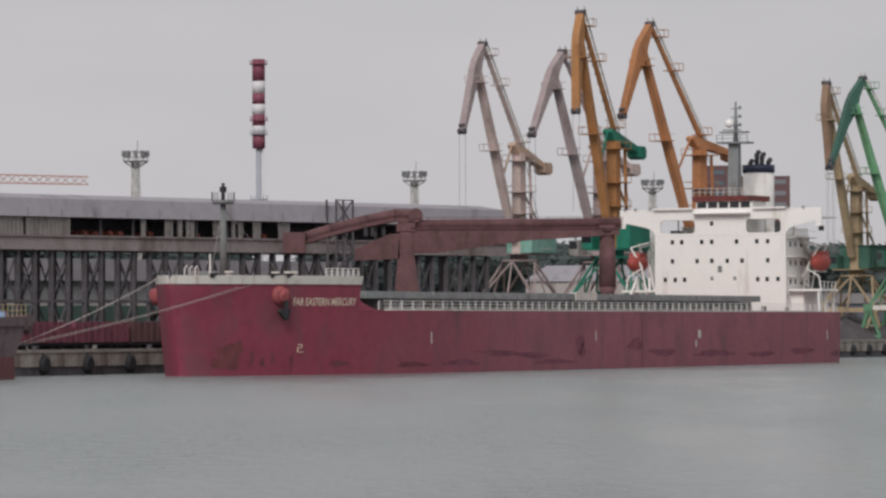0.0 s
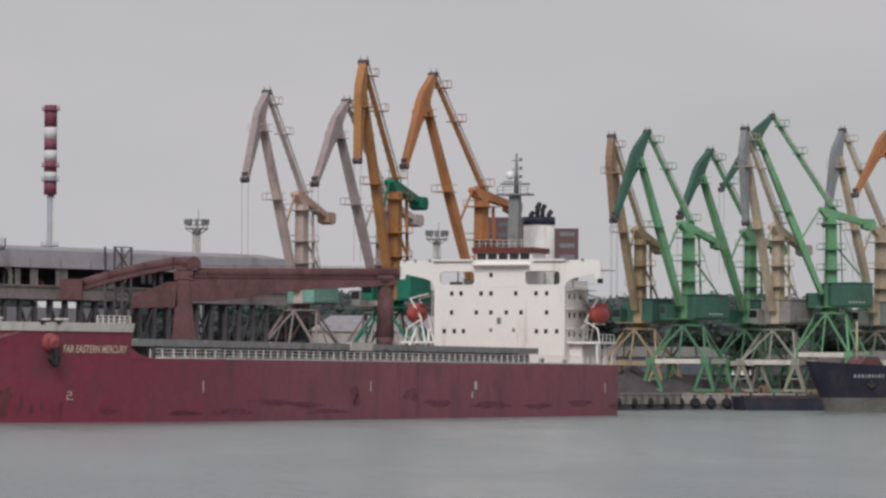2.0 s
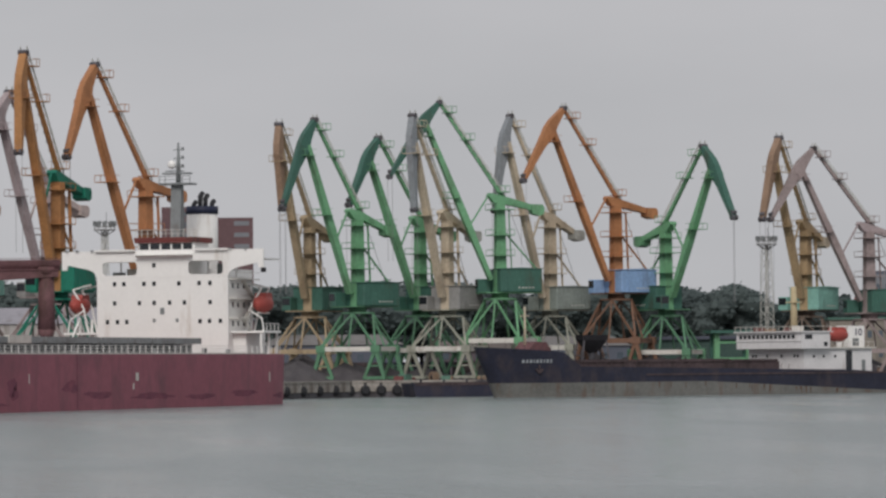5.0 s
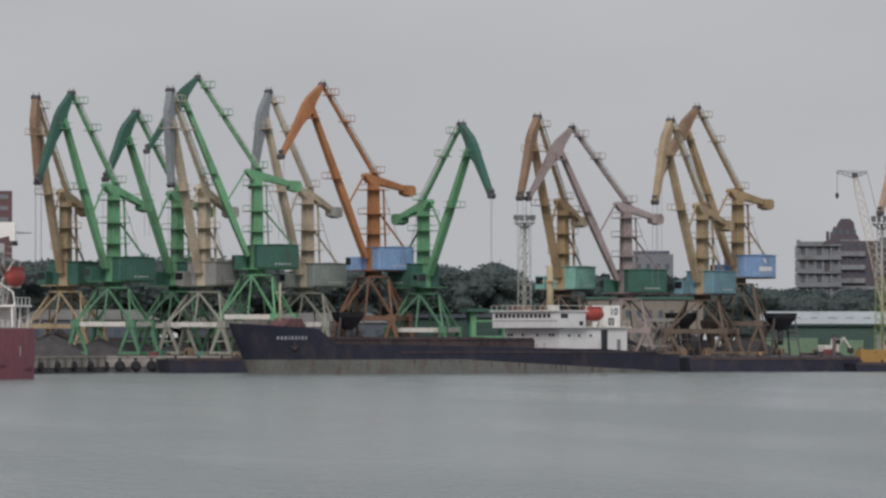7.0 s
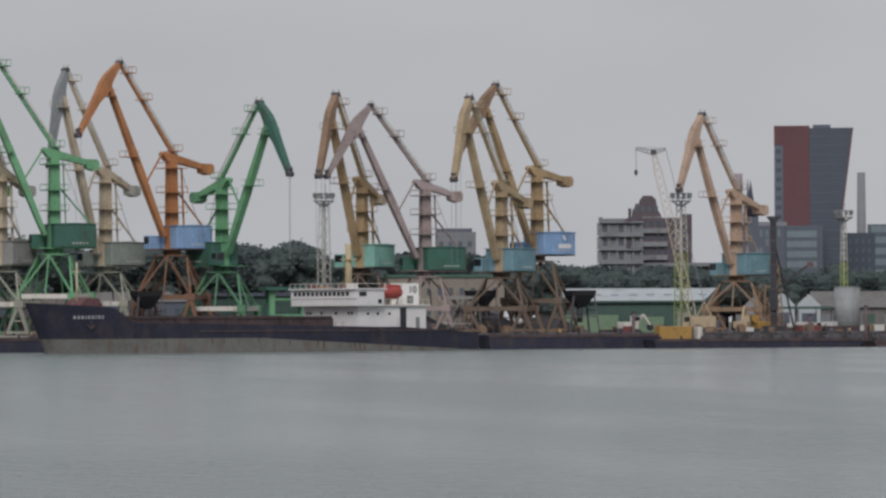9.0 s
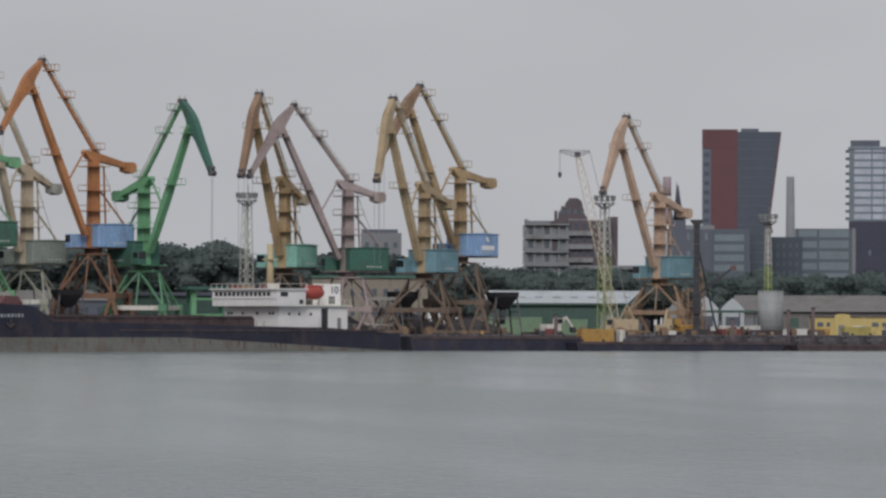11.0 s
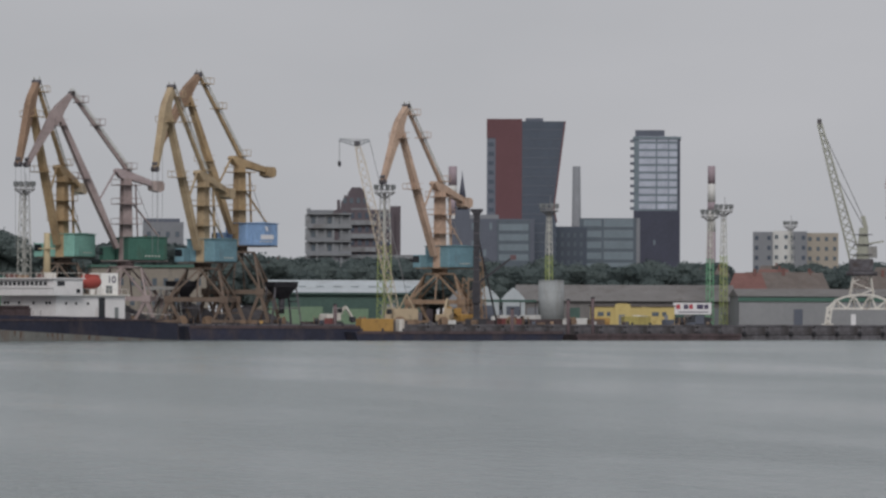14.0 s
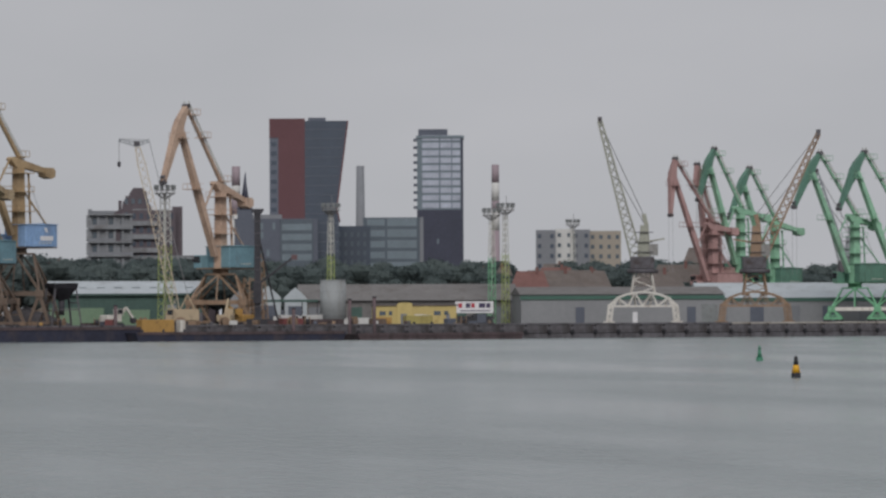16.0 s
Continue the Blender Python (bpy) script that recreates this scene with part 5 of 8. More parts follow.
# ---- ship loader reaching over the carrier ----
def ship_loader():
    ld = thing("ship_loader", (-5.0, 590.0, GZ), 0.0, "rusty red travelling ship loader with a long conveyor boom", "ship loader")
    z = 16.0
    tower = B()
    prism(tower, [(-1.9, 0), (2.3, 0), (1.7, 8), (0.75, 15.6), (-0.75, 15.6), (-1.4, 8)], -1.3, 1.3)
    part("tower", tower, "loader_red", ld)
    part("travel_base", box(B(), -4.4, 4.6, -2.6, 2.6, 0.8, 2.4), "steel_dark", ld)
    part("tail", prism(B(), [(-6.8, 11.7), (-0.8, 11.9), (-0.8, 15.3), (-2.2, 15.2), (-6.8, 13.2)], -1.3, 1.3), "loader_red", ld)
    for k in range(4):
        part("tail_rib", box(B(), -6.4 + 1.5 * k, -6.2 + 1.5 * k, -1.4, -1.3, 11.8, 13.2 + 0.5 * k), "loader_red", ld)
    boom = part("boom", prism(B(), [(0.7, 15.9), (28.6, 15.9), (28.6, 15.0), (16, 14.3), (8.0, 13.2), (4.0, 12.7), (0.7, 12.7)], -1.1, 1.1), "loader_red", ld, "deep tapered boom girder")
    for k in range(13):
        x = 2.0 + 2.0 * k
        zl = 12.7 if x < 4 else 12.7 + (x - 4) * 0.134
        part("boom_rib", box(B(), x, x + 0.14, -1.2, -1.1, min(zl, 15.0) + 0.1, 15.85), "loader_red", boom)
    part("boom_flange", box(B(), 0.7, 28.6, -1.3, 1.3, 15.85, 16.0), "loader_red", boom)
    part("conveyor_tube", tube(B(), (0.0, 0, 16.4), (28.9, 0, 16.55), 0.75, n=14), "loader_red", boom)
    bm = B()
    for k in range(15):
        x = 1.0 + 2.0 * k
        beam(bm, (x, -1.2, 16.0), (x, -1.2, 17.4), 0.07)
    beam(bm, (1, -1.2, 17.4), (29, -1.2, 17.4), 0.07)
    beam(bm, (1, -1.2, 16.8), (29, -1.2, 16.8), 0.05)
    part("boom_rail", bm, "loader_red", boom)
    bm = B()
    tube(bm, (27.0, 0, 15.6), (27.0, 0, 8.0), 1.0, 1.2, n=14)
    tube(bm, (27.0, 0, 8.0), (27.0, 0, 6.6), 1.2, 0.7, n=14)
    tube(bm, (27.0, 0, 15.4), (27.0, 0, 16.3), 1.3, n=14)
    part("loading_chute", bm, "loader_red", ld, "vertical loading chute hanging into the hold")
    bm = box(B(), -1.2, 1.3, -1.3, 1.3, 15.5, 16.7)
    tube(bm, (0, 0, 16.7), (0, 0, 17.0), 1.0, n=16)
    part("turntable", bm, "loader_red", ld)
    # feeder conveyor rising from the shed, boxed in and bent over at its head
    bend = [V(-14.5, 4.3, 14.7), V(-10.0, 3.0, 16.0), V(-5.0, 1.5, 17.2), V(-1.2, 0.4, 17.9), V(1.6, 0.0, 17.8)]
    bm = B()
    for p, q in zip(bend[:-1], bend[1:]):
        tube(bm, p, q, 0.72, n=12)
        beam(bm, p - V(0, 0, 0.7), q - V(0, 0, 0.7), 1.5, 0.5)
    fd = part("feeder", bm, "loader_red", ld, "inclined feeder conveyor")
    part("feeder_head", tube(B(), (1.4, -1.0, 17.7), (1.4, 1.0, 17.7), 0.95, n=16), "loader_red", fd)
    for x in (-5.6, -4.7, -3.2):
        part("hanging_skirt", box(B(), x, x + 0.5, 0.9, 1.2, 15.0, 16.6), "dark_plant", fd)
    part("tail_house", box(B(), -16.5, -13.5, 2.6, 6.0, 12.8, 15.6), "loader_red", fd)
    for x in (-10.5, -8.2):
        part("feeder_leg", beam(B(), (x, 2.6, 0), (x, 2.6, 15.4), 0.3), "steel_dark", fd)
    bm = B()
    for z in (4, 8, 12):
        beam(bm, (-10.5, 2.6, z - 3.5), (-8.2, 2.6, z), 0.15)
        beam(bm, (-8.2, 2.6, z - 3.5), (-10.5, 2.6, z), 0.15)
    part("feeder_brace", bm, "steel_dark", fd)
    for x, y in ((-3.6, -2.2), (3.8, -2.2), (-3.6, 2.2), (3.8, 2.2)):
        part("wheel_bogie", box(B(), x - 0.8, x + 0.8, y - 0.4, y + 0.4, 0, 0.85), "dark_plant", ld)
    return ld


ship_loader()


# ---- light masts, chimneys ----
def light_mast(x, y, ztop, lower="paleg", upper="paleg", width=1.2):
    h = ztop - GZ
    m = thing("light_mast", (x, y, GZ), 20, "tall lattice floodlight mast with a ring of lamps", "light mast", "floodlight masts")
    part("lower_shaft", lattice(B(), (0, 0, 0), (0, 0, h * 0.58), width * 1.15, width * 1.15, 12, 0.12, width, width), lower, m)
    part("upper_shaft", lattice(B(), (0, 0, h * 0.58), (0, 0, h - 1.6), width, width, 8, 0.11, width * 0.7, width * 0.7), upper, m)
    part("ladder_pipe", tube(B(), (0, 0, 0), (0, 0, h - 1.4), 0.12, n=8), upper, m)
    bm = B()
    for k in range(8):
        a = k * math.pi / 4
        beam(bm, (0.4 * math.cos(a), 0.4 * math.sin(a), h - 2.4), (1.8 * math.cos(a), 1.8 * math.sin(a), h - 1.5), 0.1)
    tube(bm, (0, 0, h - 1.5), (0, 0, h - 1.35), 1.9, n=12)
    plat = part("platform", bm, "grey", m)
    lamp = finish(box(B(), -0.22, 0.22, -0.25, 0.25, -0.4, 0.4), "lamp")
    lamp.materials.append(M["ship_grey"])
    for k in range(10):
        a = k * math.pi / 5
        share("lamp", lamp, plat, (1.8 * math.cos(a), 1.8 * math.sin(a), h - 0.35), math.degrees(a))
    bm = B()
    for k in range(10):
        a, b = k * math.pi / 5, (k + 1) * math.pi / 5
        for z in (h - 0.9, h - 0.1):
            beam(bm, (1.8 * math.cos(a), 1.8 * math.sin(a), z), (1.8 * math.cos(b), 1.8 * math.sin(b), z), 0.09)
        beam(bm, (1.8 * math.cos(a), 1.8 * math.sin(a), h - 1.35), (1.8 * math.cos(a), 1.8 * math.sin(a), h - 0.1), 0.07)
    part("railing", bm, "grey", plat)
    part("lightning_rod", beam(B(), (0.3, 0, h - 1.3), (0.3, 0, h + 1.6), 0.08), "wire", m)
    return m


for a in ((-44.6, 640, 30.9), (-4.5, 700, 29.9), (36.2, 760, 30.4), (-66.9, 640, 30.2), (158.9, 800, 28.4, "paleg", "paleg", 1.7), (224.4, 792, 28.3, "lime", "paleg", 1.7),
          (282.9, 880, 27.4, "lime", "paleg", 1.0), (318.0, 880, 26.5, "mint", "paleg", 1.0), (321.0, 880, 27.6, "lime", "paleg", 1.0), (434.7, 1150, 30.2)):
    light_mast(*a)


def chimney(x, y, r0, r1, ztop, bands, label, galleries=()):
    """bands: (height, material) from the foot up; each reaches from the last height to its own."""
    c = thing("chimney", (x, y, GZ), 0, label, "chimney")
    z0 = 0.0
    for z, m in bands:
        ra, rb = r0 + (r1 - r0) * z0 / (ztop - GZ), r0 + (r1 - r0) * z / (ztop - GZ)
        part("shaft", tube(B(), (0, 0, z0), (0, 0, z), ra, rb, n=20), m, c)
        z0 = z
    for z in galleries:
        r = r0 + (r1 - r0) * z / (ztop - GZ)
        bm = B()
        tube(bm, (0, 0, z), (0, 0, z + 0.25), r + 1.1, n=16)
        for k in range(12):
            a = k * math.pi / 6
            beam(bm, ((r + 1.0) * math.cos(a), (r + 1.0) * math.sin(a), z), ((r + 1.0) * math.cos(a), (r + 1.0) * math.sin(a), z + 1.4), 0.12)
        part("gallery", bm, "chim_steel", c)
    return c


c1 = thing("chimney", (-53.5, 1283, GZ), 0, "steel chimney with a red and white banded jacket and ring galleries", "chimney")
h1 = 83.6 - GZ
part("flue", tube(B(), (0, 0, 0), (0, 0, h1 - 25), 0.95, 0.85, n=16), "chim_steel", c1)
part("service_pipe", tube(B(), (1.0, -0.3, 0), (1.0, -0.3, h1 - 24), 0.28, n=8), "chim_white", c1)
z0 = h1 - 26.0
for d, m in ((21.7, "chim_red"), (19.4, "chim_white"), (16.1, "chim_red"), (13.1, "chim_white"), (9.9, "chim_red"), (6.4, "chim_white"), (0.0, "chim_red")):
    part("jacket", tube(B(), (0, 0, z0), (0, 0, h1 - d), 1.85, n=20), m, c1)
    z0 = h1 - d
for d in (1.6, 18.0, 22.0, 41.0):
    bm = B()
    tube(bm, (0, 0, h1 - d), (0, 0, h1 - d + 0.25), 2.6, n=16)
    for k in range(12):
        a = k * math.pi / 6
        beam(bm, (2.5 * math.cos(a), 2.5 * math.sin(a), h1 - d), (2.5 * math.cos(a), 2.5 * math.sin(a), h1 - d + 1.4), 0.12)
    part("gallery", bm, "chim_red" if d < 20 else "chim_steel", c1)
chimney(692.8, 2174, 2.9, 2.0, 80.1, [(80.1 - GZ, "flat_grey")], "plain grey brick chimney beyond the towers")
chimney(521.3, 1800, 2.0, 1.75, 66.5, [(44, "flat_white"), (52, "band_mauve"), (56, "flat_white"), (66.5 - GZ, "band_mauve")], "chimney with a dull red top beyond the roofs")
chimney(844.4, 2400, 2.7, 2.1, 89.2, [(49.0, "band_mauve"), (61.0, "flat_white"), (66.0, "band_mauve"), (76.5, "flat_white"), (89.2 - GZ, "band_mauve")], "pale chimney with dull red bands")

# church spire far off
sp = thing("church_spire", (525.5, 1800, GZ), 0, "thin dark church spire over the roofs", "church")
part("spire", tube(B(), (0, 0, 34), (0, 0, 62), 2.0, 0.1, n=8), "slab_dark", sp)
part("tower", box(B(), -2.2, 2.2, -2.2, 2.2, 0, 34), "build_brick", sp)

# luffing jib of a tower crane behind the shed
tc = thing("tower_crane", (-92, 800, GZ), 0, "red and white tower crane with a lattice jib", "crane")
part("tower", lattice(B(), (0, 0, 0), (0, 0, 31), 1.6, 1.6, 16, 0.2), "lattice_red", tc)
part("jib", lattice(B(), (-8, 0, 30.6), (27.6, 0, 29.7), 1.3, 1.7, 22, 0.17, 1.1, 1.4), "lattice_red", tc)
part("cab", box(B(), -0.5, 1.8, -1.4, 0.4, 28, 30), "off_white", tc)


# ---- the stern of the next ship ahead ----
def ship_ahead():
    s = thing("cargo_ship", (along(184, -11)), SHIP_TURN, "brown-hulled cargo ship with a faded red lower hull", "ship")
    bm = B()
    prof = [(0, -6.0), (0.6, -6.6), (60, -7.2), (60, 7.2), (0.6, 6.6), (0, 6.0)]
    for z0, z1, m, name in ((-1.5, 2.3, "red_boot", "lower_hull"), (2.3, 5.4, "brown_hull", "upper_hull")):
        bm = B()
        a = [bm.verts.new((x - (1.4 if (x < 1 and z0 > 0) else 0) * 0, y, z0)) for x, y in prof]
        b = [bm.verts.new((x - (2.2 if x < 1 and z1 > 3 else 0), y, z1)) for x, y in prof]
        bm.faces.new(a)
        bm.faces.new(b[::-1])
        for i in range(6):
            j = (i + 1) % 6
            bm.faces.new((a[j], a[i], b[i], b[j]))
        part(name, bm, m, s)
    part("bulwark", prism(B(), [(-2.6, 5.4), (30, 5.4), (30, 6.0), (-2.6, 6.4)], 6.7, 6.9), "brown_hull", s)
    part("stern_bulwark", box(B(), -2.7, -2.4, -6.4, 6.7, 4.6, 6.6), "brown_hull", s)
    part("deckhouse", box(B(), 2.2, 16, -5, 5.2, 5.4, 8.0), "cream", s, "cream painted deckhouse")
    part("upper_house", box(B(), 6.5, 15, -4, 4.2, 8.0, 10.4), "cream", s)
    for k in range(9):
        part("rail_post", beam(B(), (-2.0 + k * 0.9, 6.4, 6.2), (-2.0 + k * 0.9, 6.4, 7.6), 0.07), "cream", s)
    part("rail", beam(B(), (-2.0, 6.4, 7.6), (6, 6.4, 7.6), 0.07), "cream", s)
    part("rail", beam(B(), (-2.0, 6.4, 7.0), (6, 6.4, 7.0), 0.07), "cream", s)
    part("signal_mast", tube(B(), (5.0, 4.8, 5.4), (5.0, 4.8, 13.6), 0.22, 0.1), "off_white", s)
    for x, y, m in ((-0.5, 4.6, "machine_red"), (-1.4, 3.2, "green"), (0.9, 5.2, "blue")):
        part("deck_gear", tube(B(), (x, y, 5.4), (x, y, 6.9), 0.5, 0.45), m, s)
    return s


ship_ahead()


# ---- dark river cargo ship ----
def cargo_ship():
    s = thing("cargo_ship", (168.46, 741.28, 0), 211.0, "dark rusty cargo ship with a white deckhouse aft", "ship")
    L = 85.0
    W = 7.4

    def hb(x, z):
        f = min(max(z / 8.0, 0), 1)
        k = (x - (60 + 8 * f)) / (L - 60 - 4 * f)
        if k > 0:
            return W * max(0.0, 1 - min(k, 1) ** 2.0) ** 0.6
        return W - (1.6 * ((8 - x) / 11.0) ** 2 if x < 8 else 0)

    def shell(foot, z1, top, material, name, label=""):
        bm = B()
        n = 30
        rows = []
        for x in [-3 + 2.0 * k for k in range(32)]:
            z0, zt = foot(x), min(top(x), z1)
            rows.append([(x, hb(x, z0 + (zt - z0) * q / 4), z0 + (zt - z0) * q / 4) for q in range(5)])
        for i in range(1, n + 1):
            k = math.sin(math.pi / 2 * i / n)
            col = []
            for q in range(5):
                z = foot(68)
                for _ in range(3):
                    f = min(max(z / 8.0, 0), 1)
                    x = 60 + 8 * f + (L - 60 - 4 * f) * k
                    z0 = foot(x)
                    z = z0 + (min(top(x), z1) - z0) * q / 4
                col.append((x, 0.0 if i == n else hb(x, z), z))
            rows.append(col)
        for sd in (1, -1):
            g = [[bm.verts.new((x, sd * y, z)) for x, y, z in r] for r in rows]
            for a, b in zip(g[:-1], g[1:]):
                for q in range(4):
                    bm.faces.new((a[q], b[q], b[q + 1], a[q + 1])).smooth = True
        bmesh.ops.remove_doubles(bm, verts=bm.verts, dist=0.003)
        o = part(name, bm, material, s, label)
        dk = B()
        prev = None
        for r in rows:
            x, y, z = r[4]
            cur = (dk.verts.new((x, y, z - 0.05)), dk.verts.new((x, -y, z - 0.05)))
            if prev:
                dk.faces.new((prev[0], cur[0], cur[1], prev[1]))
            prev = cur
        x, y, z = rows[0][0]
        zt = rows[0][4][2]
        box(dk, x - 0.1, x + 0.1, -y, y, z, zt)
        part("deck", dk, "hold_rust", s)
        return o

    def sheer(x):
        return 2.9 + 1.1 * min(1.0, (x + 3) / 19.0) + 0.8 * max(0, (x - 20) / 50.0) + 2.2 * min(max((x - 73) / 3.5, 0), 1) + 0.6 * max(0, (x - 73) / 13.0)

    def boot(x):
        return 0.12 + 2.2 * min(max(x / 47.0, 0.0), 1.0)
    shell(lambda x: -1.2, 9.0, boot, "hull_boot", "lower_hull", "grey lower hull streaked with rust")
    shell(boot, 9.0, sheer, "hull_black", "upper_hull", "blackish upper hull")
    # rubbing strake and rust runs on the side
    part("rubbing_strake", box(B(), 2, 60, W - 0.02, W + 0.12, 3.35, 3.6), "hold_rust", s)
    random.seed(8)
    for k in range(26):
        x = random.uniform(6, 60)
        h = random.uniform(0.5, 1.3)
        zt = boot(x) - random.uniform(0.0, 0.25)
        part("rust_run", prism(B(), [(x, zt), (x + random.uniform(0.12, 0.4), zt), (x + 0.2, max(0.1, zt - h)), (x + 0.08, max(0.1, zt - h))], W, W + 0.02), "rust_run", s, "brown rust run on the lower hull")
    part("hatch_coaming", box(B(), 29.5, 73, -5.4, 5.4, 3.4, 5.5), "hold_rust", s, "rusty hatch coaming")
    for k in range(16):
        x = 30.0 + k * 2.75
        part("coaming_rib", box(B(), x, x + 0.16, 5.4, 5.55, 3.9, 5.5), "hold_rust", s)
    for k in range(4):
        x = 30 + k * 10.7
        part("hatch_cover", box(B(), x, x + 10.1, -5.6, 5.6, 5.5, 5.85 + 0.1 * (k % 2)), "hold_rust", s)
    # name on the bow: blurred letters as bars
    x = 83.0
    for w in (0.34, 0.3, 0.36, 0.16, 0.34, 0.32, 0.2, 0.34, 0.3):
        p, q = V(x, hb(x, 5.8) + 0.05, 0), V(x - w, hb(x - w, 5.8) + 0.05, 0)
        bm = B()
        vs = [bm.verts.new((a.x, a.y + dy, z)) for a, dy, z in ((p, 0, 5.5), (q, 0, 5.5), (q, 0, 6.05), (p, 0, 6.05), (p, -0.12, 5.5), (q, -0.12, 5.5), (q, -0.12, 6.05), (p, -0.12, 6.05))]
        for f in ((0, 1, 2, 3), (7, 6, 5, 4), (0, 4, 5, 1), (1, 5, 6, 2), (2, 6, 7, 3), (3, 7, 4, 0)):
            bm.faces.new([vs[i] for i in f])
        part("name_mark", bm, "slate", s, "row of pale letters too blurred to read")
        x -= w + 0.26
    an = B()
    ax, ay = 80.2, hb(80.2, 4.4)
    beam(an, (ax, ay + 0.12, 5.2), (ax, ay + 0.2, 4.0), 0.22)
    beam(an, (ax - 0.6, ay + 0.3, 4.5), (ax, ay + 0.2, 3.9), 0.26)
    beam(an, (ax + 0.6, ay + 0.05, 4.5), (ax, ay + 0.2, 3.9), 0.26)
    part("anchor", an, "hold_rust", s)
    fm = part("foremast", tube(B(), (79, 0, 7), (79, 0, 14.5), 0.22, 0.14), "beige", s)
    part("crosstree", beam(B(), (79, -1.2, 13.0), (79, 1.2, 13.0), 0.14), "beige", fm)
    part("windlass_cover", prism(B(), [(75, 7.2), (80, 7.4), (78.5, 8.9), (76.2, 8.8)], -2, 2), "loader_red", s)
    for k in range(9):
        x = 74.5 + k * 1.4
        part("bow_rail_post", beam(B(), (x, hb(x, 8) - 0.1, sheer(x) - 0.05), (x, hb(x, 8) - 0.1, sheer(x) + 0.9), 0.06), "hold_rust", s)
    # deckhouse: a broad front under a bridge with open wings
    low = part("deckhouse", box(B(), 10.1, 25.4, -6.9, 6.9, 3.4, 7.5), "house_white", s, "white deckhouse with two tiers")
    for y, z in ((-5.8, 6.3), (-5.0, 6.3), (-2.2, 6.3), (1.4, 6.3), (4.6, 6.3), (5.4, 6.3)):
        part("port_hole", tube(B(), (25.4, y, z), (25.46, y, z), 0.27, n=12), "window", low)
    for x in (23.2, 21.0, 18.4):
        part("port_hole", tube(B(), (x, 6.9, 6.2), (x, 6.96, 6.2), 0.25, n=12), "window", low)
    part("doorway", box(B(), 14.6, 16.0, 6.9, 6.96, 3.5, 7.2), "window", low)
    part("door", box(B(), 11.6, 12.4, 6.9, 6.96, 3.6, 5.6), "ship_grey", low)
    up = part("wheelhouse", box(B(), 20.6, 27.0, -8.1, 8.1, 7.5, 10.2), "house_white", s)
    for k in range(13):
        y = -7.0 + k * 1.09
        part("bridge_window", box(B(), 27.0, 27.06, y - 0.36, y + 0.36, 9.15, 9.85), "window", up)
    part("wing_window", box(B(), 24.6, 26.2, 8.1, 8.15, 9.1, 9.85), "window", up)
    part("wing_window", box(B(), 21.2, 22.0, 8.1, 8.15, 7.9, 8.6), "window", up)
    part("front_band", box(B(), 27.0, 27.14, -8.2, 8.2, 8.75, 8.9), "house_white", up)
    part("roof", box(B(), 20.2, 27.4, -8.4, 8.4, 10.2, 10.4), "house_white", up)
    for k in range(13):
        y = -8.2 + k * 1.366
        part("roof_rail_post", beam(B(), (27.2, y, 10.4), (27.2, y, 11.2), 0.07), "off_white", up)
    part("roof_rail", beam(B(), (27.2, -8.2, 11.2), (27.2, 8.2, 11.2), 0.07), "off_white", up)
    part("roof_rail", beam(B(), (27.2, 8.2, 11.2), (20.4, 8.2, 11.2), 0.07), "off_white", up)
    for y, h, m in ((-5.4, 0.7, "roof_red"), (-2.6, 0.5, "clay"), (2.2, 0.6, "roof_red"), (4.2, 0.9, "off_white")):
        part("roof_locker", box(B(), 23.6, 25.0, y - 0.7, y + 0.7, 10.4, 10.4 + h), m, up)
    part("boat_deck", box(B(), 9.4, 20.6, -7.4, 7.4, 7.5, 7.7), "off_white", s)
    for k in range(8):
        x = 9.8 + k * 1.4
        part("deck_rail_post", beam(B(), (x, 7.3, 7.7), (x, 7.3, 8.6), 0.06), "off_white", s)
    part("deck_rail", beam(B(), (9.8, 7.3, 8.6), (19.6, 7.3, 8.6), 0.06), "off_white", s)
    fun = part("funnel_block", box(B(), 9.5, 13.2, 1.6, 4.5, 7.7, 11.3), "white", s, "white funnel block with the number 10")
    me = letters("10", 1.9)
    for v in me.vertices:
        v.co = V(11.9 - v.co.x, 4.54, 9.7 + v.co.y * 0.85)
    me.materials.append(M["sign_ink"])
    o = new("number", me)
    o.parent = fun
    part("funnel_door", box(B(), 10.8, 12.2, 4.5, 4.55, 7.9, 9.2), "ship_grey", fun)
    bm = B()
    bmesh.ops.create_icosphere(bm, subdivisions=3, radius=1.0, matrix=Matrix.Translation((17.4, 6.4, 9.75)) @ Matrix.Diagonal((2.3, 1.15, 1.2, 1)))
    lb = part("lifeboat", bm, "boat_red", s, "orange-red lifeboat on davits")
    part("boat_cover", prism(B(), [(15.8, 10.4), (19.0, 10.4), (18.5, 11.05), (16.3, 11.05)], 5.7, 7.1), "boat_red", lb)
    for x in (15.6, 19.2):
        part("davit", beam(B(), (x, 5.6, 7.7), (x, 6.9, 11.2), 0.2), "off_white", lb)
    km = part("mast", tube(B(), (21.3, 0, 10.2), (21.3, 0, 17.9), 0.62, 0.5), "cream", s, "cream tubular mast")
    part("mast_head", box(B(), 20.6, 22.0, -1.3, 1.3, 15.2, 15.4), "cream", km)
    for k in range(26):
        x = 29 + k * 1.65
        part("rail_post", beam(B(), (x, 7.2, sheer(x) - 0.05), (x, 7.2, sheer(x) + 0.9), 0.06), "hold_rust", s)
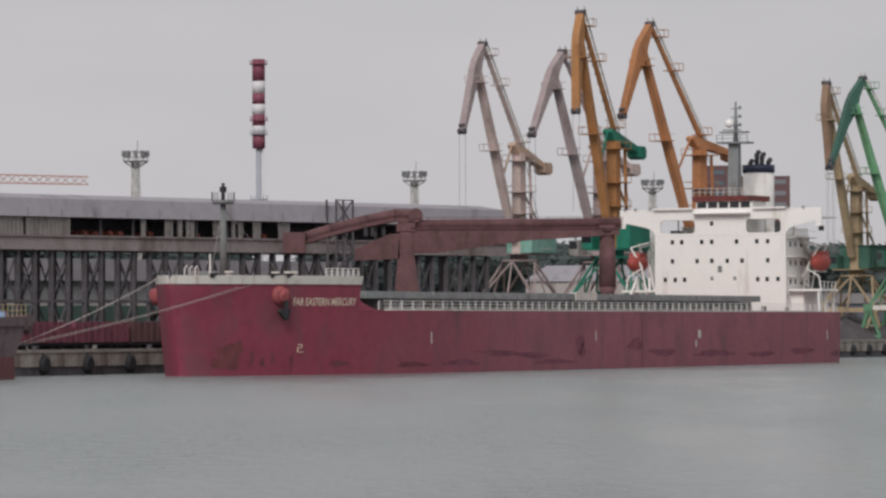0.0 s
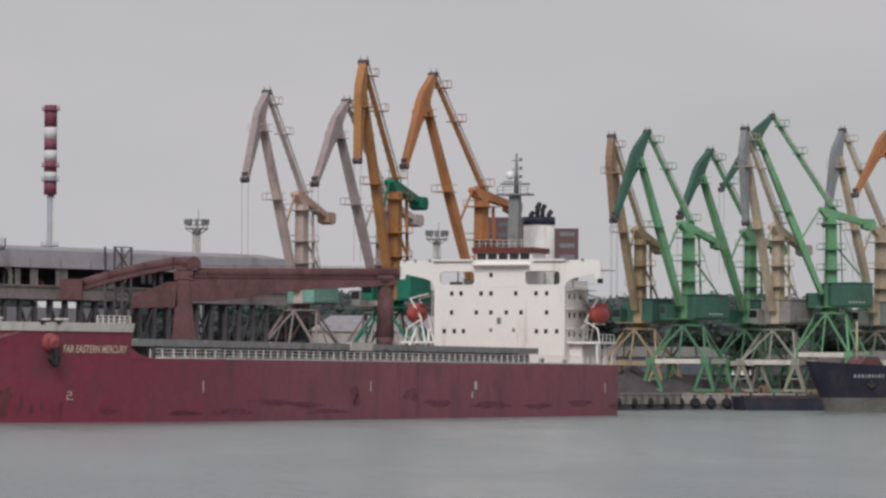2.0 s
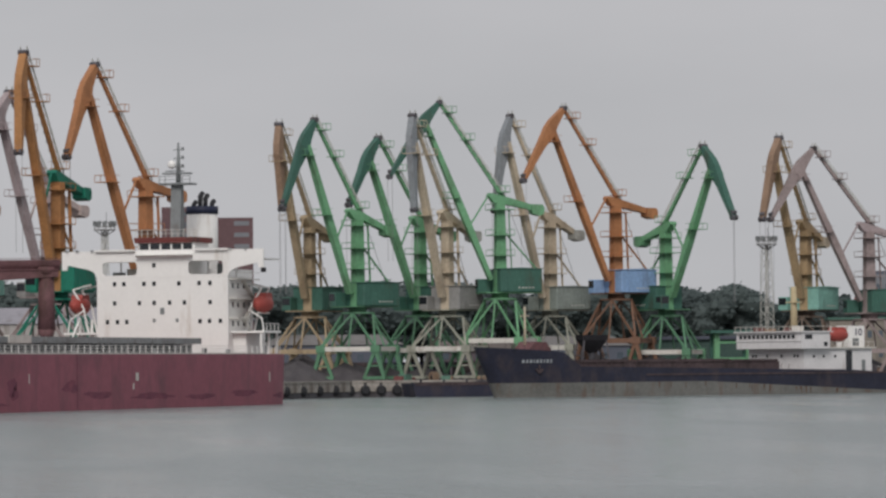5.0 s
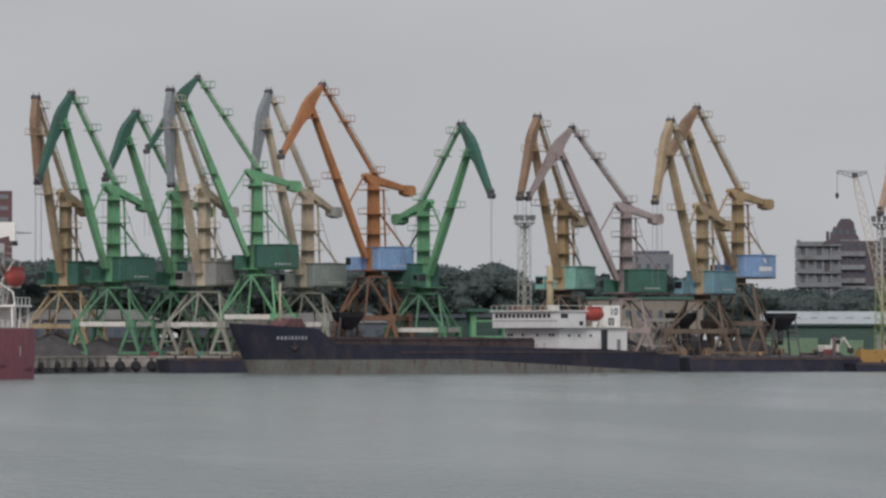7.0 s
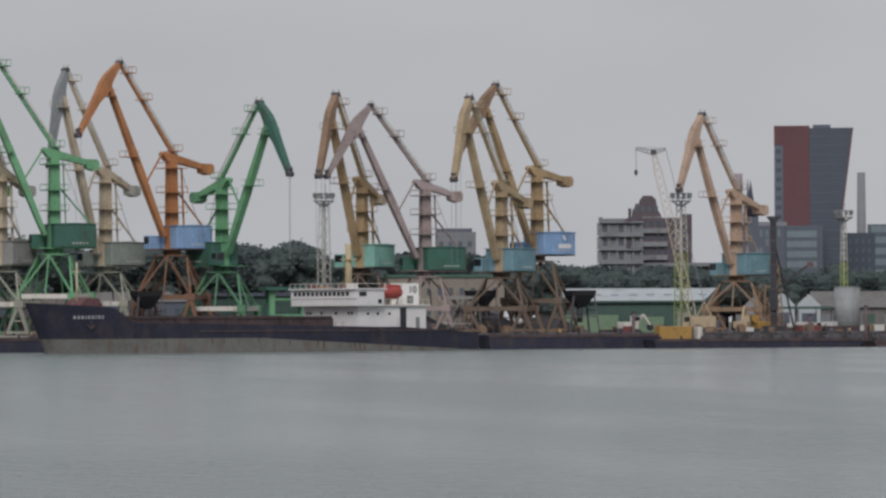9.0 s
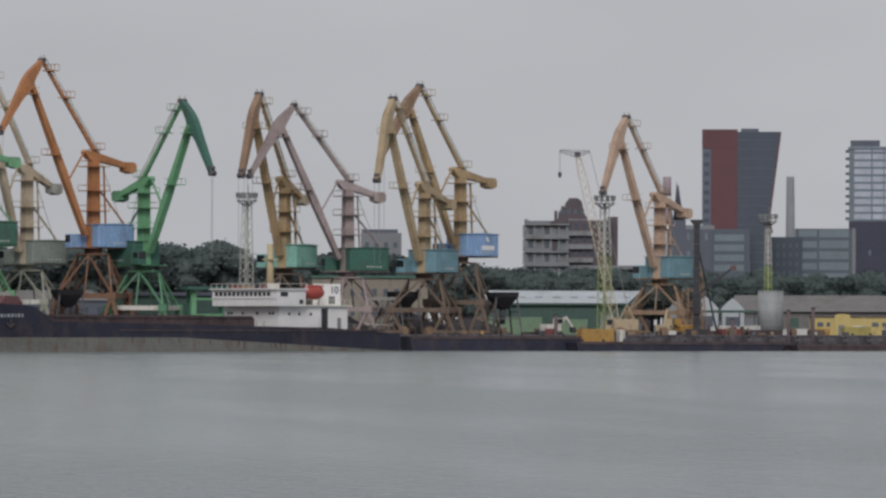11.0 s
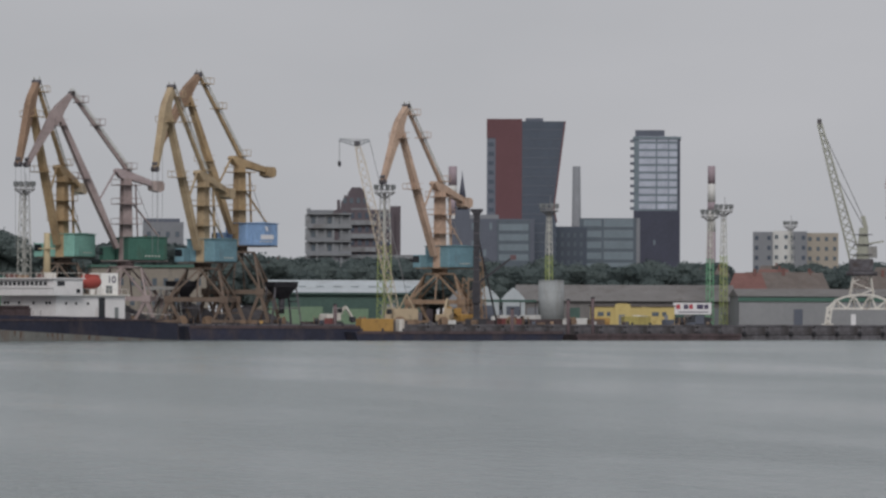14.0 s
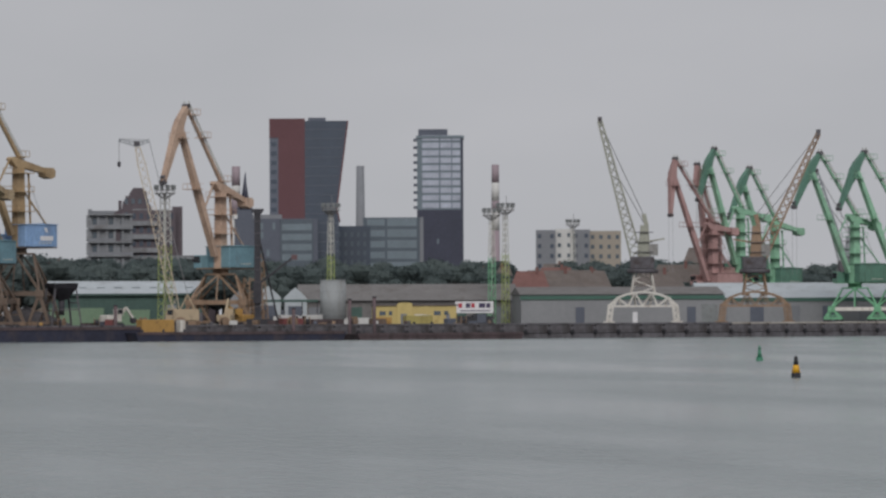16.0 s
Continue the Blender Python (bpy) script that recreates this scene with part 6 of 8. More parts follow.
    for y in (-4.5, 4.5):
        part("stern_rail", beam(B(), (-2.5, y, 4.4), (6, y * 1.5, 4.6), 0.08), "off_white", s)
        part("stern_bollard", tube(B(), (1.5, y, 2.9), (1.5, y, 3.9), 0.3, n=10), "dark_plant", s)
    part("stern_winch", tube(B(), (4.5, -1.5, 4.1), (4.5, 1.5, 4.1), 0.7, n=12), "steel_dark", s)
    return s


cargo_ship()


def barge(at, turn, length, width, height, material, label):
    b = thing("barge", at, turn, label, "barge")
    bm = B()
    prism(bm, [(0, height), (0.8, -0.8), (length - 0.8, -0.8), (length, height)], -width / 2, width / 2)
    part("hull", bm, material, b)
    bm = B()
    box(bm, 0.4, length - 0.4, -width / 2 - 0.12, -width / 2 + 0.05, height - 0.35, height + 0.15)
    part("rubbing_strake", bm, "hold_rust", b)
    for k in range(int(length / 4)):
        part("bollard", tube(B(), (1.5 + 4 * k, -width / 2 + 0.5, height), (1.5 + 4 * k, -width / 2 + 0.5, height + 0.6), 0.2), "dark_plant", b)
    return b


barge((85.0, 731.4, 0), 10.6, 24, 7, 2.3, "hull_black", "dark flat barge beside the quay corner")
barge((207.0, 753.5, 0), 10.6, 41, 9, 1.5, "hull_black", "low dark work barge moored along the quay")
barge((250.0, 761.0, 0), 10.6, 34, 7, 1.1, "hold_rust", "low rusty pontoon along the quay")
barge((177.5, 750.6, 0), 10.6, 33, 5, 2.4, "hull_black", "dark flat barge under the cranes")


# ---- buildings beyond the quay ----
def building(name, at, turn, w, d, h, wall, label, category="building", base=0.0):
    """A block whose front, w wide, faces its local -y; d deep."""
    b = thing(name, (at[0], at[1], GZ), turn, label, category)
    part("wall", box(B(), -w / 2, w / 2, 0, d, base, h), wall, b)
    return b


def windows(b, x0, x1, nx, z0, z1, nz, ww, wh, material="window", y=0.0, frame_m=None):
    me = finish(box(B(), -ww / 2, ww / 2, y - 0.06, y + 0.02, -wh / 2, wh / 2), "window")
    me.materials.append(M[material])
    for i in range(nx):
        for j in range(nz):
            x = x0 + (x1 - x0) * (i / (nx - 1) if nx > 1 else 0.5)
            z = z0 + (z1 - z0) * (j / (nz - 1) if nz > 1 else 0.5)
            share("window", me, b, (x, 0, z))


# red and dark office tower with one leaning edge
tw = thing("office_tower", (448.5, 1450, GZ), -16.7, "office tower, half red panels, half dark glass with a leaning edge", "tower")
H1 = 71.0 - GZ
part("blue_wall", box(B(), -13.2, -10.2, 0, 16, 0, H1 - 6.5), "facade_blue", tw, "blue-grey facade strip")
part("red_wall", box(B(), -10.2, -1.2, -0.15, 16, 0, H1 - 6.5), "brick_red", tw, "dull red facade")
part("red_crown", box(B(), -13.25, -1.15, -0.2, 16.1, H1 - 6.5, H1), "brick_red", tw, "dull red crown")
part("dark_wall", prism(B(), [(-1.2, 0), (10.6, 0), (10.4, 33.5), (9.4, 38.0), (13.2, H1 - 0.8), (-1.2, H1 - 0.8)], 0, 15), "glass_dark", tw, "dark glass facade")
part("edge_trim", prism(B(), [(10.4, 33.5), (9.4, 38.0), (13.2, H1 - 0.8), (13.75, H1 - 0.8), (9.95, 38.0), (10.9, 33.5)], -0.12, 15.1), "brick_red", tw, "thin red edge")
for k in range(20):
    z = 4 + 3.2 * k
    part("floor_line", box(B(), -1.15, 10.2 if z < 40 else 9.0 + (z - 38) * 0.128, -0.06, 0.0, z, z + 0.28), "slab_dark", tw)
for k in range(17):
    part("window", box(B(), -12.6, -10.8, -0.05, 0.0, 8 + 3.2 * k, 9.4 + 3.2 * k), "glass_dark", tw)
part("roof_plant", box(B(), 0, 6, 3, 9, H1 - 0.8, H1 + 0.4), "slab_dark", tw)

# square tower with bright window bands
sq = thing("apartment_tower", (558.8, 1640, GZ), -18.4, "tall square tower with pale window bands over a dark base", "tower")
H2 = 74.2 - GZ
part("lower_wall", box(B(), -9.0, 9.0, 0, 18, 0, 42.3), "tower_dark", sq, "dark plum cladding")
part("upper_wall", box(B(), -8.9, 8.9, 0.15, 18, 42.3, H2 - 1.6), "glass_pale", sq)
part("parapet", box(B(), -9.3, 9.4, -0.3, 18.2, H2 - 1.6, H2 - 0.6), "glass_pale", sq)
part("roof_house", box(B(), -8.4, 3.0, 2, 12, H2 - 0.6, H2 + 2.0), "slab_dark", sq)
for k in range(10):
    z = 43.0 + 2.92 * k
    for x0, x1 in ((-6.9, -0.4), (0.2, 4.4), (4.8, 7.9)):
        part("window", box(B(), x0, x1, -0.02, 0.14, z, z + 2.05), "glass_band", sq)
    part("balcony", box(B(), -10.3, -8.9, -0.2, 3.0, z - 0.3, z + 0.75), "slab_dark", sq)
part("corner_wall", box(B(), 8.2, 9.1, -0.1, 18.05, 0, H2 - 1.6), "tower_dark", sq)
part("window", box(B(), -1.2, -0.5, -0.06, 0.0, 29, 31), "glass_pale", sq)

# low glass blocks between the towers
gl = building("office_block", (510.8, 1550), -17.8, 22.0, 14, 37.2, "glass_slate", "low glass office block with pale window bands")
for k in range(5):
    part("window", box(B(), -9.6, -3.0, -0.08, 0.0, 18.2 + 4.0 * k, 20.6 + 4.0 * k), "glass_pale", gl)
    part("window", box(B(), -2.2, 8.6, -0.08, 0.0, 18.0 + 4.0 * k, 20.9 + 4.0 * k), "glass_pale", gl)
part("end_fin", box(B(), 9.8, 11.1, -0.3, 14, 0, 37.3), "flat_grey", gl)
dk = building("office_block", (434.1, 1440), -16.3, 28.1, 16, 34.2, "slab_dark", "dark low office block with scattered pale windows")
random.seed(5)
for i in range(7):
    for j in range(6):
        if random.random() < 0.42:
            part("window", box(B(), -13.2 + 2.0 * i, -12.3 + 2.0 * i, -0.06, 0, 15.5 + 3.0 * j, 17.8 + 3.0 * j), "glass_pale", dk)
part("glass_wing", box(B(), 1.5, 12.5, -0.4, 0.0, 8, 33.8), "glass_slate", dk)
for j in range(4):
    part("window", box(B(), 2.0, 12.0, -0.5, -0.4, 20 + 3.4 * j, 22.2 + 3.4 * j), "glass_pale", dk)
part("roof_plant", box(B(), -8, 2, 2, 9, 34.2, 35.6), "flat_grey", dk)
d2 = building("office_block", (479.5, 1500), -17.3, 13.0, 12, 33.0, "glass_dark", "dark narrow office block")
windows(d2, -4.5, 4.5, 5, 17, 30, 5, 0.9, 1.6, "glass_slate")

# concrete block under construction and brick blocks
cb = thing("unfinished_building", (283.9, 1070, GZ), -14.2, "raw concrete apartment block under construction with open floors", "building")
for j in range(8):
    z = 3.4 * j
    part("floor_slab", box(B(), -5.6, 5.6, -0.6, 10, z + 2.9, z + 3.25), "build_conc", cb)
    for i in range(6):
        part("pillar", box(B(), -5.3 + 2.02 * i, -4.8 + 2.02 * i, 0, 0.5, z, z + 2.9), "build_conc", cb)
    part("back_wall", box(B(), -5.4, 5.4, 0.75, 1.0, z, z + 2.9), "build_conc", cb)
    for i in (0, 2, 3):
        part("window_hole", box(B(), -4.5 + 2.02 * i, -3.4 + 2.02 * i, 0.69, 0.75, z + 0.5, z + 2.4), "glass_slate", cb)
    part("balcony_front", box(B(), -5.6, 1.0 if j % 2 else 5.5, -0.62, -0.54, z + 3.25, z + 4.0), "flat_grey" if j % 3 else "build_conc", cb)
    part("end_wall", box(B(), -6.0, -5.3, -0.3, 9.5, z, z + 2.9), "build_conc", cb)
    if j % 2:
        part("infill_wall", box(B(), -2.9, -0.9, 0.5, 0.7, z, z + 2.9), "flat_grey", cb)
    part("infill_wall", box(B(), 1.2, 2.4, 0.5, 0.7, z, z + 2.9), "build_brick" if j % 3 == 0 else "build_conc", cb)
part("parapet", box(B(), -5.6, -4.6, -0.6, 4, 27.2, 28.2), "build_conc", cb)
bb = building("apartment_block", (299.9, 1090), -14.7, 11.5, 12, 28.5, "build_brick", "brick and concrete apartment block behind the cranes")
for j in range(5):
    part("balcony", box(B(), -5.8, 1.2, -1.0, 0, 11 + 3.4 * j, 12.2 + 3.4 * j), "build_conc", bb)
windows(bb, -4.8, 4.6, 6, 13.2, 27, 5, 0.9, 1.4, "glass_dark")
bt = thing("apartment_block", (298.0, 1100, GZ), -14.5, "stepped brick apartment tower with a rounded top", "building")
part("wall", prism(B(), [(-5.5, 0), (4.0, 0), (4.0, 29.5), (3.1, 30.9), (2.7, 33.5), (1.6, 34.4), (-0.6, 34.4), (-1.6, 33.0), (-1.9, 31.2), (-3.3, 31.0), (-3.5, 29.0), (-5.5, 28.4)], 0, 12), "build_brick", bt)
for x in (-4.4, -2.6):
    part("chimney_pot", box(B(), x, x + 0.8, 2, 3, 28.6 if x < -4 else 30.9, 31.2 if x < -4 else 32.4), "build_brick", bt)
for z in (24.5, 28.0):
    part("balcony", box(B(), -0.8, 4.2, -1.0, 0, z, z + 1.0), "build_conc", bt)
windows(bt, -2.4, 2.8, 4, 24, 31, 3, 0.9, 1.3, "glass_slate")
bs = building("apartment_block", (306.8, 1092), -14.8, 2.6, 12, 29.5, "build_brick", "narrow brick stair tower")
lb = building("terrace", (303.0, 1080), -14.9, 22.0, 12, 16.6, "build_brick", "low brick terrace with a pale balcony rail")
part("balcony", box(B(), -11, 11, -1.2, 0, 16.0, 16.9), "build_conc", lb)
windows(lb, -9.5, 9.5, 9, 9.5, 13.5, 2, 1.2, 1.5, "glass_slate")

# church spire behind the offices
ch = thing("church_spire", (397.7, 1350, GZ), -16.4, "slim dark church spire rising behind the offices", "church")
part("tower", box(B(), -2.4, 2.4, 0, 5, 0, 35), "slab_dark", ch)
part("spire", tube(B(), (0, 2.5, 35), (0, 2.5, 46.4), 1.7, 0.08, n=8), "tower_dark", ch)
for sx in (-2.0, 2.0):
    part("pinnacle", tube(B(), (sx, 0.5, 35), (sx, 0.5, 38.4), 0.4, 0.05, n=6), "tower_dark", ch)

# other city blocks
f7 = building("apartment_block", (248.2, 1100), -12.3, 10.3, 10, 25.1, "flat_grey", "plain grey block with a darker roof storey")
part("roof_storey", box(B(), -5.0, 4.2, 1, 9, 25.1, 26.0), "slab_dark", f7)
windows(f7, -3.6, 3.6, 4, 12, 22, 4, 1.0, 1.3, "glass_slate")
rb = thing("apartment_block", (69.3, 1000, GZ), -4.0, "brown tower block beyond the deckhouse, two heights", "building")
part("wall", box(B(), -2.0, 9.5, 0, 12, 0, 36.8), "brown_block", rb)
part("high_wall", box(B(), -11.2, -2.0, 1, 13, 0, 39.3), "brown_block", rb)
for j in range(4):
    part("window", box(B(), 5.2, 8.6, -0.06, 0, 27.2 + 2.6 * j, 28.2 + 2.6 * j), "flat_grey", rb)
    part("window", box(B(), -8.6, -5.4, 0.94, 1.0, 30 + 2.4 * j, 31 + 2.4 * j), "glass_slate", rb)
for at, turn, w, h, m, lab in (((498.5, 1350), -19.8, 6.4, 28.8, "flat_grey", "plain grey apartment block in town"), ((504.8, 1350), -20.0, 5.5, 29.2, "flat_white", "white apartment block with square windows"),
                               ((510.6, 1350), -20.2, 5.8, 29.0, "flat_grey", "blue-grey glazed apartment block"), ((518.9, 1350), -20.5, 10.4, 28.6, "flat_sand", "sand-coloured apartment block with square windows")):
    ab = building("apartment_block", at, turn, w, 12, h, m, lab)
    nx = max(2, int(w / 2.4))
    windows(ab, -w / 2 + 1.2, w / 2 - 1.2, nx, 14, h - 2, 5, 1.1, 1.3, "glass_slate" if m != "flat_grey" else "glass_dark")


def gabled(name, at, turn, w, d, eave, ridge, wall, roof, label, category="house"):
    b = thing(name, (at[0], at[1], GZ), turn, label, category)
    part("wall", box(B(), -w / 2, w / 2, 0, d, 0, eave), wall, b)
    bm = B()
    pts = [(-w / 2 - 0.4, -0.4, eave), (w / 2 + 0.4, -0.4, eave), (w / 2 - w * 0.12, d / 2, ridge), (-w / 2 + w * 0.12, d / 2, ridge), (-w / 2 - 0.4, d + 0.4, eave), (w / 2 + 0.4, d + 0.4, eave)]
    v = [bm.verts.new(p) for p in pts]
    for f in ((0, 1, 2, 3), (5, 4, 3, 2), (0, 3, 4), (1, 5, 2), (0, 4, 5, 1)):
        bm.faces.new([v[i] for i in f])
    part("roof", bm, roof, b)
    return b


random.seed(11)
HOUSES = [(350.5, 948, 8, 8.0, 11.7, "roof_red"), (361, 958, 19, 8.0, 12.0, "roof_brown"), (371, 968, 12, 8.0, 12.0, "roof_brown"), (378, 985, 10, 8, 11.6, "roof_brown"), (388, 965, 12, 8.0, 11.8, "roof_brown"),
          (465, 1300, 11, 13, 17.0, "roof_brown"), (487, 1310, 9, 13, 17.5, "roof_brown"), (209, 1100, 9, 15, 20.0, "roof_red"), (196, 1060, 12, 12, 17, "roof_brown"),
          (262, 1040, 12, 9, 14.8, "roof_red"), (222, 1090, 10, 13, 19, "roof_red"), (238, 1080, 9, 15, 20.5, "roof_red"), (395, 1100, 9, 10.5, 14.5, "roof_brown"), (408, 1090, 10, 10, 14.0, "roof_red"), (545, 1330, 12, 18, 23, "roof_brown"), (415, 1020, 14, 9, 14, "roof_brown")]
for x, y, w, e, r, m in HOUSES:
    hs = gabled("town_house", (x, y), -math.degrees(math.atan2(x, y)), w, 9, e, r, "build_brick" if random.random() < 0.5 else "flat_sand", m, "town house with a %s tiled roof among trees" % ("red" if m == "roof_red" else "weathered brown"))
    windows(hs, -w / 2 + 1.4, w / 2 - 1.4, max(2, int(w / 2.6)), e - 3.6, e - 1.6, 2, 0.8, 1.1, "glass_dark")
    part("chimney_stack", box(B(), 1.2, 1.9, 3.5, 4.2, r - 1.6, r + 0.9), "roof_red", hs)

# ---- sheds and yards along the quay ----
ws = thing("warehouse", (240.4, 880, GZ), -12.5, "long green warehouse with a pale metal roof", "warehouse")
part("wall", box(B(), -16.5, 14.5, 0, 20, 0, 6.3), "wall_green", ws)
part("roof", prism(B(), [(-17, 6.1), (15.0, 6.1), (15.0, 6.5), (-17, 6.5)], -0.8, 0.2), "wall_green", ws)
bm = B()
v = [bm.verts.new(p) for p in ((-17, -0.9, 6.5), (12.0, -0.9, 6.5), (15.2, 9.5, 9.1), (-17, 9.5, 9.1), (-17, 21, 6.5), (15.2, 21, 6.5))]
for f in ((0, 1, 2, 3), (3, 2, 5, 4), (1, 5, 2), (0, 3, 4)):
    bm.faces.new([v[i] for i in f])
part("metal_roof", bm, "roof_pale", ws, "pale blue-grey metal roof with rooflights")
for k in range(8):
    part("rooflight", box(B(), -14 + 3.6 * k, -12.4 + 3.6 * k, 3.6, 5.0, 7.70, 7.78), "glass_slate", ws)
for k in range(9):
    part("wall_rib", box(B(), -16.5 + 3.8 * k, -16.3 + 3.8 * k, -0.12, 0, 0, 6.1), "wall_green", ws)
part("lime_wall", box(B(), -16.4, -5.5, -1.6, -1.3, 0, 3.6), "wall_lime", ws, "lime green fence panels")
part("lime_wall", box(B(), -3.0, 3.8, -1.6, -1.3, 0, 3.2), "wall_lime", ws)
part("door", box(B(), 6.4, 9.2, -0.1, 0, 0, 4.2), "wall_grey", ws)
lo = thing("warehouse", (305.6, 895, GZ), -16.0, "very long low shed with a weathered grey-brown roof", "warehouse")
part("wall", box(B(), -24, 21.8, 0, 22, 0, 5.0), "roof_grey", lo)
bm = B()
v = [bm.verts.new(p) for p in ((-24.3, -0.8, 5.0), (22.2, -0.8, 5.0), (22.2, 11, 8.5), (-24.3, 11, 8.5), (-24.3, 22.8, 5.0), (22.2, 22.8, 5.0))]
for f in ((0, 1, 2, 3), (3, 2, 5, 4), (1, 5, 2), (0, 3, 4)):
    bm.faces.new([v[i] for i in f])
part("roof", bm, "roof_grey", lo)
for k in range(10):
    part("shed_door", box(B(), -22 + 4.4 * k, -19.6 + 4.4 * k, -0.1, 0, 0, 3.6), "wall_green" if k % 3 else "flat_grey", lo)
gw = thing("warehouse", (334.3, 850, GZ), -15.5, "grey metal-clad warehouse with a green eave band", "warehouse")
part("wall", box(B(), -19.3, 22.0, 0, 30, 0, 6.0), "wall_grey", gw)
part("eave_band", box(B(), -19.5, 22.2, -0.25, 0.1, 4.95, 5.75), "wall_green_trim", gw, "green eave band")
bm = B()
v = [bm.verts.new(p) for p in ((-19.6, -0.4, 6.0), (22.3, -0.4, 6.0), (22.3, 14, 7.6), (-19.6, 14, 7.6), (-19.6, 30.4, 6.0), (22.3, 30.4, 6.0))]
for f in ((0, 1, 2, 3), (3, 2, 5, 4), (1, 5, 2), (0, 3, 4)):
    bm.faces.new([v[i] for i in f])
part("roof", bm, "roof_grey", gw)
for x in (-8.2, 14.5):
    part("door", box(B(), x, x + 1.8, -0.12, 0, 0, 3.4), "slab_dark", gw)
part("door", box(B(), 3.4, 4.4, -0.12, 0, 0.2, 2.4), "sign_white", gw)
part("vehicle_door", box(B(), 17.5, 20.8, -0.1, 0, 0, 4.0), "ship_grey", gw)
bm = B()
for k in range(28):
    box(bm, -18.6 + 1.45 * k, -18.54 + 1.45 * k, -0.05, 0, 0, 4.9)
part("cladding_rib", bm, "wall_grey", gw)
g2 = thing("warehouse", (402.5, 905, GZ), -15.5, "pale-roofed grey warehouse beyond the portal", "warehouse")
part("wall", box(B(), -26, 30, 0, 25, 0, 4.6), "wall_grey", g2)
part("eave_band", box(B(), -26.2, 30.2, -0.2, 0.1, 4.6, 5.4), "wall_green_trim", g2)
bm = B()
v = [bm.verts.new(p) for p in ((-26.3, -0.4, 5.4), (30.3, -0.4, 5.4), (30.3, 12, 8.8), (-26.3, 12, 8.8), (-26.3, 25.4, 5.4), (30.3, 25.4, 5.4))]
for f in ((0, 1, 2, 3), (3, 2, 5, 4), (1, 5, 2), (0, 3, 4)):
    bm.faces.new([v[i] for i in f])
part("roof", bm, "roof_pale", g2)
for k in range(6):
    part("door", box(B(), -23 + 8 * k, -20 + 8 * k, -0.1, 0, 0, 3.6), "slab_dark" if k % 2 else "flat_grey", g2)
bgb = thing("warehouse", (196.0, 900, GZ), -8.0, "long sand-coloured building with small square windows behind the cranes", "warehouse")
part("wall", box(B(), -5, 19, 0, 14, 0, 11.6), "dull_sand", bgb)
part("roof", box(B(), -5.3, 19.4, -0.4, 14.4, 11.6, 12.1), "wall_green_trim", bgb)
windows(bgb, -3.5, 17, 10, 4.5, 8.6, 2, 0.9, 1.5, "glass_slate")
ye = thing("yellow_building", (283.3, 825, GZ + 0.02), -14.0, "low yellow quayside building with a raised centre", "building")
part("wall", box(B(), -8.0, 8.0, 0, 8, 0, 3.7), "wall_yellow", ye)
part("front_gable", prism(B(), [(-3.6, 0), (-0.6, 0), (-0.6, 4.1), (-1.2, 4.35), (-3.0, 4.35), (-3.6, 4.1)], -0.3, 0.3), "wall_yellow", ye)
part("east_wing", box(B(), 1.6, 2.4, -0.15, 4, 0, 3.9), "wall_yellow", ye)
part("roof", box(B(), -8.2, 8.2, -0.2, 8.2, 3.7, 4.0), "roof_brown", ye)
for x, w, z in ((-7.0, 1.2, 1.9), (-5.2, 0.7, 1.9), (3.6, 1.3, 1.9), (5.6, 0.8, 1.9)):
    part("window", box(B(), x, x + w, -0.06, 0, z, z + 0.8), "glass_slate", ye)
part("door", box(B(), -2.9, -1.7, -0.36, -0.3, 0, 2.2), "flat_grey", ye)
part("door", box(B(), 6.0, 6.7, -0.06, 0, 0, 2.2), "flat_grey", ye)
bn = thing("banner_board", (299.8, 838, GZ), -14.0, "white advertising banner with blurred dark and red print", "banner")
part("board", box(B(), -3.8, 3.8, 0, 0.15, 2.3, 4.6), "sign_white", bn)
for k, (x, w, m) in enumerate(((-3.2, 0.8, "sign_red"), (-1.7, 0.9, "sign_ink"), (-0.6, 0.7, "sign_red"), (0.9, 1.3, "sign_ink"), (2.4, 0.8, "sign_ink"))):
    part("print_bar", box(B(), x, x + w, -0.03, 0, 3.35, 4.25), m, bn)
part("print_bar", box(B(), -2.8, 3.2, -0.03, 0, 2.65, 2.85), "sign_ink", bn)
for x in (-3.6, 0, 3.6):
    part("post", box(B(), x, x + 0.15, 0.15, 0.3, 0, 4.0), "dark_plant", bn)
# dark block stands in for the shade under the board
part("shade_wall", box(B(), -3.6, 3.6, 0.4, 3.0, 0, 1.7), "dark_plant", bn)

si = thing("storage_silo", (274.2, 850, GZ), 0, "round grey steel silo on the quay", "silo")
part("shell", tube(B(), (0, 0, 0), (0, 0, 8.8), 2.55, n=28), "silo", si)
part("roof", tube(B(), (0, 0, 8.8), (0, 0, 9.0), 2.62, 2.5, n=28), "silo", si)
for z in (2.2, 4.4, 6.6):
    part("hoop", tube(B(), (0, 0, z), (0, 0, z + 0.07), 2.57, n=28), "silo", si)
for at, w, h in (((264.2, 862), 5.2, 7.9), ((270.2, 863), 4.7, 7.6), ((259.5, 866), 4.4, 7.2)):
    tn = thing("storage_tent", (at[0], at[1], GZ), -16, "pale pitched fabric storage tent", "tent")
    arc = [(-w / 2, 0), (-w / 2, h * 0.70), (-w * 0.25, h * 0.87), (0, h), (w * 0.25, h * 0.87), (w / 2, h * 0.70), (w / 2, 0)]
    part("cover", prism(B(), arc, 0, 12), "wall_grey" if w < 4.5 else "roof_pale", tn)
    part("door_flap", box(B(), -w * 0.3, w * 0.3, -0.06, 0, 0, h * 0.5), "slab_dark", tn)
cp = thing("canopy", (267.0, 852, GZ), -14, "open green steel canopy over parked goods", "canopy")
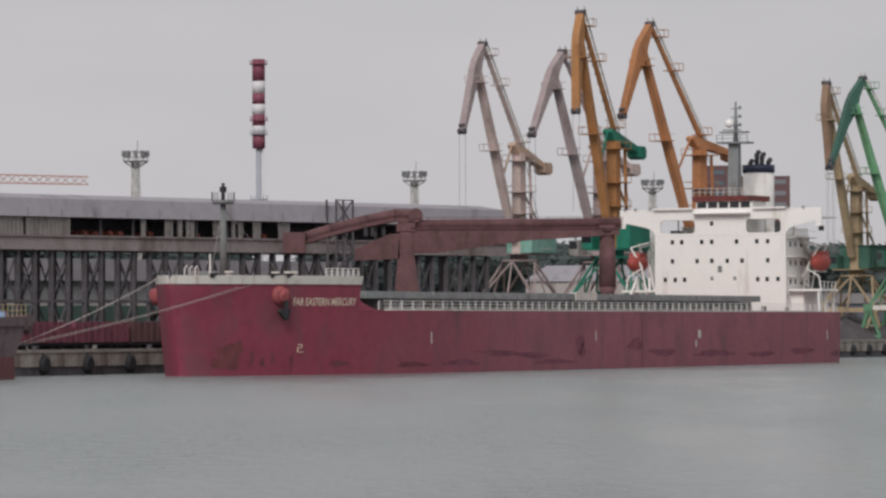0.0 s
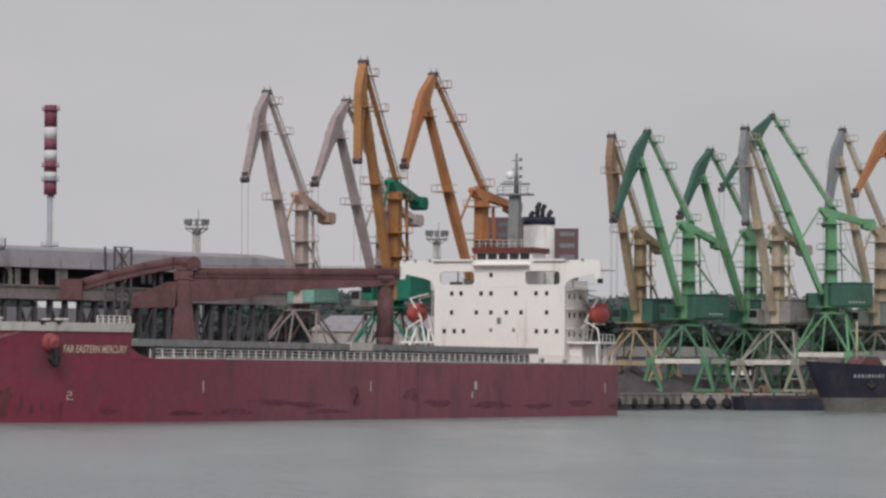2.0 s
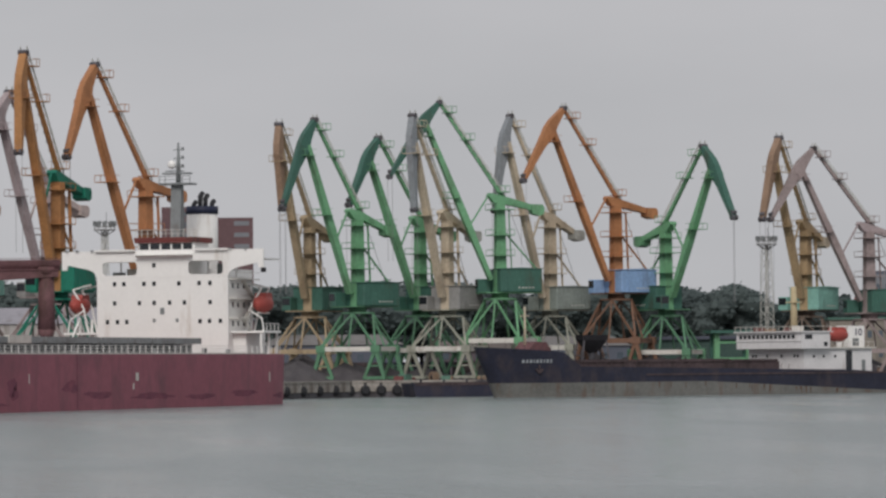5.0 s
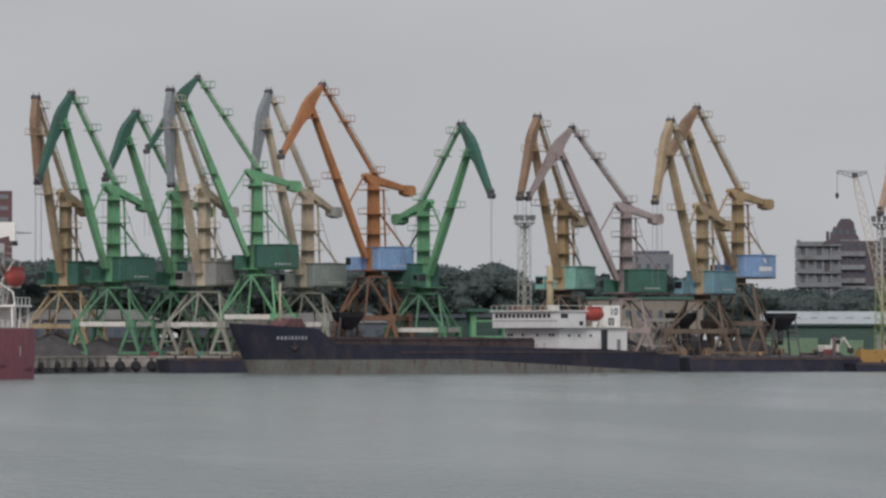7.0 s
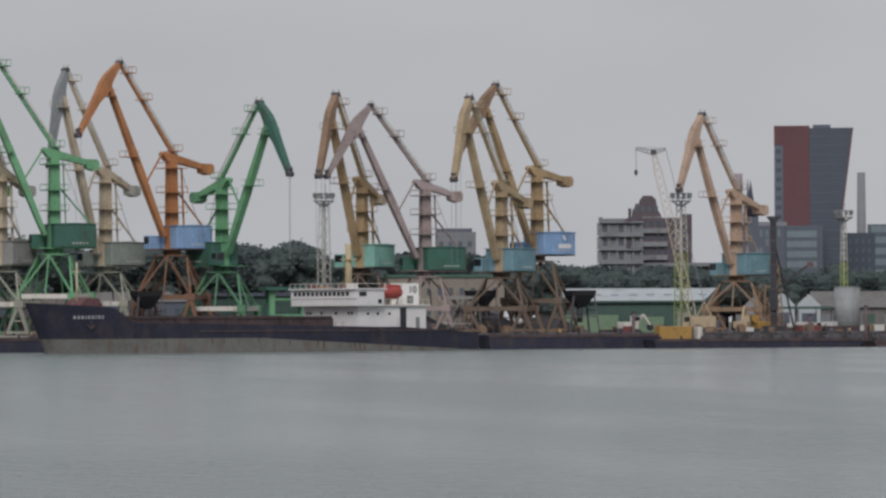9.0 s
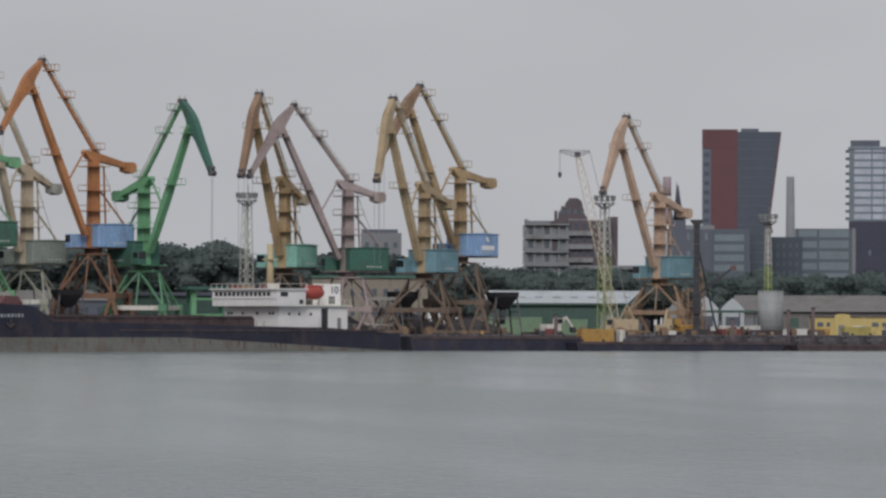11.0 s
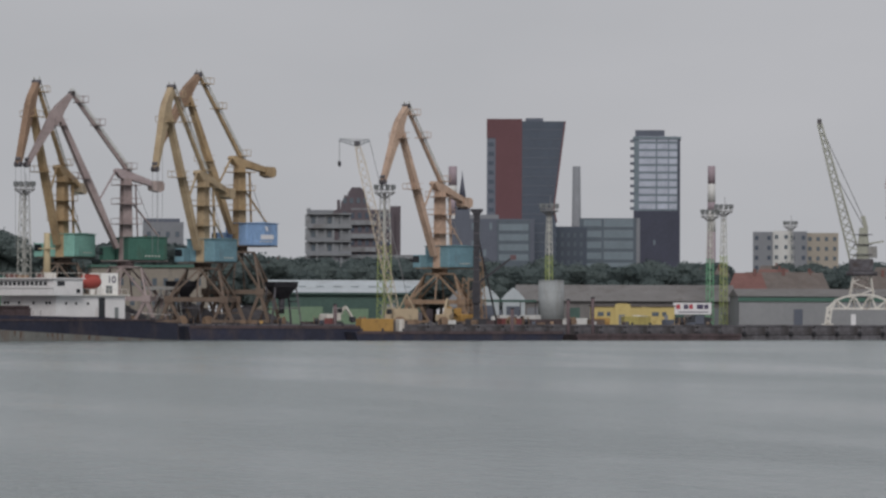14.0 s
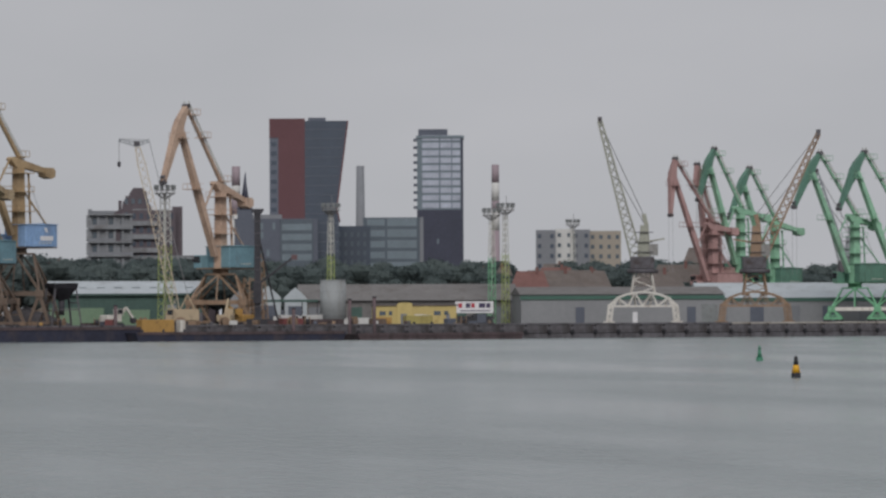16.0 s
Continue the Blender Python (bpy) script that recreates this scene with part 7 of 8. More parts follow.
part("roof", box(B(), -6.5, 4.5, -1, 4, 4.6, 5.1), "wall_green", cp)
for x in (-6.2, -2.4, 1.2, 4.2):
    part("post", box(B(), x, x + 0.2, -0.8, -0.6, 0, 4.6), "dark_plant", cp)
part("crate", box(B(), -4.4, -2.8, 0, 2, 0, 1.8), "flat_white", cp)
part("crate", box(B(), 1.6, 3.2, 0, 2, 0, 1.7), "wall_lime", cp)


# ---- heaps, hoppers and machines on the quay ----
def heap(x, y, r, h, label):
    random.seed(int(x * 7 + y))
    bm = B()
    n, m = 26, 9
    rings = []
    for j in range(m):
        f = j / (m - 1)
        row = []
        for i in range(n):
            a = 2 * math.pi * i / n
            rr = r * (1 - f) * (1 + 0.14 * noise.noise(V(math.cos(a) * 1.5 + x, math.sin(a) * 1.5 + y, f * 2)))
            z = h * (f ** 0.9) * (0.94 + 0.12 * noise.noise(V(i * 0.35, f * 4, x)))
            row.append(bm.verts.new((rr * math.cos(a) * 1.35, rr * math.sin(a), z if j else -0.05)))
        rings.append(row)
    for p, q in zip(rings[:-1], rings[1:]):
        for i in range(n):
            bm.faces.new((p[i], p[(i + 1) % n], q[(i + 1) % n], q[i])).smooth = True
    bm.faces.new(rings[-1])
    bmesh.ops.remove_doubles(bm, verts=bm.verts, dist=0.01)
    me = finish(bm, "coal_mound")
    me.materials.append(M["coal"])
    ob = new("coal_mound", me)
    ob.location = (x, y, GZ)
    tagged(ob, label, "heap", "heaps of bulk cargo")


for x, y, r, h in ((70.5, 764, 6.5, 5.2), (84, 766, 5.0, 3.6), (92, 770, 5.5, 2.8), (112, 764, 7, 4.4), (121, 768, 8, 5.4), (131, 770, 9, 5.6), (139, 773, 7, 4.9), (148, 776, 6, 3.8), (173, 781, 6, 4.2), (186, 784, 7, 4.6), (197, 786, 7, 4.0), (78, 772, 7, 4.4), (62, 752, 6, 4.8), (68.5, 749, 5, 4.2), (57, 756, 6, 5.2), (76.5, 750, 5, 3.6), (104, 768, 6, 3.2)):
    heap(x, y, r, h, "dark grey heap of coal on the quay")


def hopper(x, y, turn=10.8):
    h = thing("bulk_hopper", (x, y, GZ), turn, "black dusty loading hopper on steel legs", "hopper", "bulk hoppers")
    bm = B()
    a = [bm.verts.new(p) for p in ((-2.3, -2.1, 7.9), (2.3, -2.1, 7.9), (2.3, 2.1, 7.9), (-2.3, 2.1, 7.9))]
    c = [bm.verts.new(p) for p in ((-2.2, -2.0, 7.0), (2.2, -2.0, 7.0), (2.2, 2.0, 7.0), (-2.2, 2.0, 7.0))]
    b = [bm.verts.new(p) for p in ((-0.7, -0.7, 4.9), (0.7, -0.7, 4.9), (0.7, 0.7, 4.9), (-0.7, 0.7, 4.9))]
    for p, q in ((a, c), (c, b)):
        for i in range(4):
            bm.faces.new((p[i], p[(i + 1) % 4], q[(i + 1) % 4], q[i]))
    bm.faces.new(b)
    bmesh.ops.solidify(bm, geom=bm.faces[:], thickness=0.12)
    part("bin", bm, "dark_plant", h)
    for sx in (-1, 1):
        for sy in (-1, 1):
            part("leg", beam(B(), (sx * 2.0, sy * 1.8, 7.1), (sx * 2.9, sy * 2.2, 0), 0.28), "steel_dark", h)
        part("brace", beam(B(), (sx * 2.35, -1.95, 4.4), (sx * 2.35, 1.95, 4.4), 0.2), "steel_dark", h)
    part("brace", beam(B(), (-2.5, -2.0, 3.2), (2.5, -2.0, 3.2), 0.2), "steel_dark", h)
    part("chute", tube(B(), (0, 0, 4.9), (0, 0, 2.2), 0.6, 0.5), "dark_plant", h)
    return h


hopper(181.3, 768.5)
hopper(200.2, 772)
hopper(120.0, 757.5)
for x, y in ((176.5, 764), (178.8, 767)):
    fr = thing("quay_gantry", (x, y, GZ), 10.8, "grey braced steel frame on the quay", "gantry")
    for sx in (-2.6, 2.6):
        part("leg", beam(B(), (sx * 0.6, 0, 6.6), (sx, 0, 0), 0.28), "grey", fr)
        part("brace", beam(B(), (sx, 0, 0.2), (0, 0, 6.2), 0.18), "grey", fr)
    part("top_beam", beam(B(), (-3.4, 0, 6.6), (3.4, 0, 6.6), 0.7, 0.6), "grey", fr)
gf = thing("quay_gantry", (144.6, 757, GZ), 10.8, "green gantry frame beside the heaps", "gantry")
for sx in (-3, 3):
    part("leg", box(B(), sx - 0.45, sx + 0.45, -0.4, 0.4, 0, 8.0), "green", gf)
for z in (3.4, 6.2):
    part("cross_beam", box(B(), -3, 3, -0.2, 0.2, z, z + 0.4), "green", gf)
part("roof", box(B(), -4.6, 3.8, -1.5, 2.5, 8.0, 8.5), "darkgreen", gf)
for sx in (-3, 3):
    part("rear_leg", box(B(), sx - 0.35, sx + 0.35, 1.8, 2.4, 0, 8.0), "darkgreen", gf)
part("brace", beam(B(), (-2.6, 0, 0.4), (2.6, 0, 3.5), 0.25), "green", gf)
bu = thing("shore_building", (150, 800, GZ), 8, "dark green shed behind the cranes", "shed")
part("wall", box(B(), -14, 12, 0, 9, 0, 7.2), "wall_green", bu)
part("roof", box(B(), -14.5, 12.5, -0.6, 9.6, 7.2, 7.8), "slab_dark", bu)
for at, w, h, m, rm in (((84, 850), 26, 9, "slab_dark", "roof_grey"), ((112, 840), 20, 7.5, "build_brick", "roof_brown"), ((60, 860), 18, 14, "brown_block", "slab_dark"), ((132, 860), 22, 8.5, "slab_dark", "roof_grey")):
    g = gabled("shore_building", at, 4, w, 12, h - 2, h, m, rm, "low dark harbour building behind the cranes", "building")
    windows(g, -w / 2 + 2, w / 2 - 2, int(w / 3), 2.2, 4.6, 2, 1.2, 1.2, "glass_slate")
for k in range(9):
    wagon((66 + 13.4 * k, 786 + 2.4 * k, GZ), 10.6, ("hold_rust", "brown_hull", "hull_black")[k % 3], "dark open goods wagon behind the quay cranes", "goods wagons behind the cranes")
# halls and sheds behind the trestle and on the pier
bh = thing("storage_hall", (-56.8 - 24, 565 + 21, GZ), 48.9, "long grey-green storage hall behind the trestle", "hall")
part("wall", box(B(), -45, 100, 0, 12, 0, 9.5), "wall_grey", bh)
part("green_wall", box(B(), 20, 60, -0.3, 0, 2.5, 6.0), "wall_green", bh)
for k in range(16):
    part("pale_door", box(B(), -40 + 8.6 * k, -35.5 + 8.6 * k, -0.25, 0, 0, 6.4), "sheet_pale", bh)
part("roof", box(B(), -46, 101, -0.8, 13, 9.5, 12.6), "steel_shed", bh)
ps = gabled("pier_shed", (30, 800), -3, 30, 14, 11.0, 14.0, "sheet_pale", "steel_shed", "low grey shed with a pale roof beyond the ship cranes", "shed")
windows(ps, -11, 11, 6, 3.5, 3.5, 1, 1.6, 1.6, "glass_slate")
pg = thing("pier_shed", (22, 745, GZ), 30, "pale flat-roofed kiosk beside the cranes", "shed")
part("wall", box(B(), -4, 4, 0, 5, 0, 6.4), "sheet_pale", pg)
part("roof", box(B(), -5, 5, -0.5, 5.5, 6.4, 7.2), "roof_pale", pg)
part("lower_shed", box(B(), -12, -4, 1, 6, 0, 6), "sheet_pale", pg)
# grey shed on the pier behind the carrier
p2 = thing("pier_shed", (48, 700, GZ), 65, "weathered grey shed on the pier behind the carrier", "shed")
part("wall", box(B(), -16, 16, 0, 8, 0, 6.5), "sheet_pale", p2)
part("roof", box(B(), -16.5, 16.5, -0.6, 8.6, 6.5, 7.1), "steel_shed", p2)
part("door", box(B(), -4, -1, -0.1, 0, 0, 3.4), "slab_dark", p2)


def excavator(x, y, turn, body, label, boom_up=True):
    e = thing("excavator", (x, y, GZ), turn, label, "excavator", "machines on the quay")
    for sy in (-1, 1):
        bm = B()
        box(bm, -1.8, 1.8, sy * 1.1 - 0.3, sy * 1.1 + 0.3, 0, 0.8)
        bmesh.ops.bevel(bm, geom=[q for q in bm.edges if abs(q.verts[0].co.y - q.verts[1].co.y) > 0.3], offset=0.35, segments=3, affect="EDGES")
        part("track", bm, "dark_plant", e)
    bm = B()
    box(bm, -2.0, 1.2, -1.3, 1.3, 0.95, 2.2)
    bmesh.ops.bevel(bm, geom=bm.edges[:], offset=0.12, segments=1, affect="EDGES")
    part("upper_body", bm, body, e)
    cab = part("cab", box(B(), 0.1, 1.5, -1.3, -0.1, 2.2, 3.3), body, e)
    part("cab_window", box(B(), 0.25, 1.35, -1.36, -1.3, 2.4, 3.2), "window", cab)
    elbow, wrist = (V(3.2, 0.4, 5.0), V(4.6, 0.4, 2.6)) if boom_up else (V(3.3, 0.4, 3.5), V(4.7, 0.4, 1.6))
    part("boom", beam(B(), (1.0, 0.4, 1.9), elbow, 0.42, 0.6, 0.35, 0.45), body, e)
    part("stick", beam(B(), elbow, wrist, 0.35, 0.4), body, e)
    part("bucket", prism(B(), [(wrist.x - 0.4, wrist.z + 0.1), (wrist.x + 0.4, wrist.z + 0.1), (wrist.x + 0.7, wrist.z - 0.6), (wrist.x + 0.2, wrist.z - 1.0), (wrist.x - 0.4, wrist.z - 0.7)], 0.0, 0.8), "dark_plant", e)
    return e


excavator(213.5, 788, 20, "off_white", "white excavator with its arm lowered", False)
excavator(231.5, 776, 60, "machine_cream", "cream excavator working under the crane")
excavator(236.2, 781, 200, "machine_yellow", "yellow excavator beside a heap", False)


def deck_box(x, y, z, turn, w, d, h, m, label, name="container"):
    c = thing(name, (x, y, z), turn, label, "container", "containers and skips on the quay")
    bm = B()
    box(bm, -w / 2, w / 2, -d / 2, d / 2, 0, h)
    bmesh.ops.bevel(bm, geom=bm.edges[:], offset=0.06, segments=1, affect="EDGES")
    part("body", bm, m, c)
    bm = B()
    for k in range(int(w / 0.6)):
        box(bm, -w / 2 + 0.3 + 0.6 * k, -w / 2 + 0.4 + 0.6 * k, -d / 2 - 0.05, -d / 2, 0.15, h - 0.15)
    part("rib", bm, m, c)
    return c


deck_box(213.0, 755.5, 1.5, 10.6, 6.2, 2.4, 2.3, "machine_yellow", "orange-yellow engine box on the work barge", "engine_box")
deck_box(217.8, 756.3, 1.5, 10.6, 1.0, 1.6, 2.2, "off_white", "small white cabin on the work barge", "cabin")
deck_box(275.6, 800, GZ, 0, 5.2, 2.2, 1.9, "yellow", "yellow skip on the quay", "skip")
deck_box(244.8, 780, GZ, 10, 4.0, 2.2, 1.5, "machine_red", "dull red skip on the quay", "skip")
deck_box(262.5, 796, GZ, 5, 4.0, 2.2, 1.5, "flat_white", "white container on the quay")
deck_box(268.0, 798, GZ, -8, 3.2, 2.2, 1.6, "machine_yellow", "yellow container on the quay")
deck_box(284.0, 806, GZ, 12, 1.9, 1.6, 1.3, "slab_dark", "dark container on the quay")
deck_box(255.0, 792, GZ, 0, 12.0, 2.4, 1.3, "hold_rust", "stack of rusty steel sections on the quay", "steel_stack")
for k, (x, y, m) in enumerate(((249.0, 795, "flat_white"), (282.5, 818, "off_white"), (296.5, 826, "slab_dark"), (259.0, 815, "flat_white"))):
    v = thing("van", (x, y, GZ), 10 + 40 * k, "parked %s van by the yellow building" % ("dark" if m == "slab_dark" else "white"), "van", "parked vans")
    part("body", prism(B(), [(-2.2, 0.4), (2.2, 0.4), (2.2, 1.2), (1.4, 2.0), (-2.2, 2.1)], -0.9, 0.9), m, v)
    part("windscreen", box(B(), 0.4, 1.3, -0.93, 0.93, 1.3, 1.85), "window", v)
    for wx in (-1.4, 1.4):
        part("wheel", tube(B(), (wx, -0.92, 0.36), (wx, 0.92, 0.36), 0.36, n=12), "black", v)
# pile driver with its leader and inclined strut
pd = thing("pile_driver", (237.75, 777.2, GZ), -17, "tall black pile-driving leader with an inclined strut", "pile driver")
part("leader", box(B(), -0.55, 0.55, -0.5, 0.5, 0, 20.6), "dark_plant", pd)
part("head", prism(B(), [(-0.6, 20.3), (0.6, 20.3), (1.15, 21.0), (1.15, 21.3), (-1.15, 21.3), (-1.15, 21.0)], -0.6, 0.6), "dark_plant", pd)
part("hammer", box(B(), -0.75, 0.75, -0.95, -0.5, 4.2, 8.0), "dark_plant", pd)
for k in range(9):
    part("leader_rung", box(B(), -0.7, 0.7, -0.6, -0.5, 1.4 + 2.2 * k, 1.55 + 2.2 * k), "steel_dark", pd)
part("strut", beam(B(), (-1.3, 0.8, 6.6), (6.4, 0.8, 12.5), 0.5, 0.4), "dark_plant", pd)
part("strut_cap", box(B(), 6.1, 7.2, 0.4, 1.2, 12.1, 13.0), "brown_block", pd)
part("back_stay", beam(B(), (0.3, 0.5, 16.0), (3.6, 2.4, 1.2), 0.25), "dark_plant", pd)
part("base", box(B(), -2.0, 2.4, -1.6, 2.8, 0, 1.4), "dark_plant", pd)
for x, y, h in ((253.0, 770.2, 6.6), (258.0, 771.3, 7.0), (241.8, 768, 5.0), (207.5, 762, 5.6), (276, 775, 1.8)):
    pl = thing("mooring_pile", (x, y, -1), 0, "dark steel mooring pile beside the quay", "pile", "mooring piles")
    part("shaft", tube(B(), (0, 0, 0), (0, 0, h + 1.6), 0.32, n=10), "brown_hull", pl)
    part("cap", tube(B(), (0, 0, h + 1.6), (0, 0, h + 1.8), 0.4, n=10), "dark_plant", pl)
# scaffold tower beside the peach crane
sc = thing("scaffold_tower", (242.5, 797, GZ), 10, "tan scaffold tower beside the crane", "scaffold")
part("frame", lattice(B(), (0, 0, 0), (0, 0, 9), 3.2, 3.2, 6, 0.2, 2.4, 2.4), "clay", sc)
part("frame", lattice(B(), (2.6, 0.6, 0), (1.4, 0.4, 14), 1.3, 1.3, 8, 0.14, 1.0, 1.0), "clay", sc)
# crawler crane: cream body, pale lattice boom with a short fly jib
cw = thing("crawler_crane", (223.4, 776, GZ), -16, "cream crawler crane with a tall pale lattice boom", "crane")
for sy in (-1.5, 1.5):
    bm = box(B(), -2.6, 2.6, sy - 0.4, sy + 0.4, 0, 1.0)
    bmesh.ops.bevel(bm, geom=[q for q in bm.edges if abs(q.verts[0].co.y - q.verts[1].co.y) > 0.3], offset=0.4, segments=3, affect="EDGES")
    part("track", bm, "dark_plant", cw)
bm = box(B(), -1.9, 3.0, -1.5, 1.5, 1.1, 3.2)
bmesh.ops.bevel(bm, geom=bm.edges[:], offset=0.15, segments=2, affect="EDGES")
part("upper_body", bm, "machine_cream", cw)
cab = part("cab", prism(B(), [(-3.0, 1.2), (-1.4, 1.2), (-1.4, 3.3), (-2.6, 3.3), (-3.0, 2.4)], -1.5, -0.2), "machine_cream", cw)
part("cab_window", box(B(), -2.7, -1.7, -1.55, -1.5, 2.2, 3.1), "window", cab)
part("counterweight", box(B(), 3.0, 3.6, -1.4, 1.4, 1.0, 2.6), "steel_dark", cw)
for sy in (-0.8, 0.8):
    part("a_frame_leg", beam(B(), (-0.4, sy, 3.2), (0.9, sy, 5.8), 0.22), "machine_cream", cw)
    part("a_frame_leg", beam(B(), (2.2, sy, 3.2), (0.9, sy, 5.8), 0.22), "machine_cream", cw)
foot, low, high, tip = V(-0.7, 0, 1.4), V(-1.6, 0, 5.2), V(-7.2, 0, 29.0), V(-8.1, 0, 32.8)
bm = lattice(B(), foot, low, 0.8, 0.7, 3, 0.12, 1.5, 1.4)
lattice(bm, low, high, 1.5, 1.4, 17, 0.12)
lattice(bm, high, tip, 1.5, 1.4, 3, 0.12, 0.8, 0.7)
part("boom", bm, "beige", cw, "pale lattice boom")
part("boom_head", box(B(), tip.x - 0.5, tip.x + 0.5, -0.6, 0.6, tip.z - 0.3, tip.z + 0.6), "steel_dark", cw)
part("fly_jib", lattice(B(), tip, (-11.4, 0, 33.6), 0.9, 0.8, 4, 0.13, 0.4, 0.4), "slate", cw)
part("jib_mast", lattice(B(), tip, (-5.9, 0, 33.5), 0.7, 0.6, 3, 0.12, 0.4, 0.4), "slate", cw)
for a, b in (((-5.9, 0.2, 33.5), (0.9, 0.5, 5.8)), ((-5.9, -0.2, 33.5), (0.9, -0.5, 5.8)), ((-5.9, 0, 33.6), (-11.3, 0, 33.8))):
    part("pendant", tube(B(), a, b, 0.05, n=5), "wire", cw)
part("hook_rope", tube(B(), (-11.3, 0, 33.4), (-11.3, 0, 29.6), 0.06, n=5), "wire", cw)
part("hook_block", prism(B(), [(-11.6, 29.7), (-11.0, 29.7), (-11.0, 29.0), (-11.3, 28.6), (-11.6, 29.0)], -0.25, 0.25), "dark_plant", cw)


# ---- arch-portal lattice cranes ----
def arch_crane(x, y, tip, paint, upper, label, foot_h=13.4):
    """A slewing crane on an arched lattice portal; tip: the jib head's reach along x and height."""
    c = thing("jib_crane", (x, y, GZ), -19, label, "crane", "arch-portal cranes")
    bm = B()
    for sy in (-3.4, 3.4):
        arc = []
        for k in range(9):
            f = k / 8
            arc.append((-6.4 + 12.8 * f, 3.6 + 2.6 * math.sin(math.pi * f) ** 0.55))
        for (x0, z0), (x1, z1) in zip(arc[:-1], arc[1:]):
            beam(bm, (x0, sy, z0), (x1, sy, z1), 0.34)
        lo = [(-5.6, 3.4), (5.6, 3.4)]
        beam(bm, (-5.6, sy, 3.5), (5.6, sy, 3.5), 0.34)
        for k in range(8):
            x0 = -5.6 + 1.4 * k
            xa, za = arc[k if k % 2 else k + 1]
            beam(bm, (x0, sy, 3.5), (xa, sy, za), 0.2)
            beam(bm, (x0 + 1.4, sy, 3.5), (xa, sy, za), 0.2)
    for k in (1, 3, 5, 7):
        xa = -6.4 + 12.8 * k / 8
        za = 3.6 + 2.6 * math.sin(math.pi * k / 8) ** 0.55
        beam(bm, (xa, -3.4, za), (xa, 3.4, za), 0.25)
    part("arch", bm, paint, c, "arched lattice portal")
    for sx in (-1, 1):
        for sy in (-3.4, 3.4):
            bm = B()
            lattice(bm, (sx * 6.1, sy, 3.8), (sx * 6.5, sy, 0.5), 0.8, 0.8, 3, 0.2)
            box(bm, sx * 6.5 - 1.0, sx * 6.5 + 1.0, sy - 0.3, sy + 0.3, 0, 0.6)
            part("leg", bm, paint, c)
    part("pivot_tower", lattice(B(), (0, 0, 5.6), (0, 0, foot_h - 3.4), 4.6, 4.6, 3, 0.26, 3.2, 3.2), paint, c)
    part("slewing_platform", tube(B(), (0, 0, foot_h - 3.6), (0, 0, foot_h - 2.8), 3.0, n=16), "steel_dark", c)
    bm = B()
    box(bm, -2.4, 2.2, -1.5, 1.5, foot_h - 2.8, foot_h - 0.4)
    bmesh.ops.bevel(bm, geom=bm.edges[:], offset=0.15, segments=1, affect="EDGES")
    part("machinery_house", bm, "steel_dark", c)
    part("cab_column", prism(B(), [(-1.0, foot_h - 0.4), (1.5, foot_h - 0.4), (1.1, foot_h + 5.6), (-0.4, foot_h + 5.6)], -1.0, 1.0), upper, c)
    for k in range(3):
        part("column_gallery", box(B(), -1.5, 2.0, -1.4, 1.4, foot_h + 0.4 + 1.9 * k, foot_h + 0.52 + 1.9 * k), "steel_dark", c)
    part("operator_cab", box(B(), 1.2, 2.9, -1.2, 0.6, foot_h - 0.2, foot_h + 2.0), "grey", c)
    part("a_frame", beam(B(), (0.8, 0, foot_h + 5.4), (0.2, 0, foot_h + 7.8), 1.1, 0.8), upper, c)
    sgn = 1 if tip[0] > 0 else -1
    base = V(-1.2 * -sgn, 0, foot_h - 0.5)
    part("jib", lattice(B(), base, (tip[0], 0, tip[1]), 2.1, 2.1, 18, 0.27, 0.8, 0.7), upper, c)
    part("jib_head", box(B(), tip[0] - 0.4, tip[0] + 0.4, -0.5, 0.5, tip[1] - 0.4, tip[1] + 0.8), "steel_dark", c)
    for dy in (-0.5, 0.5):
        part("luffing_rope", tube(B(), (0.2, dy, foot_h + 7.6), (tip[0], dy, tip[1]), 0.06, n=5), "wire", c)
        part("luffing_rope", tube(B(), (0.5, dy, foot_h + 5.6), (tip[0] * 0.6, dy, foot_h + (tip[1] - foot_h) * 0.6), 0.06, n=5), "wire", c)
    part("tail_boom", beam(B(), (-sgn * 0.5, 0, foot_h + 2.4), (-sgn * 4.2, 0, foot_h + 3.0), 0.3), upper, c)
    return c


arch_crane(321.0, 800, (-8.1, 39.0), "off_white", "lichen", "old pale lattice-jib crane on a white arched portal")
arch_crane(344.6, 801, (12.4, 36.8), "clay", "clay", "old brown lattice-jib crane on a clay-coloured arched portal")
# grey lattice crane far right
arch_crane(447.0, 990, (-7.5, 36.0), "grey", "slate", "grey lattice-jib crane on the far quay", 15.0)


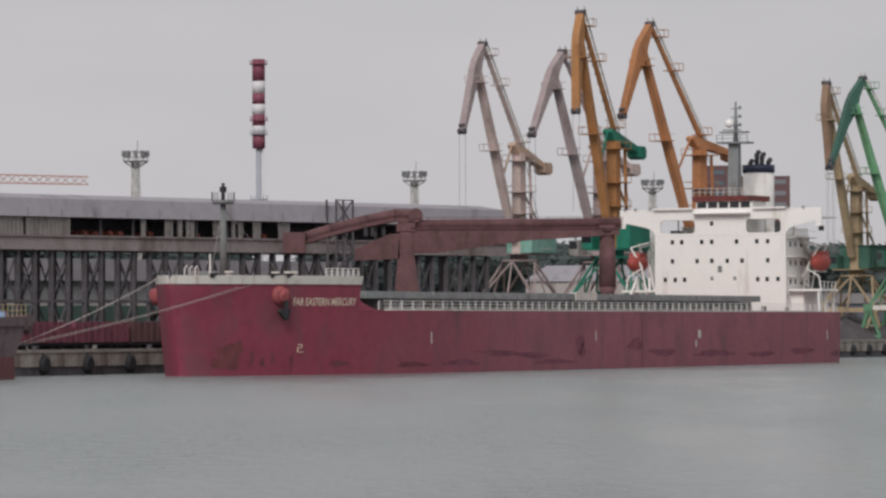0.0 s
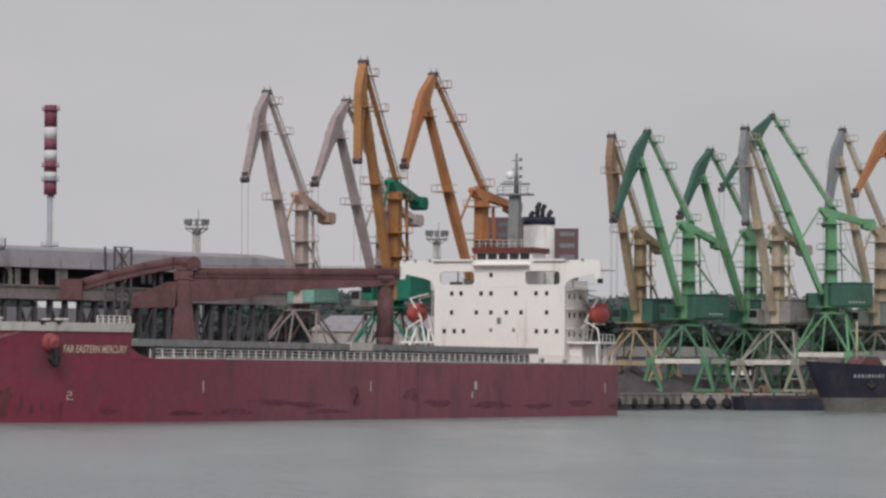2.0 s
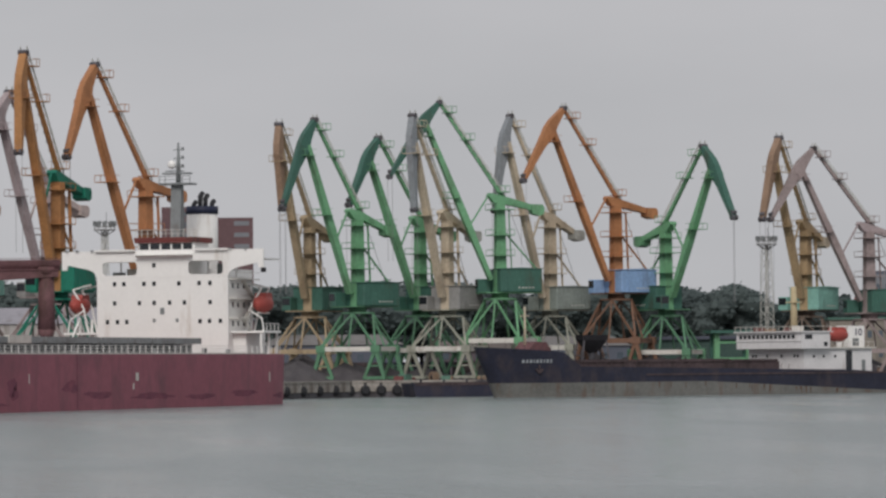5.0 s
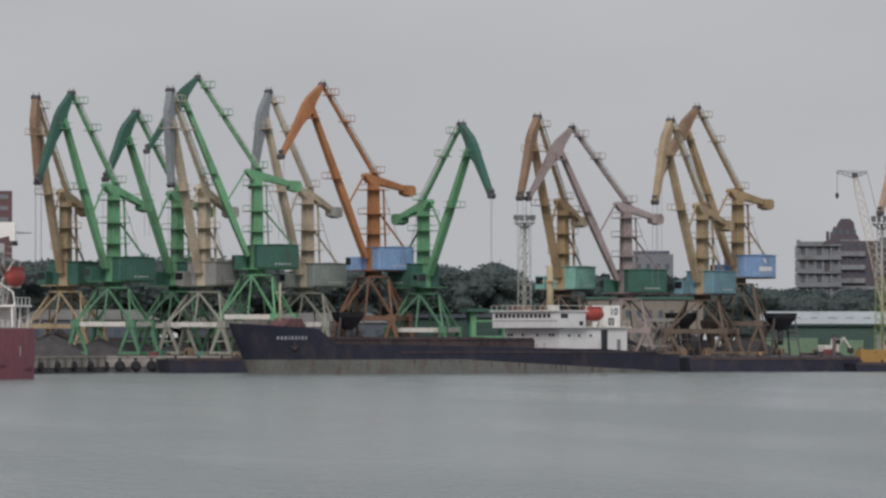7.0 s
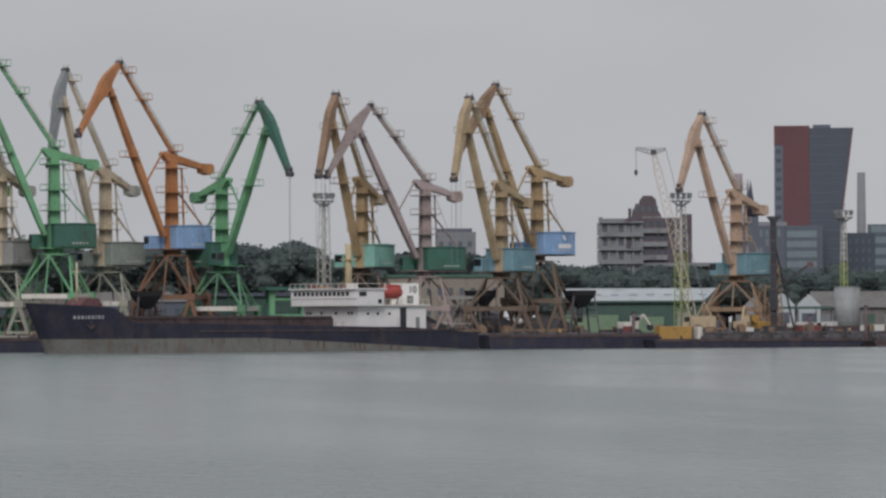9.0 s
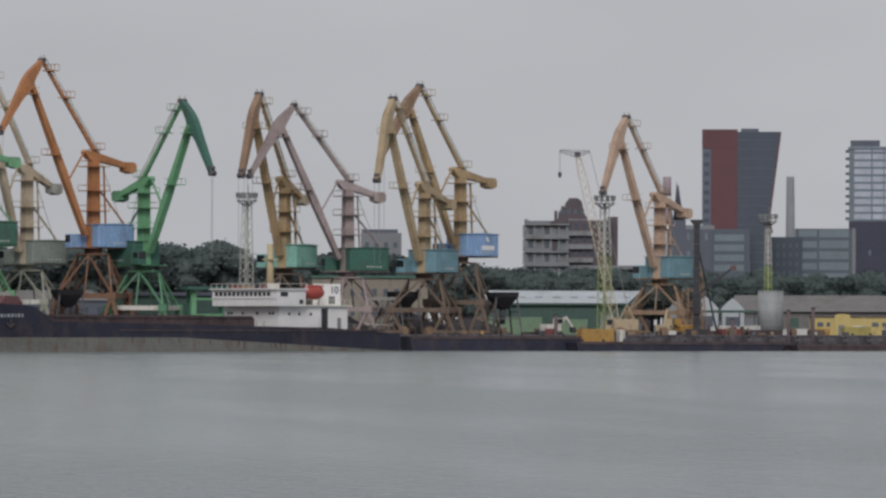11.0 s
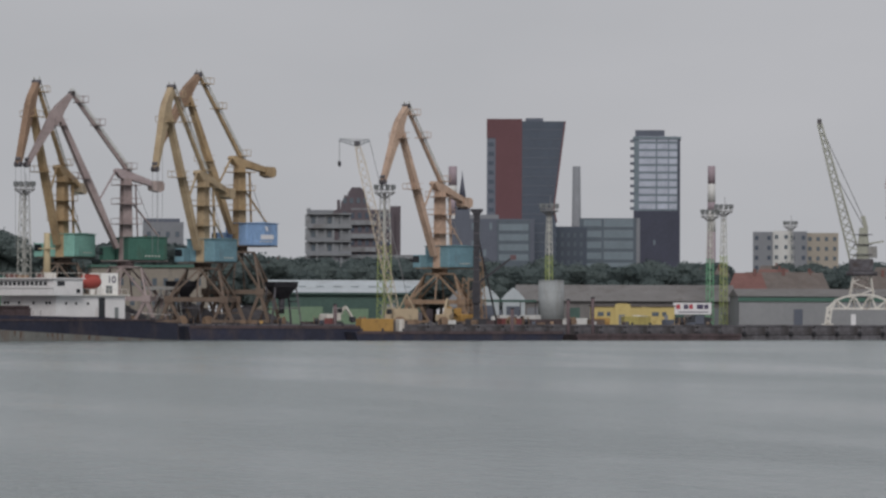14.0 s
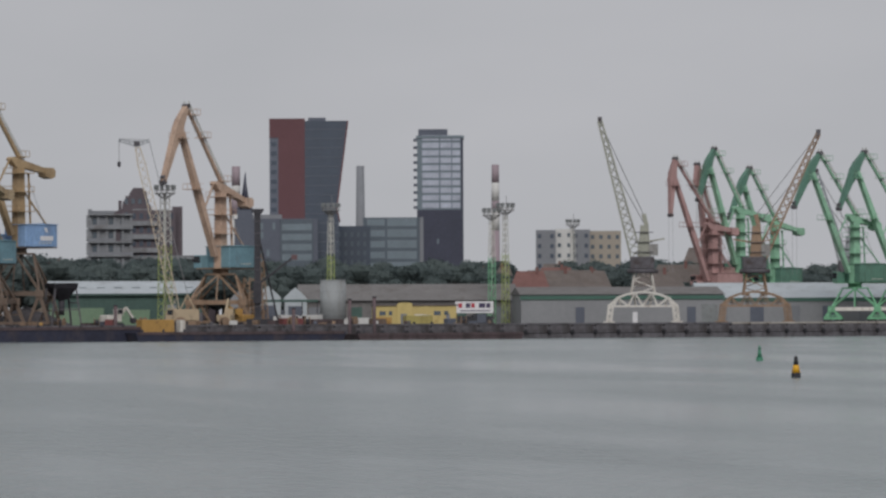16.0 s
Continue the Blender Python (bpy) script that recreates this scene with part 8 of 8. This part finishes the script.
# ---- trees ----
def tree_kind(seed, h, spread, material):
    random.seed(seed)
    t = thing("tree", (0, 0, -500), 0, "broad dark green deciduous tree with an uneven crown", "tree", "trees behind the harbour")
    bm = B()
    tube(bm, (0, 0, 0), (0.1, 0.05, h * 0.45), 0.028 * h, 0.016 * h, n=8)
    for k in range(6):
        a = k * 1.05 + random.random()
        tube(bm, (0.1, 0.05, h * (0.25 + 0.04 * k)), (spread * 0.6 * math.cos(a), spread * 0.6 * math.sin(a), h * (0.5 + 0.06 * k)), 0.012 * h, 0.004 * h, n=6)
    part("trunk", bm, "bark", t)
    verts, faces = [], []
    blobs = [(random.uniform(-1, 1) * spread * 0.62, random.uniform(-1, 1) * spread * 0.62, h * random.uniform(0.36, 0.86), spread * random.uniform(0.30, 0.52)) for _ in range(13)] + [(0, 0, h * 0.62, spread * 0.7)]
    for bx, by, bz, br in blobs:
        i = len(verts)
        core = [V(math.cos(a) * math.cos(e), math.sin(a) * math.cos(e), math.sin(e)) for e in (-1.2, -0.5, 0.2, 0.9, 1.4) for a in [q * math.pi / 4 for q in range(8)]]
        verts += [V(bx, by, bz) + V(q.x, q.y, q.z * 0.85) * br * 0.86 * random.uniform(0.85, 1.1) for q in core]
        for r in range(4):
            for q in range(8):
                faces.append((i + r * 8 + q, i + r * 8 + (q + 1) % 8, i + r * 8 + 8 + (q + 1) % 8, i + r * 8 + 8 + q))
        for _ in range(230):
            d = Vector((random.gauss(0, 1), random.gauss(0, 1), random.gauss(0, 1))).normalized() * br * random.uniform(0.7, 1.06)
            c = V(bx, by, bz) + V(d.x, d.y, d.z * 0.85)
            s = random.uniform(0.012, 0.027) * h
            u = Vector((random.gauss(0, 1), random.gauss(0, 1), random.gauss(0, 0.6))).normalized()
            w = u.orthogonal().normalized()
            i = len(verts)
            verts += [c + u * s, c + w * s * 0.75, c - u * s, c - w * s * 0.75]
            faces.append((i, i + 1, i + 2, i + 3))
    me = bpy.data.meshes.new("crown")
    me.from_pydata(verts, [], faces)
    me.materials.append(M[material])
    o = new("crown", me)
    o.parent = t
    return t


KINDS = [tree_kind(1, 10, 4.2, "leaf"), tree_kind(2, 10, 3.6, "leaf_dark"), tree_kind(3, 10, 4.6, "leaf_dark"), tree_kind(4, 10, 3.9, "leaf")]
POPLAR = tree_kind(9, 10, 1.5, "leaf_dark")
POPLAR["label"] = "slim dark poplar rising above the sheds"
random.seed(21)
# x0, y0, x1, y1, number, lowest and greatest height
BELTS = [(238, 985, 345, 1060, 34, 11, 15), (345, 1060, 470, 1130, 40, 11, 15), (250, 1020, 480, 1160, 30, 13, 17), (150, 985, 238, 1000, 15, 14, 20), (60, 905, 122, 915, 22, 17, 20.5), (94, 899, 103, 901, 4, 19.5, 21.5), (110, 899, 116, 901, 3, 19, 21), (122, 915, 160, 935, 11, 15, 19), (150, 930, 178, 936, 9, 17.5, 20), (-141, 559, -36, 680, 40, 15, 18), (168, 990, 190, 1000, 4, 19, 21), (440, 1150, 640, 1230, 24, 13, 18),
         (265, 1130, 320, 1140, 8, 17, 20), (395, 1010, 470, 1030, 12, 10, 14), (100, 900, 112, 905, 3, 18, 20), (-20, 850, 64, 880, 18, 17, 21)]
for x0, y0, x1, y1, n, ha, hb_ in BELTS:
    for k in range(n):
        f = (k + random.random()) / n
        h = random.uniform(ha, hb_)
        s = h / 10.0
        x, y = x0 + (x1 - x0) * f + random.uniform(-3, 3), y0 + (y1 - y0) * f + random.uniform(-9, 9)
        copy_thing(random.choice(KINDS), pose(x, y, GZ, 0, 0, random.uniform(0, 360)) @ Matrix.Diagonal((s * 1.15, s * 1.15, s, 1)))
for x, y, h in ((194.0, 960, 20), (196.5, 962, 18), (206, 980, 17), (211.5, 1000, 21.5), (213.4, 1001, 22)):
    copy_thing(POPLAR, pose(x, y, GZ, 0, 0, x) @ Matrix.Diagonal((h / 10, h / 10, h / 10, 1)))
for t in KINDS + [POPLAR]:
    for o in [*t.children, t]:
        bpy.data.objects.remove(o)

# ---- buoys ----
bg = thing("buoy", (186.0, 415.8, 0), 0, "green conical navigation buoy floating", "buoy")
part("float", tube(B(), (0, 0, -0.4), (0, 0, 0.35), 0.36, 0.36, n=14), "buoy_green", bg)
part("body", tube(B(), (0, 0, 0.35), (0, 0, 1.15), 0.26, 0.12, n=12), "buoy_green", bg)
part("top_mark", tube(B(), (0, 0, 1.15), (0, 0, 1.55), 0.16, 0.05, n=10), "buoy_green", bg)
by = thing("buoy", (146.1, 312.4, 0), 0, "black and yellow cardinal buoy floating", "buoy")
part("float", tube(B(), (0, 0, -0.4), (0, 0, 0.38), 0.36, 0.34, n=16), "black", by)
part("yellow_body", tube(B(), (0, 0, 0.38), (0, 0, 0.95), 0.33, 0.2, n=16), "buoy_yellow", by)
part("top_mark", tube(B(), (0, 0, 0.95), (0, 0, 1.6), 0.19, 0.13, n=12), "black", by)

# ---- small goods along the quay edge ----
random.seed(77)
CLUTTER = ("flat_white", "hold_rust", "slab_dark", "machine_red", "wall_grey", "clay", "umber", "steel_dark", "dusky", "machine_yellow")


def quay_goods(u, back):
    p = CORNER + Q2 * u + V(-Q2.y, Q2.x, 0) * back
    kind = random.choice(("drum", "crate", "cable_reel", "pallet_stack", "bollard"))
    m = random.choice(CLUTTER)
    g = thing(kind, (p.x, p.y, GZ), random.uniform(0, 90), dict(drum="upright steel oil drum on the quay", crate="ribbed goods crate standing on the quay", cable_reel="wooden cable reel lying on the quay", pallet_stack="stack of wooden pallets on the quay", bollard="squat iron mooring bollard on the quay")[kind], kind.replace("_", " "), "goods along the quay")
    if kind == "drum":
        part("shell", tube(B(), (0, 0, 0), (0, 0, 0.95), 0.32, n=12), m, g)
        part("hoop", tube(B(), (0, 0, 0.45), (0, 0, 0.52), 0.345, n=12), m, g)
    elif kind == "crate":
        w, h = random.uniform(0.6, 1.5), random.uniform(0.7, 1.5)
        part("body", box(B(), -w, w, -0.7, 0.7, 0, h), m, g)
        for q in (-w, 0, w):
            part("batten", box(B(), q - 0.06, q + 0.06, -0.76, -0.7, 0, h), m, g)
    elif kind == "cable_reel":
        part("core", tube(B(), (0, -0.4, 0.9), (0, 0.4, 0.9), 0.5, n=12), "dark_plant", g)
        for q in (-0.45, 0.4):
            part("flange", tube(B(), (0, q, 0.9), (0, q + 0.06, 0.9), 0.9, n=16), "clay", g)
    elif kind == "pallet_stack":
        for q in range(random.randint(3, 8)):
            part("pallet", box(B(), -0.6, 0.6, -0.5, 0.5, 0.15 * q, 0.15 * q + 0.11), "clay", g)
    else:
        part("post", tube(B(), (0, 0, 0), (0, 0, 0.6), 0.24, 0.2, n=10), "dark_plant", g)
        part("cap", tube(B(), (0, 0, 0.6), (0, 0, 0.75), 0.34, 0.3, n=10), "dark_plant", g)


for k in range(90):
    quay_goods(8 + 205 * (k + random.random()) / 90.0, random.uniform(2.0, 9.0))
